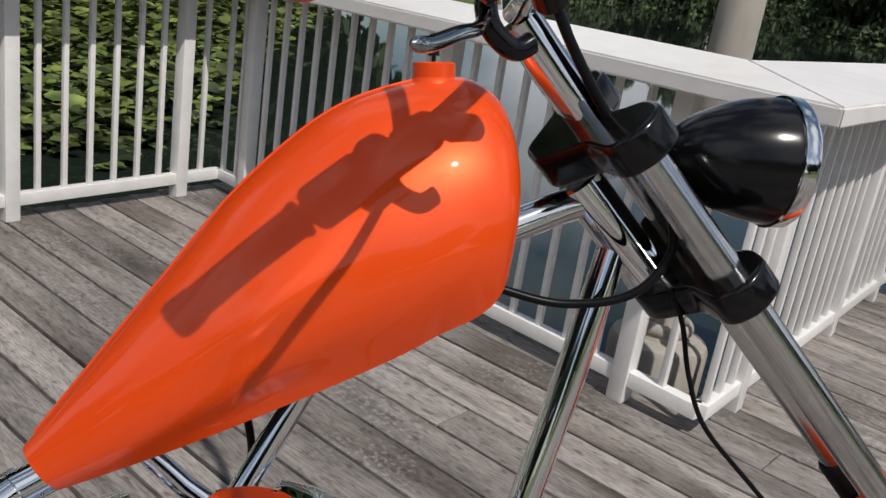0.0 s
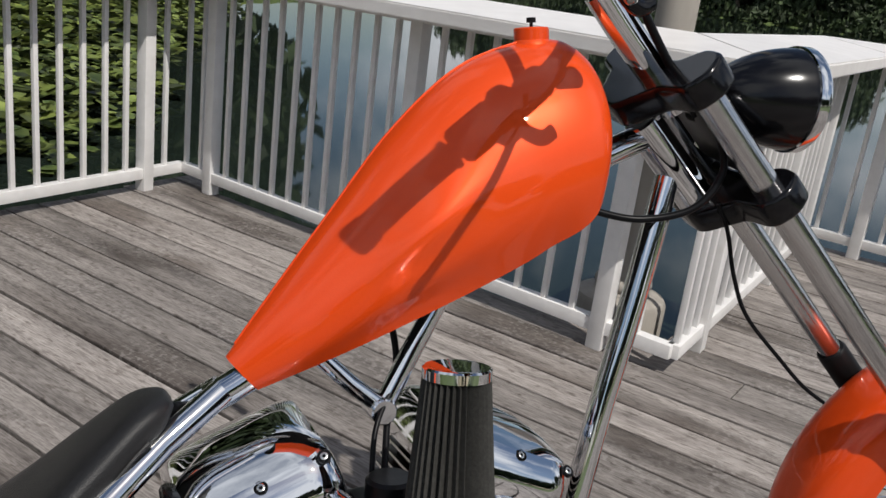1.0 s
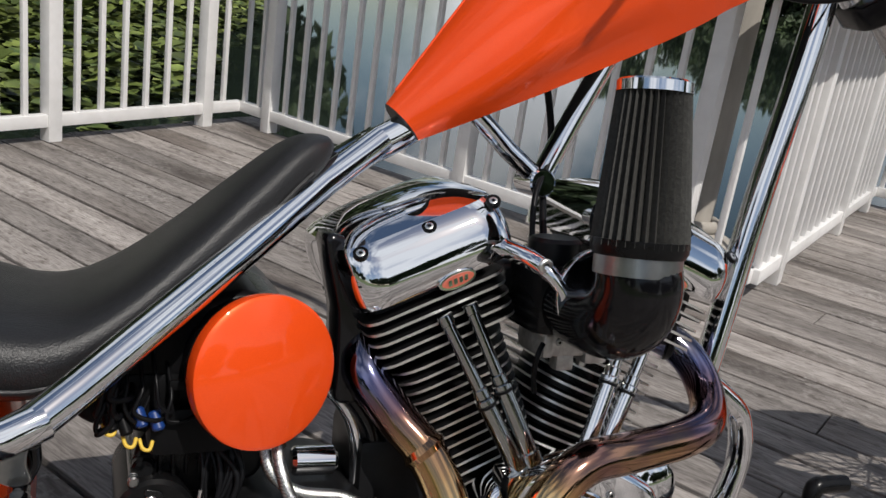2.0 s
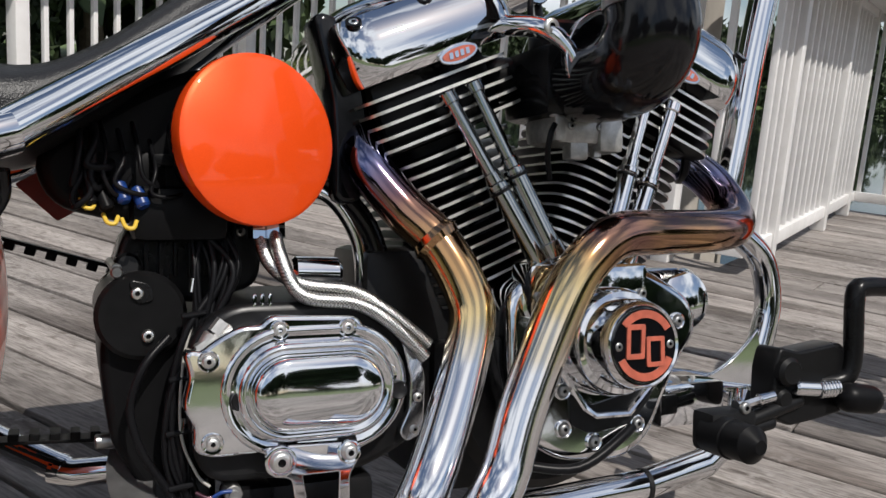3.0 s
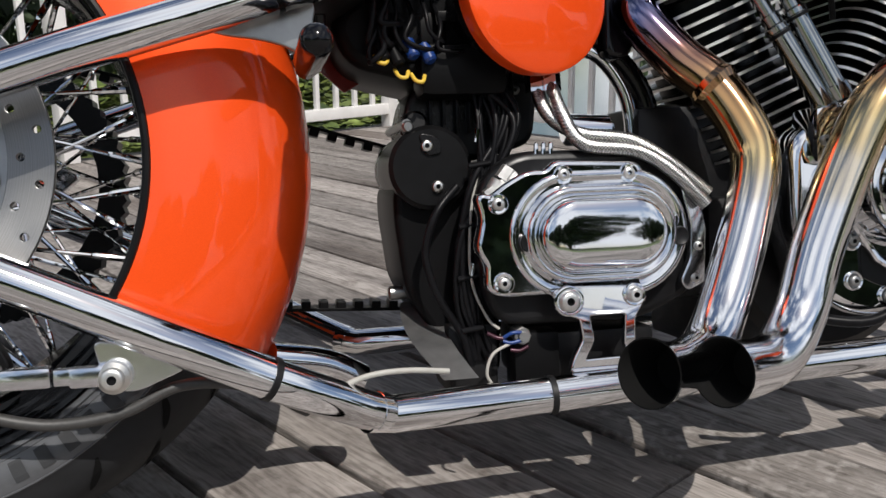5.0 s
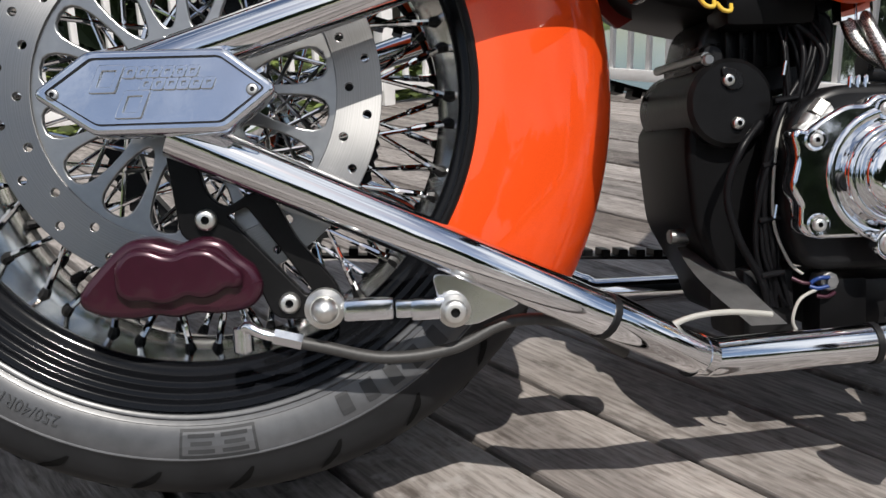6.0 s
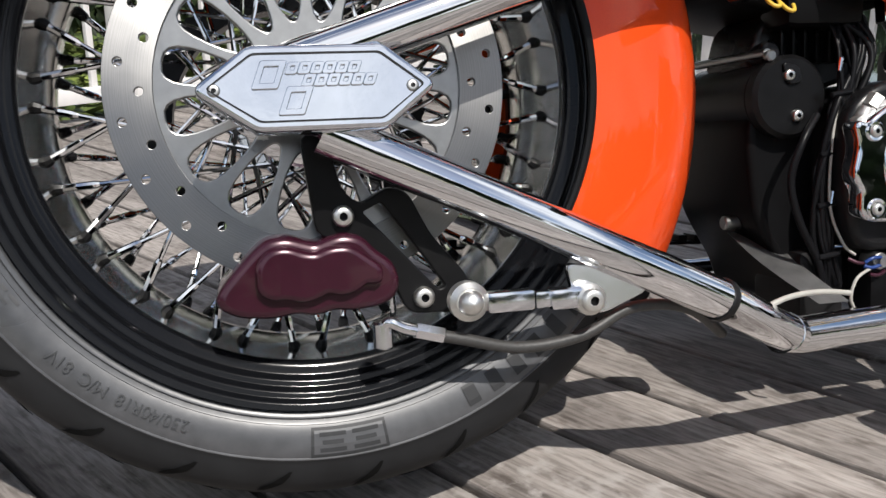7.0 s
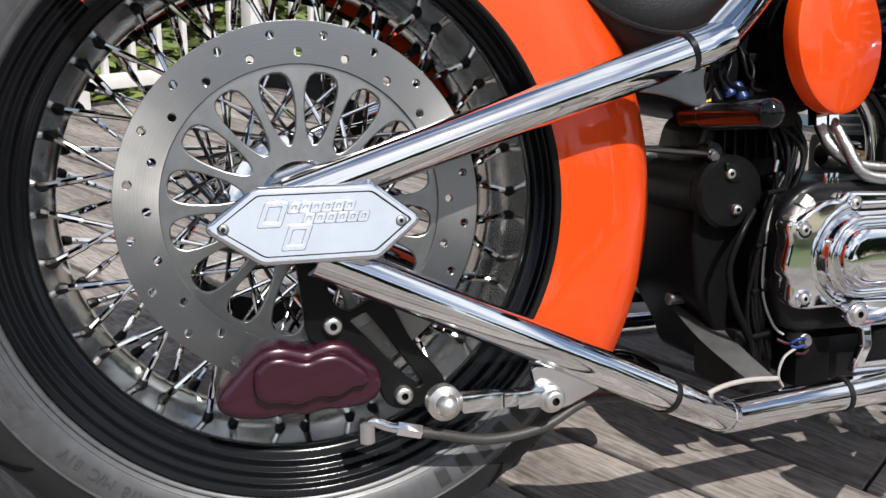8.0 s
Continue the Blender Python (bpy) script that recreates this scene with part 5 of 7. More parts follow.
def exhaust():
    r = 0.0225
    def pipe(pts, label):
        line = spline(pts, 8)
        bm = bmesh.new()
        rings = sweep(bm, line, r, 28, cap=False, radii=[r + 0.0055 * max(0, 1 - (len(line) - 1 - i) / 7) ** 1.5 for i in range(len(line))])
        d = (line[-1] - line[-2]).normalized()
        # wall of the open end, then the bore, both near-black
        inner = [bm.verts.new(line[-1] + (v.co - line[-1]) * 0.955) for v in rings[-1]]
        deep = [bm.verts.new(line[-1] - d * 0.045 + (v.co - line[-1]) * 0.68) for v in rings[-1]]
        n = len(inner)
        for k in range(n):
            j = (k + 1) % n
            bm.faces.new((rings[-1][k], rings[-1][j], inner[j], inner[k])).material_index = 1
            bm.faces.new((inner[k], inner[j], deep[j], deep[k])).material_index = 1
        bm.faces.new(deep).material_index = 1
        return part("exhaust_pipe", bm, [HEAT, GROOVE], bike, label)
    p1 = pipe([(0.70, -0.02, 0.495), (0.676, -0.05, 0.488), (0.666, -0.080, 0.460), (0.696, -0.104, 0.415), (0.722, -0.125, 0.385), (0.742, -0.145, 0.343), (0.746, -0.156, 0.310), (0.729, -0.168, 0.258), (0.695, -0.190, 0.190), (0.664, -0.215, 0.156), (0.628, -0.243, 0.148), (0.587, -0.272, 0.152)], "heat-tinted chrome exhaust pipe of the rear cylinder")
    p2 = pipe([(1.03, -0.02, 0.480), (1.07, -0.035, 0.478), (1.098, -0.060, 0.455), (1.102, -0.095, 0.422), (1.075, -0.135, 0.400), (1.02, -0.165, 0.394), (0.93, -0.190, 0.393), (0.880, -0.198, 0.390), (0.845, -0.203, 0.370), (0.815, -0.206, 0.330), (0.772, -0.212, 0.240), (0.745, -0.222, 0.178), (0.705, -0.245, 0.148), (0.645, -0.278, 0.150)], "heat-tinted chrome exhaust pipe of the front cylinder")
    bm = bmesh.new()
    sweep(bm, [(0.718, -0.122, 0.390), (0.722, -0.125, 0.385), (0.726, -0.128, 0.380)], 0, 28, radii=[r, r + 0.0035, r])
    part("weld_bead", bm, HEAT, p1)
    for q, ax in (((0.668, -0.055, 0.492), (-0.4, -0.9, -0.1)), ((1.078, -0.038, 0.482), (0.9, -0.4, 0))):
        a, d = Vector(q), Vector(ax).normalized()
        bm = bmesh.new()
        cyl(bm, a - d * 0.006, a + d * 0.004, 0.034, bevel=0.002)
        part("port_flange", bm, DARK, p1 if q[0] < 0.8 else p2)


exhaust()


def gearbox():
    bm = plate([rounded([(0.50, 0.300), (0.53, 0.322), (0.65, 0.322), (0.70, 0.29), (0.70, 0.20), (0.645, 0.175), (0.51, 0.178), (0.50, 0.22)], 0.02)], 0.20, 0.008, -0.02)
    gb = part("gearbox", bm, DARK, bike, "black gearbox with a chrome side cover", m=tilted(0.6, -0.14, 0.25, -0.3))
    o = [(0.490, 0.290), (0.500, 0.287), (0.515, 0.298), (0.534, 0.308), (0.552, 0.308), (0.560, 0.316), (0.638, 0.313), (0.645, 0.298), (0.662, 0.286), (0.672, 0.263), (0.677, 0.241), (0.670, 0.219), (0.640, 0.197), (0.600, 0.199), (0.553, 0.203), (0.511, 0.203), (0.497, 0.207), (0.498, 0.230), (0.489, 0.243), (0.495, 0.270)]
    bm = plate([rounded(o, 0.007, 4)], 0.022, 0.004, -0.129)
    cv = part("gearbox_cover", bm, CHROME, gb, "polished chrome gearbox cover with an oval raised face")
    def stadium(cx, cz, hw, r, n=12):
        return [(cx + hw + r * math.cos(a), cz + r * math.sin(a)) for a in (-math.pi / 2 + math.pi * k / n for k in range(n + 1))] + [(cx - hw - r * math.cos(a), cz - r * math.sin(a)) for a in (-math.pi / 2 + math.pi * k / n for k in range(n + 1))]
    # stepped oval face: rim, channel, raised window with a crowned top
    steps = [(0.0585, -0.1345), (0.0580, -0.1395), (0.0560, -0.1418), (0.0525, -0.1422), (0.0480, -0.1405), (0.0460, -0.1400), (0.0445, -0.1415), (0.0438, -0.1475), (0.0420, -0.1505), (0.0395, -0.1515), (0.0370, -0.1505), (0.0350, -0.1490),
             (0.0335, -0.1490), (0.0325, -0.1510), (0.0318, -0.1560), (0.0300, -0.1592), (0.0275, -0.1606), (0.0220, -0.1616), (0.0140, -0.1623), (0.0060, -0.1626)]
    bm = bmesh.new()
    rows = []
    for r, y in steps:
        rows.append([bm.verts.new((x, y, z)) for x, z in stadium(0.6005, 0.2525, 0.0275, r, 20)])
    for a, b in zip(rows, rows[1:]):
        for i in range(len(a)):
            j = (i + 1) % len(a)
            bm.faces.new((a[i], a[j], b[j], b[i]))
    bm.faces.new(rows[-1])
    part("raised_face", bm, CHROME, gb, "stepped oval chrome face", angle=50)
    # bolt pockets as shallow black discs, their shade put into the colour
    for x, z in ((0.5330, 0.2475), (0.574, 0.2035), (0.628, 0.2035), (0.677, 0.2470)):
        bm = bmesh.new()
        lathe(bm, [(-0.136, 0.0088), (-0.1440, 0.0088), (-0.1448, 0.0078), (-0.1440, 0.0060), (-0.1425, 0.0)], "y", 20, centre=(x, 0, z))
        part("bolt_pocket", bm, DARK, gb, "bolt pocket with its shade coloured in")
    for x, z in ((0.506, 0.283), (0.509, 0.212), (0.567, 0.3070), (0.629, 0.3065), (0.668, 0.262)):
        bolt("bolt", (x, -0.140, z), 0.0056, 0.005, gb, BOLT)
    for x, z, r in ((0.506, 0.283, 0.0095), (0.509, 0.212, 0.0100), (0.567, 0.3070, 0.0090), (0.629, 0.3065, 0.0090), (0.668, 0.262, 0.0090)):
        bm = bmesh.new()
        lathe(bm, [(-0.137, r), (-0.1412, r * 0.97), (-0.1420, r * 0.88), (-0.1418, r * 0.66), (-0.1400, r * 0.62)], "y", 24, centre=(x, 0, z))
        part("bolt_boss", bm, CHROME, gb)
    for x in (0.549, 0.556, 0.563):
        bm = bmesh.new()
        capsule(bm, (x, -0.116, 0.322), (x + 0.001, -0.116, 0.338), 0.0022, 10)
        part("fin_post", bm, CHROME, gb)
    # bright edge of the crankcase beside the gearbox
    bm = plate([rounded([(0.684, 0.300), (0.697, 0.297), (0.707, 0.252), (0.705, 0.203), (0.690, 0.196), (0.684, 0.204), (0.694, 0.225), (0.695, 0.255)], 0.004, 3)], 0.008, 0.002, -0.128)
    part("case_flange", bm, POLISHED, gb, "polished crankcase flange")
    for x, z in ((0.6925, 0.290), (0.7005, 0.236), (0.697, 0.206)):
        bolt("bolt", (x, -0.132, z), 0.0042, 0.004, gb, BOLT)
    # filler plug and mounting bracket
    bm = bmesh.new()
    cyl(bm, (0.506, -0.122, 0.294), (0.512, -0.122, 0.304), 0.0075, sides=16, bevel=0.001)
    box(bm, (0.513, -0.122, 0.3005), (0.036, 0.014, 0.0085), 0.003, Matrix.Rotation(radians(-32), 3, "Y"))
    cyl(bm, (0.515, -0.122, 0.304), (0.523, -0.122, 0.314), 0.0085, sides=6)
    part("filler_plug", bm, ALU, gb, "bare aluminium filler plug")
    o = [(0.550, 0.202), (0.566, 0.206), (0.625, 0.204), (0.634, 0.196), (0.628, 0.186), (0.622, 0.176), (0.622, 0.150), (0.632, 0.138), (0.632, 0.132), (0.562, 0.130), (0.566, 0.142), (0.575, 0.158), (0.572, 0.178), (0.556, 0.184), (0.548, 0.192)]
    hole = [(0.579, 0.181), (0.615, 0.181), (0.614, 0.152), (0.622, 0.140), (0.574, 0.139), (0.583, 0.158)]
    bm = plate([rounded(o, 0.004, 3), rounded(hole, 0.003, 3)], 0.010, 0.0015, -0.148)
    mb = part("mounting_bracket", bm, CHROME, bike, "polished gearbox mounting bracket", m=Matrix.Translation((0.004, 0, 0)))
    for x, z, r in ((0.5605, 0.1945, 0.0095), (0.6225, 0.1970, 0.0072)):
        bm = bmesh.new()
        lathe(bm, [(-0.152, r * 1.5), (-0.1555, r * 1.45), (-0.1560, r * 1.3), (-0.1555, r * 1.0)], "y", 24, centre=(x, 0, z))
        part("washer", bm, CHROME, mb)
        bolt("bolt", (x, -0.153, z), r, 0.008, mb, BOLT)


gearbox()


def starter():
    bm = bmesh.new()
    cyl(bm, (0.456, 0.06, 0.3185), (0.456, -0.070, 0.3185), 0.037, sides=36, bevel=0.003)
    cyl(bm, (0.456, -0.069, 0.3185), (0.456, -0.088, 0.3185), 0.0395, sides=36, bevel=0.004)
    st = part("starter_motor", bm, SATIN, bike, "round satin black starter motor")
    for x, z in ((0.4525, 0.3385), (0.4615, 0.3005)):
        bolt("bolt", (x, -0.088, z), 0.0058, 0.006, st, BOLT)
    bm = plate([rounded([(0.430, 0.30), (0.430, 0.27), (0.438, 0.205), (0.472, 0.145), (0.480, 0.118), (0.515, 0.118), (0.515, 0.30)], 0.012)], 0.15, 0.008, 0.005)
    part("electrics_box", bm, PLASTIC, bike, "black box behind the gearbox")
    bm = bmesh.new()
    cyl(bm, (0.446, 0.0, 0.350), (0.446, -0.07, 0.362), 0.012, bevel=0.003)
    part("solenoid", bm, SATIN, st)
    bm = bmesh.new()
    cyl(bm, (0.436, 0.05, 0.360), (0.436, -0.080, 0.360), 0.0045, sides=12)
    cyl(bm, (0.436, -0.080, 0.357), (0.436, -0.088, 0.357), 0.0055, sides=14, bevel=0.0015)
    part("through_bolt", bm, STEEL, st)
    bm = plate([rounded([(0.446, 0.350), (0.452, 0.330), (0.466, 0.332), (0.463, 0.346)], 0.005)], 0.004, 0.001, -0.089)
    part("cap_recess", bm, DARK, st)


starter()


def regulator():
    """Black regulator and bracket between the starter and the oil tank."""
    bm = plate([rounded([(0.438, 0.350), (0.448, 0.388), (0.476, 0.402), (0.545, 0.404), (0.566, 0.392), (0.560, 0.345), (0.510, 0.330), (0.470, 0.338)], 0.010, 3)], 0.085, 0.006, -0.012)
    rg = part("regulator", bm, DARK, bike, "grimy black regulator above the starter")
    for k in range(7):
        bm = bmesh.new()
        box(bm, (0.462 + 0.013 * k, -0.058, 0.374), (0.0035, 0.014, 0.046), 0.001)
        part("cooling_rib", bm, SATIN, rg)
    for x, z in ((0.470, 0.394), (0.548, 0.392)):
        bolt("bolt", (x, -0.0545, z), 0.0050, 0.004, rg, STEEL)


regulator()


def oil_tank():
    """Dark oil tank under the seat with the orange round end cap."""
    bm = bmesh.new()
    sweep(bm, spline([(0.548, 0.16, 0.474), (0.545, -0.02, 0.474), (0.545, -0.105, 0.474)], 3), 0.066, 32)
    ot = part("oil_tank", bm, SATIN, bike, "black round oil tank with an orange end cap")
    c, nrm = Vector((0.554, -0.122, 0.4745)), Vector((math.sin(radians(19)), -math.cos(radians(19)), 0.06)).normalized()
    bm = bmesh.new()
    sweep(bm, [c - nrm * 0.016, c - nrm * 0.004, c + nrm * 0.001, c + nrm * 0.004, c + nrm * 0.0052], 0, 56, radii=[0.0755, 0.0770, 0.0762, 0.0715, 0.0005])
    part("end_cap", bm, ORANGE, ot, "glossy orange disc end cap")
    # clutter under the seat
    bm = plate([rounded([(0.392, 0.425), (0.380, 0.455), (0.45, 0.502), (0.50, 0.528), (0.548, 0.535), (0.585, 0.47), (0.572, 0.415), (0.50, 0.402), (0.455, 0.410)], 0.016, 4)], 0.17, 0.012, 0.01)
    part("battery_tray", bm, PLASTIC, bike, "black battery tray under the seat")
    bm = plate([rounded([(0.622, 0.600), (0.652, 0.590), (0.668, 0.505), (0.660, 0.425), (0.642, 0.425), (0.640, 0.520)], 0.008)], 0.05, 0.006, -0.045)
    part("heat_shield", bm, BLACK, bike, "black shield beside the rear cylinder")
    bm = bmesh.new()
    box(bm, (0.49, -0.070, 0.408), (0.085, 0.05, 0.05), 0.012)
    box(bm, (0.445, -0.04, 0.440), (0.07, 0.08, 0.05), 0.012)
    box(bm, (0.475, -0.092, 0.456), (0.018, 0.006, 0.010), 0.002)
    part("relay_block", bm, PLASTIC, bike, "black relay block among the wiring")
    for x, z, mt in ((0.440, 0.427, BLUE), (0.455, 0.423, BLUE), (0.426, 0.420, PLASTIC), (0.413, 0.424, PLASTIC)):
        bm = bmesh.new()
        cyl(bm, (x - 0.003, -0.092, z + 0.008), (x + 0.003, -0.100, z - 0.009), 0.0062, sides=14, bevel=0.002)
        part("connector", bm, mt, bike, "small blue wiring connector" if mt is BLUE else "")
    for x, z in ((0.413, 0.415), (0.431, 0.402), (0.446, 0.398)):
        tube("wire_loop", [(x - 0.006, -0.094, z + 0.006), (x - 0.003, -0.101, z - 0.001), (x + 0.003, -0.102, z - 0.002), (x + 0.006, -0.096, z + 0.004)], 0.0019, YELLOW, bike, "yellow wire loop")
    rng = random.Random(8)
    for k in range(9):
        x, z = 0.398 + 0.075 * rng.random(), 0.438 + 0.035 * rng.random()
        tube("wiring", [(x, -0.070, z + 0.03), (x + 0.004, -0.098, z), (x + rng.uniform(-0.004, 0.008), -0.104, z - 0.022), (x + rng.uniform(-0.006, 0.024), -0.100, z - rng.uniform(0.022, 0.040)), (x + rng.uniform(0.01, 0.04), -0.076, z - 0.018)], rng.uniform(0.0018, 0.0036), CABLE, bike)
    for k in range(15):
        w = lambda r: rng.uniform(-r, r)
        tube("wiring", [(0.512 + w(0.03), -0.070, 0.412), (0.520 + w(0.020), -0.094 + w(0.006), 0.362), (0.503 + w(0.012), -0.098 + w(0.005), 0.305), (0.487 + w(0.010), -0.098 + w(0.005), 0.250), (0.484 + w(0.012), -0.096 + w(0.005), 0.190), (0.496 + w(0.014), -0.092, 0.135)], rng.uniform(0.0013, 0.0032), CABLE, bike)
    tube("wiring", [(0.478, -0.096, 0.300), (0.456, -0.106, 0.276), (0.445, -0.104, 0.240), (0.455, -0.104, 0.200), (0.478, -0.100, 0.160), (0.486, -0.096, 0.13)], 0.0036, CABLE, bike, "black cable hanging past the starter")
    tube("wiring", [(0.500, -0.100, 0.320), (0.489, -0.104, 0.275), (0.487, -0.104, 0.215), (0.500, -0.106, 0.178), (0.511, -0.110, 0.166)], 0.0014, GREY, bike, "thin grey wire")
    for x, z in ((0.489, 0.262), (0.486, 0.214), (0.500, 0.318), (0.488, 0.165)):
        bm = bmesh.new()
        cyl(bm, (x - 0.012, -0.103, z), (x + 0.010, -0.103, z + 0.003), 0.0028, sides=10, bevel=0.0008)
        part("wire_clip", bm, CABLE, bike)
    for x, z in ((0.498, 0.352), (0.490, 0.228)):
        bm = bmesh.new()
        cyl(bm, (x, -0.104, z), (x - 0.002, -0.104, z - 0.012), 0.0022, sides=10)
        part("wire_terminal", bm, CHROME, bike)
    bm = plate([rounded([(0.352, 0.436), (0.388, 0.402), (0.432, 0.428), (0.398, 0.462)], 0.002)], 0.006, 0.001, 0.03)
    part("rear_reflector", bm, RED, bike, "dark red plate under the seat")
    bm = bmesh.new()
    capsule(bm, (0.343, -0.200, 0.400), (0.346, -0.300, 0.403), 0.0120, 32)
    cyl(bm, (0.342, -0.175, 0.399), (0.343, -0.208, 0.400), 0.0090, sides=20, bevel=0.002)
    part("marker_lamp", bm, BLACK, bike, "black capsule marker lamp below the frame tube")
    o = [(0.262, 0.430), (0.300, 0.445), (0.336, 0.456), (0.350, 0.446), (0.346, 0.428), (0.352, 0.412), (0.340, 0.408), (0.325, 0.416), (0.305, 0.421), (0.280, 0.424)]
    # chrome gusset in grey steel colour, which stands for its dark reflection
    part("fender_gusset", plate([rounded(o, 0.008, 4)], 0.006, 0.0015, -0.192), STEEL, bike, "curved chrome gusset plate, darkened by its reflection, under the frame tube")
    tube("gusset_tube", [(0.352, -0.185, 0.440), (0.352, -0.180, 0.422), (0.345, -0.182, 0.408)], 0.007, BLACK, bike, "black bracket behind the gusset")
    # braided hoses to the engine
    for k in range(2):
        dz, dy = -0.010 * k, -0.012 * k
        h = tube("oil_hose", [(0.560 + 0.012 * k, -0.085 + dy * 0.4, 0.398), (0.566 + 0.010 * k, -0.100 + dy, 0.365), (0.592, -0.112 + dy, 0.345 + dz), (0.640, -0.118 + dy, 0.337 + dz), (0.672, -0.125 + dy, 0.318 + dz), (0.712 - 0.008 * k, -0.130 + dy, 0.285 + dz)], 0.0066, HOSE, bike, "braided steel oil hose")
        bm = bmesh.new()
        cyl(bm, (0.560 + 0.012 * k, -0.085 + dy * 0.4, 0.412), (0.5605 + 0.012 * k, -0.087 + dy * 0.4, 0.386), 0.0105, sides=6)
        part("hose_fitting", bm, CHROME, h)
    tube("vent_hose", [(0.600, -0.04, 0.455), (0.640, -0.045, 0.44), (0.682, -0.05, 0.39), (0.695, -0.05, 0.32), (0.690, -0.05, 0.25)], 0.010, BLACK, bike, "black hose looping to the engine")
    tube("chrome_loop", [(0.590, -0.03, 0.430), (0.635, -0.04, 0.430), (0.668, -0.045, 0.385), (0.675, -0.045, 0.32)], 0.008, CHROME, bike, "chrome oil return pipe")
    bm = bmesh.new()
    cyl(bm, (0.598, -0.05, 0.352), (0.648, -0.05, 0.350), 0.016, bevel=0.004)
    part("oil_filter", bm, CHROME, bike, "chrome oil filter can")
    # low bracket, sensor and kick plate
    bm = bmesh.new()
    box(bm, (0.60, -0.06, 0.135), (0.13, 0.10, 0.05), 0.008)
    box(bm, (0.49, -0.05, 0.135), (0.05, 0.08, 0.07), 0.008)
    part("lower_mount", bm, DARK, bike, "black lower gearbox mount")
    bm = bmesh.new()
    cyl(bm, (0.530, -0.100, 0.160), (0.530, -0.122, 0.160), 0.0085, sides=8, bevel=0.001)
    cyl(bm, (0.530, -0.120, 0.160), (0.530, -0.126, 0.160), 0.0045, sides=12)
    sw = part("brake_switch", bm, STEEL, bike, "small brake light switch with coloured wires")
    for pts, mt in (([(0.528, -0.124, 0.164), (0.519, -0.124, 0.164), (0.512, -0.122, 0.160)], BLUE), ([(0.528, -0.124, 0.157), (0.518, -0.124, 0.155), (0.511, -0.122, 0.157)], BLUE), ([(0.514, -0.121, 0.159), (0.506, -0.120, 0.160), (0.498, -0.116, 0.164)], MAROON), ([(0.535, -0.120, 0.150), (0.527, -0.122, 0.147), (0.518, -0.121, 0.148)], MAROON)):
        tube("switch_wire", pts, 0.0018, mt, sw)
    tube("switch_wire", [(0.517, -0.123, 0.154), (0.500, -0.126, 0.146), (0.494, -0.126, 0.128), (0.502, -0.124, 0.114)], 0.0015, GREY, sw)
    tube("brake_line", [(0.33, -0.186, 0.128), (0.352, -0.194, 0.140), (0.378, -0.196, 0.150), (0.410, -0.192, 0.1515), (0.448, -0.182, 0.146)], 0.0024, GREY, bike, "pale thin brake line along the frame rail")
    bm = bmesh.new()
    rows = []
    for k in range(9):
        q = k / 8
        y, z = -0.015 - 0.122 * q, 0.184 - 0.056 * q ** 1.4
        rows.append([bm.verts.new((0.432 - 0.014 * math.sin(math.pi * q) + 0.020 * q + (0.046 - 0.014 * q) * j / 8, y, z)) for j in range(9)])
    for a, b in zip(rows, rows[1:]):
        for j in range(8):
            bm.faces.new((a[j], a[j + 1], b[j + 1], b[j]))
    bmesh.ops.solidify(bm, geom=bm.faces[:], thickness=0.0025)
    part("splash_plate", bm, ZINC, bike, "dull grey sloping splash plate")
    bm = bmesh.new()
    cyl(bm, (0.418, -0.030, 0.196), (0.446, -0.030, 0.196), 0.007, sides=18, bevel=0.0015)
    part("plate_bolt", bm, STEEL, bike)
    bm = bmesh.new()
    box(bm, (0.545, -0.10, 0.135), (0.045, 0.035, 0.055), 0.006)
    part("switch_block", bm, PLASTIC, bike, "black block holding the brake switch")
    tube("crossover_tube", [(0.30, -0.08, 0.148), (0.35, -0.06, 0.135), (0.385, -0.05, 0.115)], 0.016, CHROME, bike)


oil_tank()


def drive_belt():
    """Toothed belt on the far side."""
    def run(z0, z1, sgn):
        n = 32
        step = math.hypot(0.66, z1 - z0) / n
        slope = Matrix.Rotation(-math.atan2(z1 - z0, 0.66), 3, "Y")
        bm = bmesh.new()
        box(bm, (0.33, 0.15, (z0 + z1) / 2), (step * n, 0.030, 0.004), 0.001, slope)
        belt = part("drive_belt", bm, PLASTIC, bike, "black toothed drive belt", smooth=False)
        bm = bmesh.new()
        box(bm, (0, 0, -sgn * 0.0055), (step * 0.52, 0.030, 0.0085), 0.0015)
        tooth = mesh_from(bm, "belt_tooth", PLASTIC, False)
        for k in range(n):
            s = (k + 0.5) / n
            part("belt_tooth", tooth, None, belt, m=Matrix.Translation((0.66 * s, 0.15, z0 + (z1 - z0) * s)) @ slope.to_4x4())
    run(0.4775, 0.286, 1)
    run(0.1780, 0.146, -1)


drive_belt()


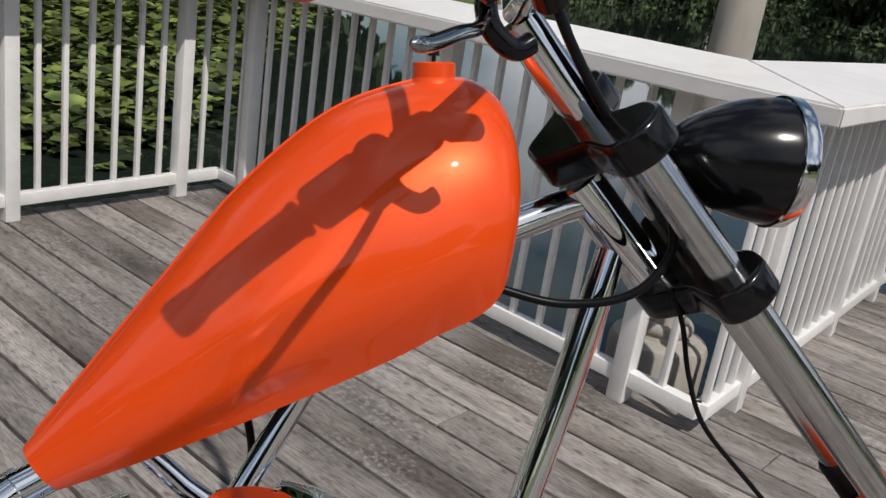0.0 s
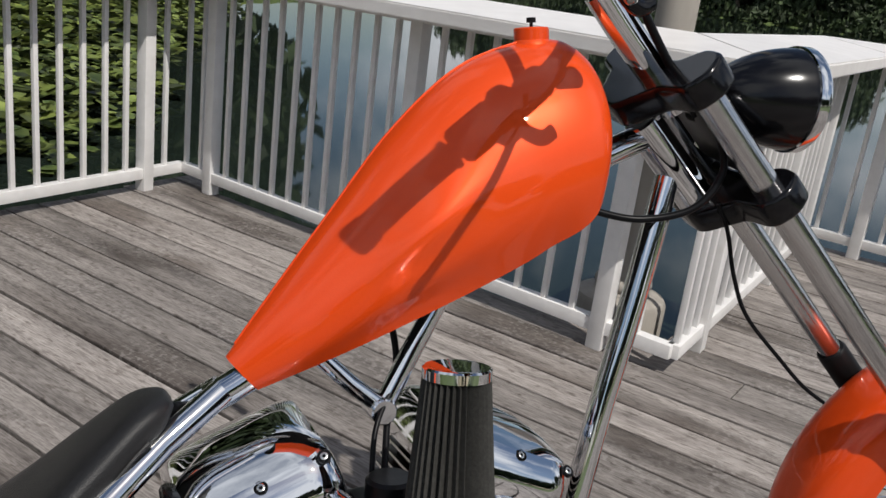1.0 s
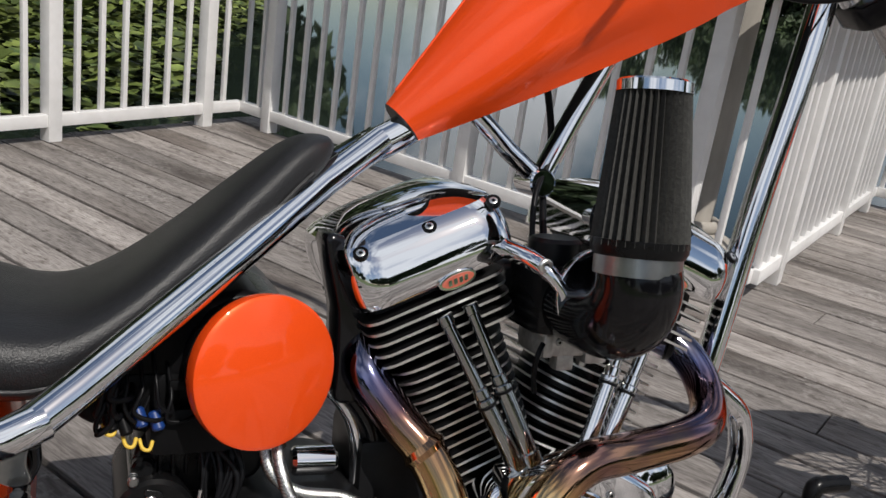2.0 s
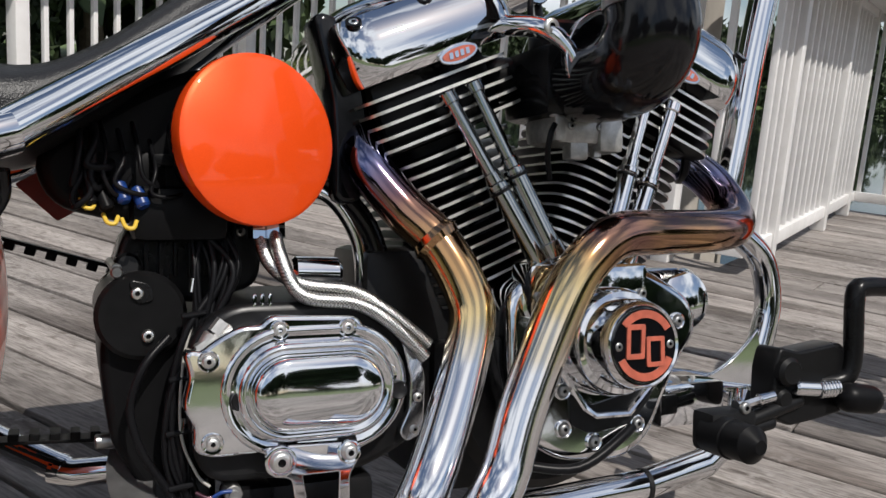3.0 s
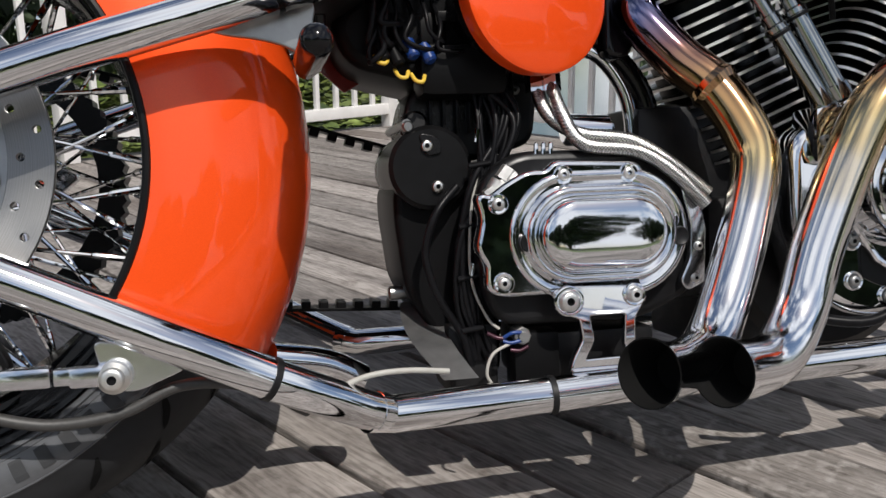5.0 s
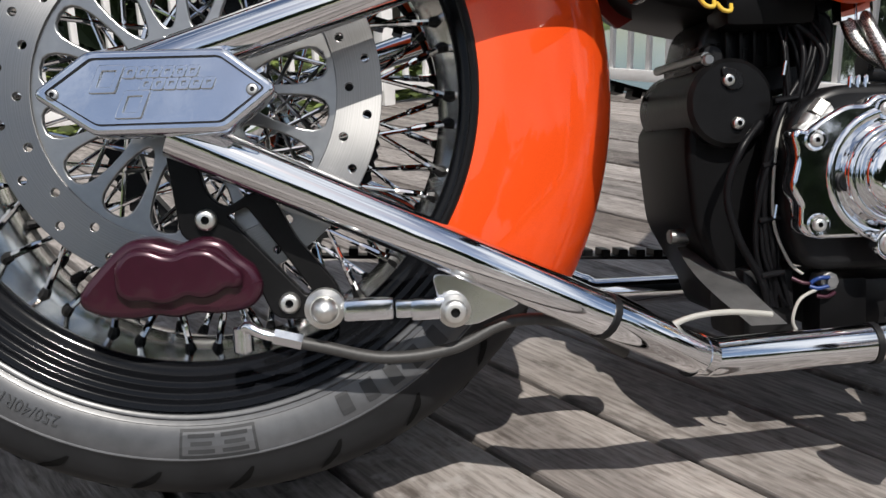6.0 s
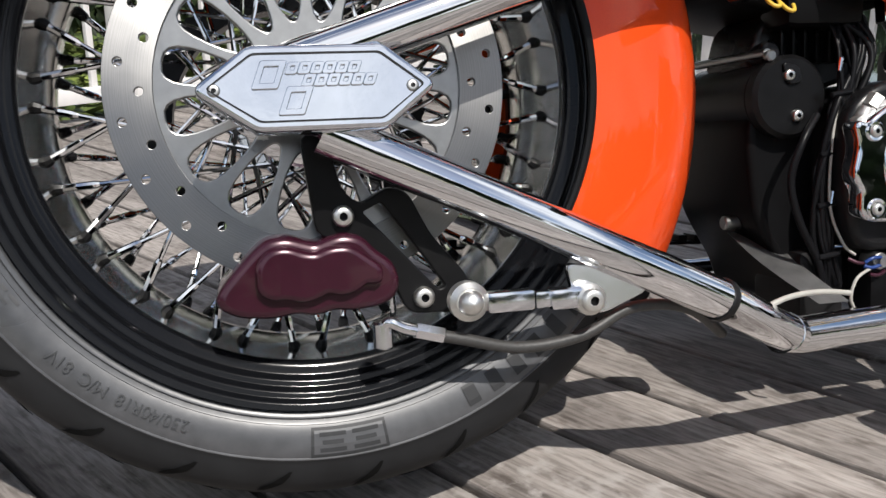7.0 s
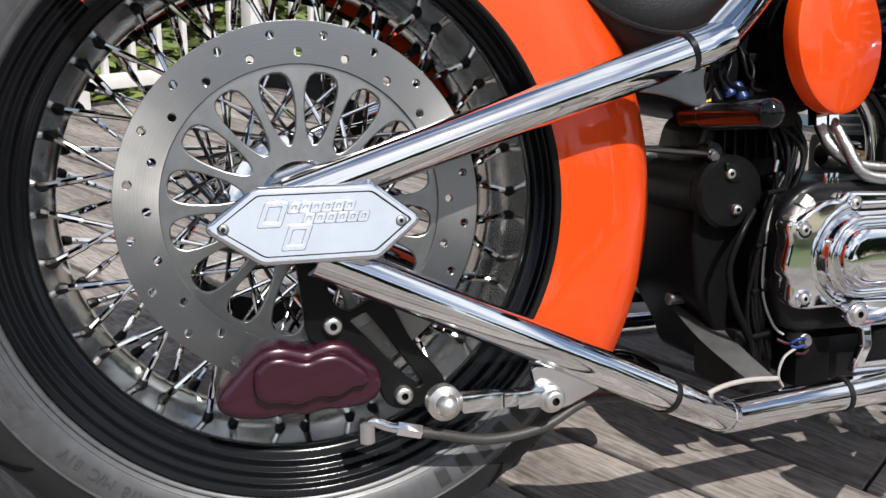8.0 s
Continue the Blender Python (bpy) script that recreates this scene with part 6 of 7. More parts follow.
def forward_controls():
    bm = plate([rounded([(1.090, 0.204), (1.092, 0.246), (1.098, 0.266), (1.125, 0.260), (1.184, 0.267), (1.196, 0.240), (1.188, 0.196), (1.150, 0.190), (1.112, 0.186), (1.096, 0.194)], 0.005, 3)], 0.036, 0.003, -0.168)
    cyl(bm, (1.105, -0.180, 0.243), (1.105, -0.196, 0.243), 0.016, sides=24, bevel=0.004)
    cyl(bm, (1.098, -0.165, 0.214), (1.098, -0.194, 0.214), 0.011, sides=24, bevel=0.003)
    capsule(bm, (1.006, -0.188, 0.184), (1.128, -0.186, 0.212), 0.0080, 16)
    capsule(bm, (1.006, -0.188, 0.180), (1.090, -0.186, 0.190), 0.0070, 16)
    fc = part("forward_control", bm, SATIN, bike, "black forward foot control with brake pedal")
    bm = bmesh.new()
    cyl(bm, (1.004, -0.185, 0.187), (1.004, -0.258, 0.188), 0.0190, sides=28, bevel=0.012)
    cyl(bm, (1.004, -0.185, 0.187), (1.004, -0.222, 0.187), 0.0205, sides=28, bevel=0.003)
    pg = part("footpeg", bm, PLASTIC, fc, "black rubber footpeg with a domed end")
    bm = bmesh.new()
    box(bm, (1.018, -0.190, 0.190), (0.058, 0.034, 0.042), 0.007)
    part("peg_clevis", bm, SATIN, pg)
    bm = bmesh.new()
    sweep(bm, spline([(1.150, -0.175, 0.225), (1.186, -0.184, 0.228), (1.199, -0.188, 0.250), (1.201, -0.188, 0.322), (1.215, -0.188, 0.331), (1.250, -0.188, 0.330)], 4), 0.011, 12)
    part("brake_pedal", bm, SATIN, fc)
    bm = bmesh.new()
    cyl(bm, (1.110, -0.192, 0.226), (1.142, -0.194, 0.223), 0.0085, sides=20, bevel=0.002)
    cyl(bm, (1.140, -0.194, 0.2225), (1.176, -0.196, 0.219), 0.0055, sides=14)
    sp = part("return_spring", bm, CHROME, fc, "chrome pedal return spring")
    for k in range(6):
        bm = bmesh.new()
        lathe(bm, [(0.0016 * math.cos(q), 0.0082 + 0.0016 * math.sin(q)) for q in (2 * math.pi * j / 8 for j in range(8))], "x", 18, closed=True, centre=(1.145 + 0.0046 * k, -0.194, 0.2222))
        part("coil", bm, CHROME, sp)
    bm = bmesh.new()
    capsule(bm, (1.166, -0.198, 0.214), (1.222, -0.206, 0.206), 0.0165, 24)
    part("pedal_boot", bm, PLASTIC, fc, "rounded black rubber boot")
    bm = bmesh.new()
    cyl(bm, (1.028, -0.196, 0.213), (1.036, -0.196, 0.214), 0.010, sides=20, bevel=0.003)
    cyl(bm, (1.036, -0.196, 0.214), (1.058, -0.196, 0.218), 0.0042, sides=6)
    cyl(bm, (1.058, -0.196, 0.218), (1.078, -0.196, 0.221), 0.0060, sides=16, bevel=0.001)
    part("pushrod_joint", bm, CHROME, fc, "chrome linkage joint")
    bolt("bolt", (1.031, -0.205, 0.2135), 0.0065, 0.005, fc, STEEL)
    bm = bmesh.new()
    box(bm, (1.036, -0.085, 0.200), (0.088, 0.07, 0.048), 0.006)
    mt = part("front_mount", bm, CHROME, bike, "chrome front engine mount")
    arc = [(1.080 + 0.104 * s, 0.212 + 0.055 * s ** 2.2) for s in (k / 8 for k in range(9))]
    bm = plate([arc + [(1.190, 0.235), (1.186, 0.200), (1.09, 0.200)]], 0.006, 0.0015, -0.055)
    part("corner_gusset", bm, CHROME, bike, "curved chrome gusset at the frame's front corner")


forward_controls()

# ---- fork, steered a little to the right ----
RAKE, STEER = radians(45), radians(-15)
NECK = Vector((1.294, 0, 1.008))
# fork space: x forward of the axis, y left, z up along the axis
FORK_SPACE = Matrix.Translation(NECK) @ Matrix.Rotation(-RAKE, 4, "Y") @ Matrix.Rotation(STEER, 4, "Z")
OFF, HALF_W = 0.056, 0.100


def fork():
    m = FORK_SPACE
    for sgn in (-1, 1):
        bm = bmesh.new()
        y = sgn * HALF_W
        sweep(bm, [(OFF, y, 0.109), (OFF, y, 0.106), (OFF, y, -0.62)], 0, 24, radii=[0.015, 0.0195, 0.0195])
        leg = part("fork_leg", bm, FORK, bike, "long chrome fork leg", m=m)
        bm = bmesh.new()
        sweep(bm, [(OFF, y, -0.56), (OFF, y, -0.565), (OFF, y, -0.90), (OFF, y, -0.93)], 0, 24, radii=[0.023, 0.026, 0.026, 0.02])
        part("fork_slider", bm, SATIN if sgn > 0 else FORK, leg)
    for z, nm in ((0.092, "upper"), (-0.110, "lower")):
        o = [(-0.030, -0.028), (-0.030, 0.028), (0.020, 0.075), (0.030, 0.128), (0.060, 0.136), (0.088, 0.120), (0.088, 0.085), (0.060, 0.055), (0.052, 0.0), (0.060, -0.055), (0.088, -0.085), (0.088, -0.120), (0.060, -0.136), (0.030, -0.128), (0.020, -0.075)]
        bm = plate([rounded(o, 0.012, 4)], 0.040, 0.006, 0)
        bm.transform(Matrix.Translation((0, 0, z)) @ SIDE.inverted())
        part("triple_clamp", bm, BLACK, bike, "gloss black fork clamp", m=m)
    # handlebar risers and swept-back bar
    inv = FORK_SPACE.inverted()
    P = lambda x, y, z: tuple(inv @ Vector((x, y, z)))
    grip_end, grip_in = Vector((0.879, -0.345, 1.177)), Vector((0.966, -0.288, 1.200))
    stem = [P(1.284, -0.028, 1.062), P(1.250, -0.030, 1.097), P(1.195, -0.030, 1.149), P(1.146, -0.031, 1.200)]
    tube("bar_riser", stem, 0.0225, CHROME, bike, "thick chrome pull-back bar riser", m=m)
    near = [P(1.140, -0.032, 1.206), P(1.134, -0.070, 1.214), P(1.118, -0.125, 1.218), P(1.080, -0.190, 1.216), P(1.02, -0.254, 1.209), P(*grip_in), P(*grip_end)]
    tube("handlebar", near, 0.0125, CHROME, bike, "chrome drag-style handlebar", m=m)
    axis_y = (inv @ Vector((1.146, -0.031, 1.200))).y
    tube("handlebar", [(q[0], 2 * axis_y - q[1], q[2]) for q in near], 0.0125, CHROME, bike, "chrome drag-style handlebar", m=m)
    d = (grip_in - grip_end).normalized()
    bm = bmesh.new()
    cyl(bm, P(*(grip_end + d * 0.006)), P(*(grip_end + d * 0.110)), 0.0185, sides=28, bevel=0.002)
    gp = part("grip", bm, SATIN, bike, "black textured throttle grip", m=m)
    bm = bmesh.new()
    cyl(bm, P(*(grip_end - d * 0.008)), P(*(grip_end + d * 0.010)), 0.0225, sides=32, bevel=0.004)
    part("grip_end", bm, STEEL, gp, "dull smoked metal end cap")
    for s in (0.008, 0.106):
        bm = bmesh.new()
        cyl(bm, P(*(grip_end + d * s)), P(*(grip_end + d * (s + 0.006))), 0.0215, sides=32, bevel=0.001)
        part("grip_band", bm, CHROME, gp)
    bm = bmesh.new()
    for k in range(26):
        cyl(bm, P(*(grip_end + d * (0.020 + 0.0032 * k))), P(*(grip_end + d * (0.0216 + 0.0032 * k))), 0.0189, sides=28)
    part("grip_rib", bm, SATIN, gp)
    # switch gear, brake master cylinder and lever
    bm = bmesh.new()
    q = grip_end + d * 0.155
    cyl(bm, P(*(grip_end + d * 0.118)), P(*(grip_end + d * 0.175)), 0.026, sides=28, bevel=0.005)
    box(bm, P(*(q + Vector((0.022, -0.002, -0.010)))), (0.032, 0.030, 0.036), 0.009)
    box(bm, P(*(q + Vector((0.026, 0.010, 0.024)))), (0.030, 0.034, 0.040), 0.008)
    cyl(bm, P(*(q + Vector((0.020, 0.0, 0.004)))), P(*(q + Vector((0.066, 0.035, 0.018)))), 0.018, sides=24, bevel=0.004)
    sg = part("switch_housing", bm, BLACK, bike, "black switch housing and brake reservoir", m=m)
    tube("brake_lever", [P(1.045, -0.225, 1.190), P(1.03, -0.255, 1.170), P(1.01, -0.30, 1.158), P(0.985, -0.34, 1.150), P(0.955, -0.38, 1.138), P(0.940, -0.395, 1.136)], 0, DIM_CHROME, bike, "chrome curved brake lever", m=m, radii=[0.0052] * 36 + [0.0048, 0.0042, 0.0034, 0.0022, 0.0006])
    tube("lever_perch", [P(1.043, -0.227, 1.205), P(1.037, -0.235, 1.188), P(1.043, -0.237, 1.167), P(1.063, -0.237, 1.153), P(1.078, -0.235, 1.160)], 0.0090, BLACK, bike, "black lever perch", m=m)
    bm = bmesh.new()
    box(bm, P(1.072, -0.225, 1.236), (0.034, 0.040, 0.034), 0.008)
    cyl(bm, P(1.092, -0.205, 1.222), P(1.116, -0.180, 1.200), 0.0165, sides=20, bevel=0.004)
    part("brake_reservoir", bm, BLACK, sg, "black brake reservoir")
    tube("bar_cable", [P(1.085, -0.190, 1.225), P(1.13, -0.11, 1.236), P(1.168, -0.065, 1.217), P(1.190, -0.060, 1.185), P(1.222, -0.060, 1.140), P(1.250, -0.060, 1.105), P(1.285, -0.060, 1.06)], 0.0058, CABLE, bike, "black control cable", m=m)
    tube("bar_cable", [P(1.085, -0.186, 1.232), P(1.14, -0.10, 1.242), P(1.176, -0.058, 1.218), P(1.200, -0.054, 1.178), P(1.232, -0.054, 1.132), P(1.262, -0.054, 1.095), P(1.295, -0.054, 1.05)], 0.0035, CABLE, bike, "black control cable", m=m)
    tube("neck_cable", [P(1.145, -0.03, 0.925), P(1.22, -0.05, 0.912), P(1.29, -0.075, 0.93), P(1.325, -0.085, 0.98), P(1.315, -0.08, 1.03)], 0.005, CABLE, bike, "black cable looping round the neck", m=m)
    tube("front_brake_hose", [P(1.345, -0.060, 0.935), P(1.370, -0.056, 0.895), P(1.388, -0.056, 0.835), P(1.416, -0.060, 0.775), P(1.484, -0.064, 0.708), P(1.530, -0.070, 0.665), P(1.565, -0.080, 0.640)], 0.0030, CABLE, bike, "black front brake hose", m=m)
    tube("mirror_stem", [P(1.052, -0.228, 1.205), P(1.054, -0.226, 1.25), P(1.060, -0.222, 1.33)], 0.0085, BLACK, bike, "black mirror stem on the switch housing", m=m)
    bm = bmesh.new()
    cyl(bm, P(1.052, -0.228, 1.225), P(1.053, -0.227, 1.238), 0.0125, sides=20, bevel=0.002)
    part("stem_nut", bm, SATIN, bike, m=m)
    # headlight
    c = inv @ Vector((1.418, -0.040, 1.083))
    ang = Matrix.Rotation(RAKE, 4, "Y")
    bm = bmesh.new()
    prof = [(-0.085, 0.003), (-0.083, 0.014), (-0.070, 0.030), (-0.048, 0.046), (-0.018, 0.060), (0.012, 0.068), (0.036, 0.0712), (0.045, 0.0715)]
    prof = [(p.x, p.y) for p in spline([(u, r, 0) for u, r in prof], 4)]
    lathe(bm, prof, "x", 48)
    hm = m @ Matrix.Translation(c) @ ang
    hl = part("headlight", bm, BLACK, bike, "gloss black bullet headlight with chrome rim", m=hm)
    bm = bmesh.new()
    lathe(bm, [(0.042, 0.0715), (0.043, 0.0745), (0.057, 0.0745), (0.062, 0.0710), (0.060, 0.066)], "x", 48)
    part("headlight_rim", bm, CHROME, hl, "chrome headlight rim")
    bm = bmesh.new()
    lathe(bm, [(0.058, 0.067), (0.066, 0.042), (0.069, 0.0001)], "x", 48)
    part("lens", bm, GLASS, hl)
    bm = bmesh.new()
    lathe(bm, [(0.055, 0.066), (0.020, 0.045), (0.005, 0.0001)], "x", 40)
    part("reflector", bm, CHROME, hl)
    bm = bmesh.new()
    cyl(bm, (OFF, 0, 0.02), tuple(c - Vector((0.02, 0, 0.06))), 0.014, bevel=0.002)
    box(bm, (OFF + 0.01, 0, -0.02), (0.03, 0.12, 0.12), 0.006)
    part("headlight_bracket", bm, SATIN, bike, m=m)


fork()


def front_wheel():
    c = FORK_SPACE @ Vector((OFF, 0, -0.955))
    down = FORK_SPACE @ Matrix.Translation((OFF, 0, -0.955)) @ Matrix.Rotation(RAKE, 4, "Y")
    bm = bmesh.new()
    lathe(bm, [(-0.035, 0.268), (-0.03, 0.262), (-0.01, 0.258), (0.01, 0.258), (0.03, 0.262), (0.035, 0.268), (0.030, 0.276), (-0.030, 0.276)], "y", 72, closed=True)
    w = part("front_wheel", bm, CHROME, bike, "tall wire-spoked front wheel", m=down)
    bm = bmesh.new()
    lathe(bm, [(-0.030, 0.272), (-0.042, 0.285), (-0.046, 0.305), (-0.040, 0.328), (-0.02, 0.342), (0, 0.346), (0.02, 0.342), (0.040, 0.328), (0.046, 0.305), (0.042, 0.285), (0.030, 0.272)], "y", 72)
    part("tyre", bm, RUBBER, w, "narrow black front tyre")
    bm = bmesh.new()
    lathe(bm, [(-0.05, 0.001), (-0.05, 0.03), (-0.03, 0.03), (-0.02, 0.02), (0.02, 0.02), (0.03, 0.03), (0.05, 0.03), (0.05, 0.001)], "y", 32)
    part("hub", bm, CHROME, w)
    ms = []
    for sgn in (-1, 1):
        for lean in (1.2, -1.2):
            b = bmesh.new()
            sweep(b, [(0.028 * math.cos(lean), sgn * 0.04, 0.028 * math.sin(lean)), (0.262, sgn * 0.004, 0)], 0.0022, 6)
            ms.append(mesh_from(b, "spoke", CHROME))
    for k in range(60):
        part("spoke", ms[k % 4], None, w, m=Matrix.Rotation(2 * math.pi * k / 60, 4, "Y"))
    # orange front fender
    half = [(0.0, 0.375), (-0.03, 0.372), (-0.055, 0.358), (-0.068, 0.335), (-0.072, 0.300), (-0.072, 0.275)]
    outer = [(p.x, p.y) for p in spline([(u, r, 0) for u, r in half], 4)]
    prof = [(-u, r) for u, r in outer[::-1]] + outer[1:]
    bm = bmesh.new()
    rows = []
    for k in range(49):
        a = radians(60 + 150 * k / 48)
        rows.append([bm.verts.new((r * math.cos(a), u, r * math.sin(a))) for u, r in prof])
    for a, b in zip(rows, rows[1:]):
        for i in range(len(prof) - 1):
            bm.faces.new((a[i], a[i + 1], b[i + 1], b[i]))
    f = part("front_fender", bm, ORANGE, bike, "glossy orange front fender", m=down)
    so = f.modifiers.new("thickness", "SOLIDIFY")
    so.thickness, so.offset = 0.003, -1


front_wheel()


# ---- things round the deck ----
def pile():
    bm = bmesh.new()
    z = [-1.6, -0.02, 0.0, 0.03, 0.05, 0.9, 2.0, 3.4]
    r = [0.085, 0.085, 0.082, 0.082, 0.078, 0.078, 0.076, 0.074]
    sweep(bm, [(2.66, 2.02, q) for q in z], 0, 24, radii=r)
    lathe(bm, [(-0.30, 0.0), (-0.30, 0.19), (-0.035, 0.19), (-0.015, 0.18), (0.0, 0.15), (0.005, 0.085)], "z", 36, centre=(2.66, 2.02, 0))
    p = new("lamp_post", mesh_from(bm, "lamp_post", PILE))
    tagged(p, "pale weathered round post behind the railing corner", "post")
    bm = bmesh.new()
    for k in range(3):
        lathe(bm, [(0.055 * math.cos(a) * 0.5 + 0.045 * k - 0.10, 0.098 + 0.022 * math.sin(a)) for a in (2 * math.pi * j / 12 for j in range(12))], "z", 32, closed=True, centre=(2.66, 2.02, 0.05))
    part("rope_coil", bm, PILE, p, "thick pale coil round the post's foot")


pile()


def leaf_bed():
    """Broad water leaves standing in the shallow pond behind the railing."""
    rng = random.Random(11)
    verts, faces = [], []
    out = Vector((-R1_DIR.y, R1_DIR.x, 0))
    made = 0
    while made < 9500:
        y = 1.0 + 29.0 * rng.random() ** 1.5
        x = rng.uniform(-7.5, 1.0 + 0.24 * y)
        p = Vector((x, y, 0))
        q = (p - C_BACK).dot(out)
        edge = 0.7 * noise.noise((x * 0.7, y * 0.5, 2)) + 0.25 * noise.noise((x * 2.5, y * 2.5, 6))
        if q < 3.0 + edge * 1.6 or x > 0.15 + 0.215 * (y - 4) + edge * (0.5 + 0.06 * y) or shore(x, y) > 0.3:
            if not (q > 0.5 and q > 1.6 and rng.random() < 0.012 and x < 1.0):
                continue
        made += 1
        stand = max(0.0, 0.5 + 0.8 * noise.noise((x * 0.5, y * 0.5, 4)))
        near = min(1.0, max(0.0, (q - 2.6) / 1.2))
        h = -0.765 + 0.45 * near * stand * rng.random() ** 1.2
        h = max(h, ground_height(x, y) + 0.05)
        size = rng.uniform(0.065, 0.125) * (1 + 0.02 * y)
        yaw, tip = rng.uniform(0, 6.28), rng.uniform(-0.1, 0.5) * near
        m = Matrix.Translation((x, y, h)) @ Euler((tip, rng.uniform(-0.4, 0.4) * near, yaw)).to_matrix().to_4x4()
        base = len(verts)
        ring = [(0, -0.45, 0.0), (0.5, -0.78, 0.05), (0.84, -0.1, 0.10), (0.55, 0.62, 0.06), (0, 0.95, -0.08), (-0.55, 0.62, 0.06), (-0.84, -0.1, 0.10), (-0.5, -0.78, 0.05)]
        for u in ring:
            verts.append(tuple(m @ (Vector(u) * size)))
        verts.append(tuple(m @ Vector((0, 0, -0.01))))
        for k in range(8):
            faces.append((base + 8, base + k, base + (k + 1) % 8))
    me = bpy.data.meshes.new("water_leaves")
    me.from_pydata(verts, [], faces)
    me.materials.append(LEAF)
    tagged(new("water_leaves", me), "dense bed of broad green leaves at the pond's edge", "plants", kind="stuff")


leaf_bed()


def trees():
    """Trees along the far bank and round the place."""
    rng = random.Random(21)
    def crown_mesh(n, spread, height, size):
        verts, faces = [], []
        lobes = [(rng.uniform(-0.6, 0.6) * spread, rng.uniform(-0.6, 0.6) * spread, height * rng.uniform(0.35, 0.85), spread * rng.uniform(0.35, 0.6)) for _ in range(9)]
        for _ in range(n):
            cx, cy, cz, r = rng.choice(lobes)
            v = Vector((rng.gauss(0, 1), rng.gauss(0, 1), rng.gauss(0, 0.8))).normalized() * r * rng.uniform(0.55, 1.05)
            p = Vector((cx, cy, cz)) + v
            e = Euler((rng.uniform(0, 3), rng.uniform(0, 3), rng.uniform(0, 6))).to_matrix()
            s = size * rng.uniform(0.6, 1.3)
            b = len(verts)
            for x, y, z in ((-1, 0, 0), (0, -0.55, 0.12), (1, 0, 0), (0, 0.55, 0.12)):
                verts.append(tuple(p + e @ (Vector((x, y, z)) * s)))
            faces.append((b, b + 1, b + 2, b + 3))
        me = bpy.data.meshes.new("crown")
        me.from_pydata(verts, [], faces)
        me.materials.append(CROWN)
        return me
    def tree(n, spread, height, size):
        t = tagged(new("tree"), "leafy green tree on the grassy bank", "tree", group="trees round the pond")
        bm = bmesh.new()
        sweep(bm, spline([(0, 0, -0.3), (0.1, 0.05, height * 0.3), (0, 0.1, height * 0.7)], 5), 0, 10, radii=[0.28 - 0.014 * k for k in range(11)])
        for a in (0.3, 2.2, 4.1):
            sweep(bm, [(0.05, 0.05, height * 0.25), (math.cos(a) * spread * 0.4, math.sin(a) * spread * 0.4, height * 0.55)], 0, 8, radii=[0.12, 0.05])
        part("trunk", bm, BARK, t)
        part("crown", crown_mesh(n, spread, height, size), None, t, m=None)
        return t
    kinds = [tree(2600, 3.2, 5.4, 0.30), tree(2400, 2.6, 4.6, 0.28), tree(2200, 2.8, 3.8, 0.26)]
    k = 0
    spots = []
    while len(spots) < 78:
        ahead = len(spots) < 56
        if ahead:
            x, y = rng.uniform(-34, 70), rng.uniform(-10, 78)
            bank = max(math.hypot(x - 12, y - 26) - 34, (y - 19.5 - 1.5 * (x + 1)) / 1.8, -8 - x, -4.6 - y) + 1.2 * noise.noise((x * 0.12, y * 0.12, 7))
            ok = 4.0 < bank < 15 and (y > 6 or x > 20) and not (0.13 if y > 20 else 0.02) < (x - 0.7) / (y + 0.7) < 0.62
        else:
            r, q = rng.uniform(25, 46), rng.uniform(math.radians(150), math.radians(345))
            x, y = 1 + r * math.cos(q), r * math.sin(q)
            ok = y < -21 or (x < -24 and y < 4)
        if ok and all(math.hypot(x - u, y - v) > (3.0 if ahead else 3.4) for u, v in spots):
            spots.append((x, y))
    spots = [(x, y) for x, y in spots if shore(x, y) > 2.0]
    while len(spots) < 82:
        x, y = rng.uniform(50, 118), rng.uniform(10, 124)
        if 3.0 < shore(x, y) < 12 and x > 0.45 * y and all(math.hypot(x - u, y - v) > 3.0 for u, v in spots):
            spots.append((x, y))
    own = []
    for x, y in spots:
        mt = Matrix.Translation((x, y, ground_height(x, y))) @ Matrix.Rotation(rng.uniform(0, 6.28), 4, "Z") @ Matrix.Diagonal((*[rng.uniform(0.85, 1.3) * (2.3 if y > 8 and x < 0.16 * y else 1.45 if y < -20 else 1.7 if x > 50 else 1.0)] * 3, 1))
        if k < 3:
            own.append(mt)
        else:
            copy_thing(kinds[k % 3], mt)
        k += 1
    for t, mt in zip(kinds, own):
        t.matrix_basis = mt
    # low shrubs along the far shore
    verts, faces = [], []
    made = 0
    while made < 30000:
        x, y = rng.uniform(-14, 118), rng.uniform(8, 124)
        q = shore(x, y)
        if not 0.5 < q < 6 or -0.02 < (x - 0.7) / (y + 0.7) < 0.42:
            continue
        made += 1
        top = 0.9 + 3.4 * max(0.0, noise.noise((x * 0.22, y * 0.22, 0)) + 0.35)
        p = Vector((x, y, ground_height(x, y) + top * min(1.0, q / 1.6) * rng.random()))
        e = Euler((rng.uniform(0, 3), rng.uniform(0, 3), rng.uniform(0, 6))).to_matrix()
        s = rng.uniform(0.12, 0.30) * max(1.0, math.hypot(x, y) / 55)
        b = len(verts)
        for u in ((-1, 0, 0), (0, -0.5, 0.1), (1, 0, 0), (0, 0.5, 0.1)):
            verts.append(tuple(p + e @ (Vector(u) * s)))
        faces.append((b, b + 1, b + 2, b + 3))
    me = bpy.data.meshes.new("far_shrubs")
    me.from_pydata(verts, [], faces)
    me.materials.append(CROWN)
    tagged(new("far_shrubs", me), "low dark green shrubs along the far shore", "shrubs", kind="stuff")


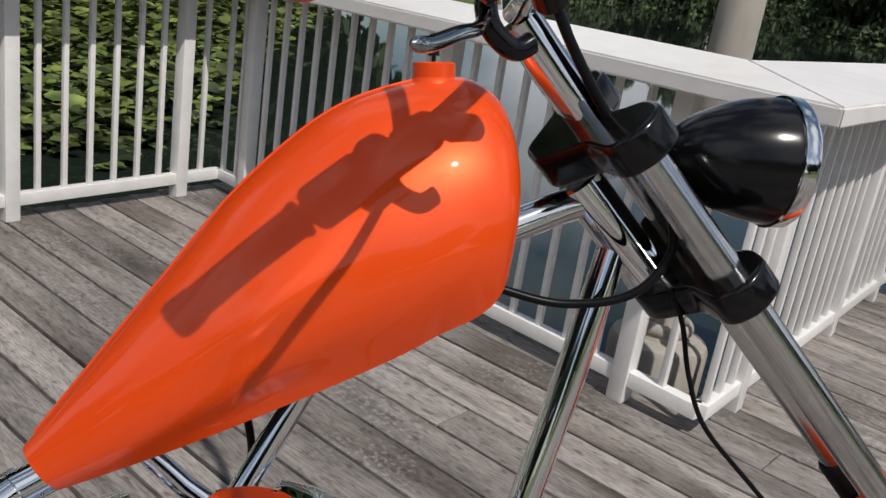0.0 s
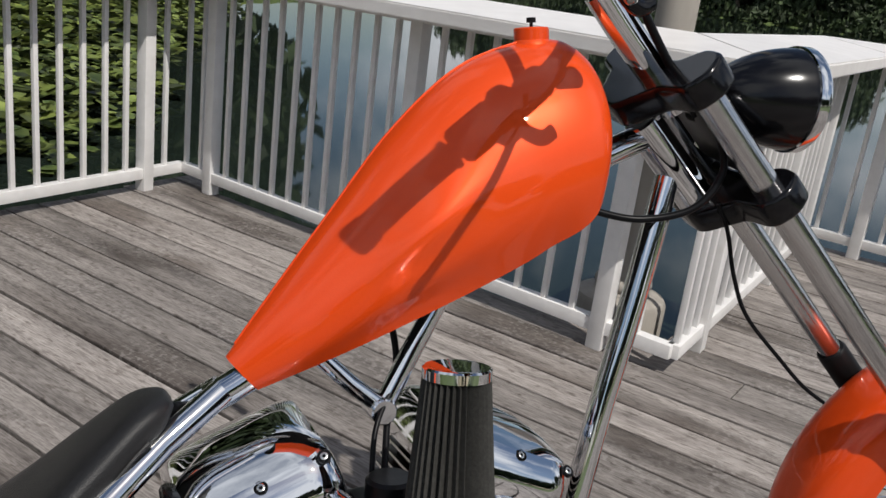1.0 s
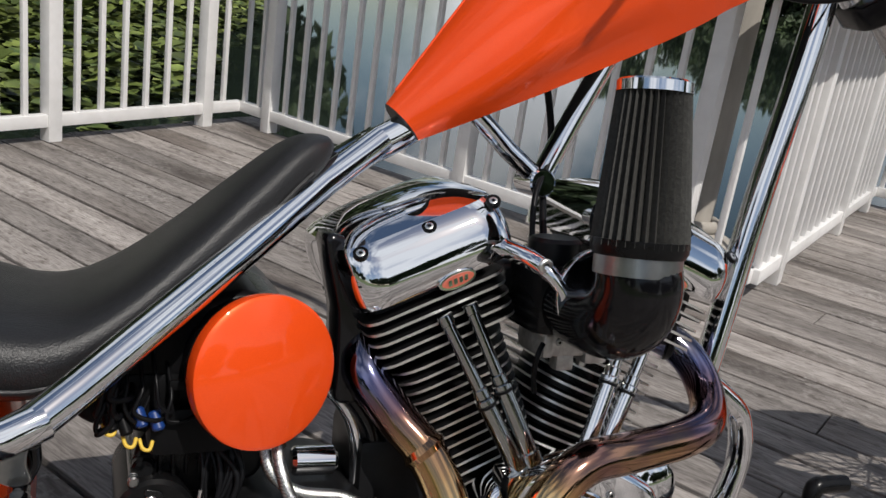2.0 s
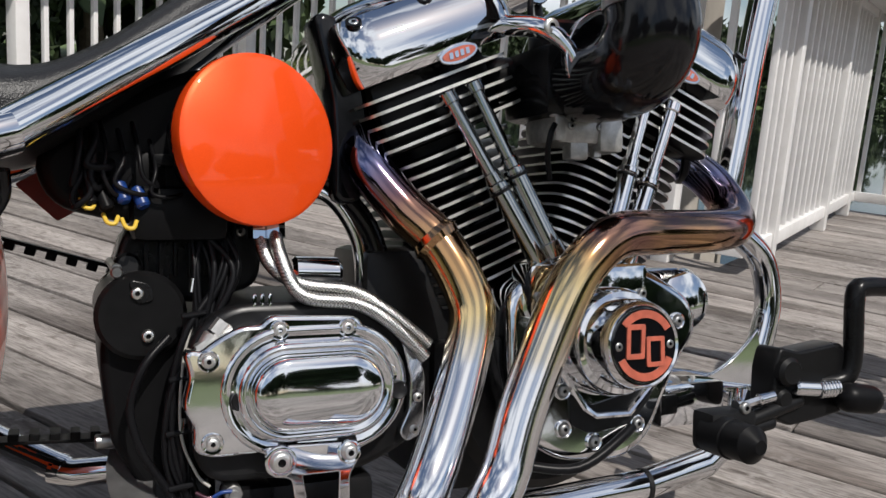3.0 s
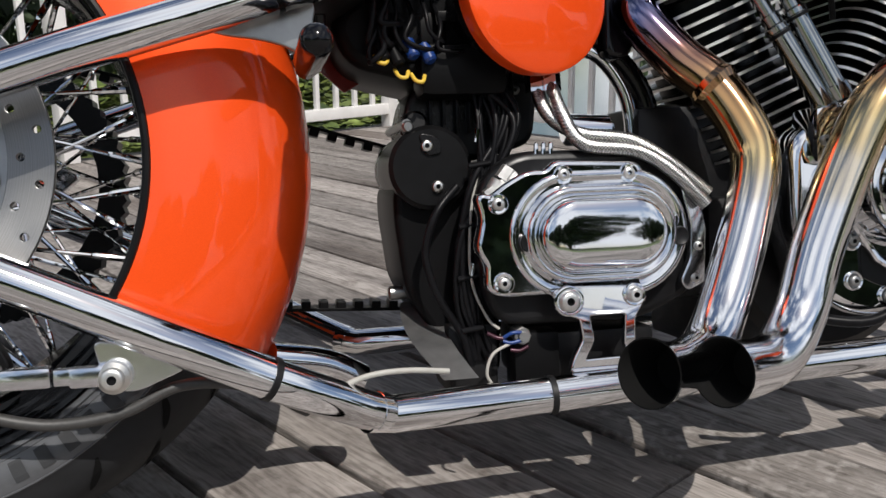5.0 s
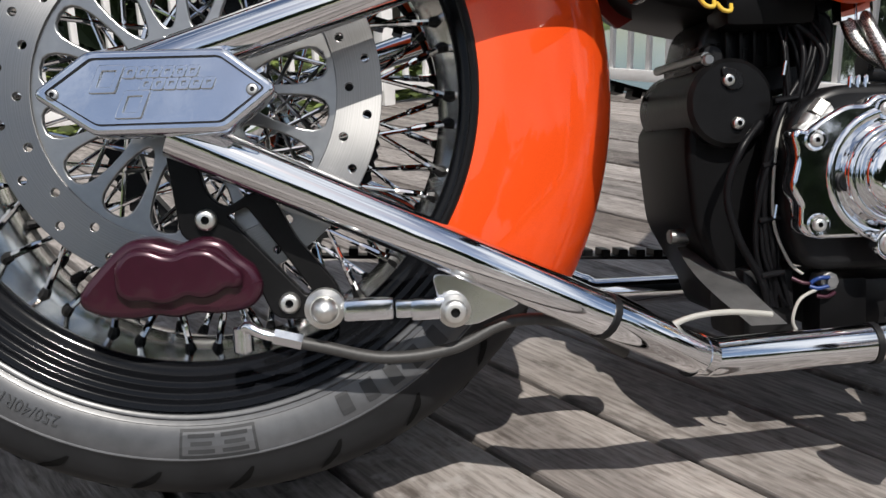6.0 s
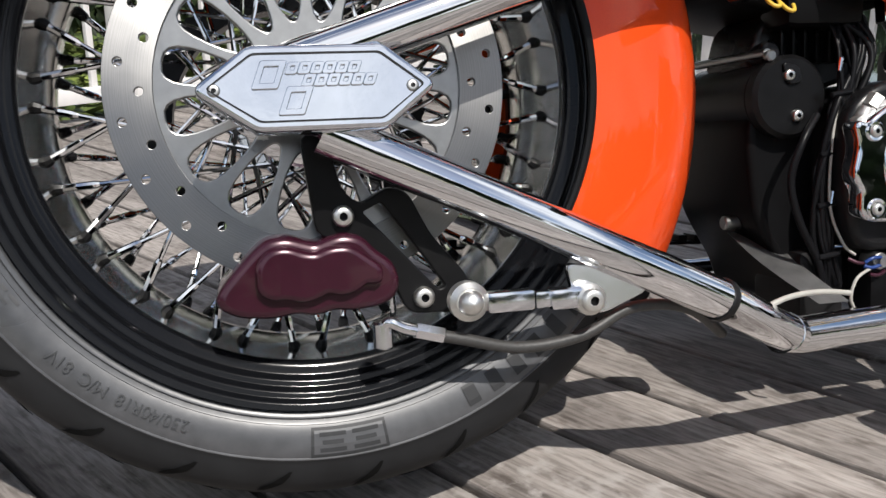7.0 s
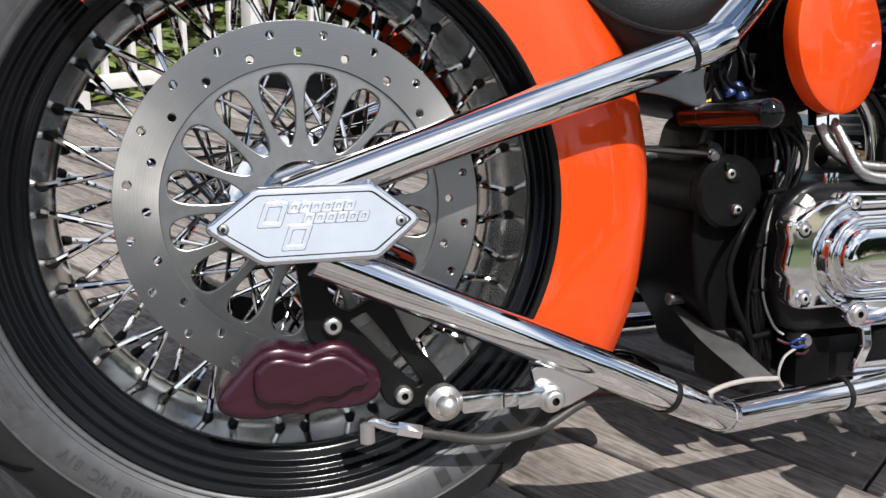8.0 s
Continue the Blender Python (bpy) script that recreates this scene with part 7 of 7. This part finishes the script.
trees()
build_deck()
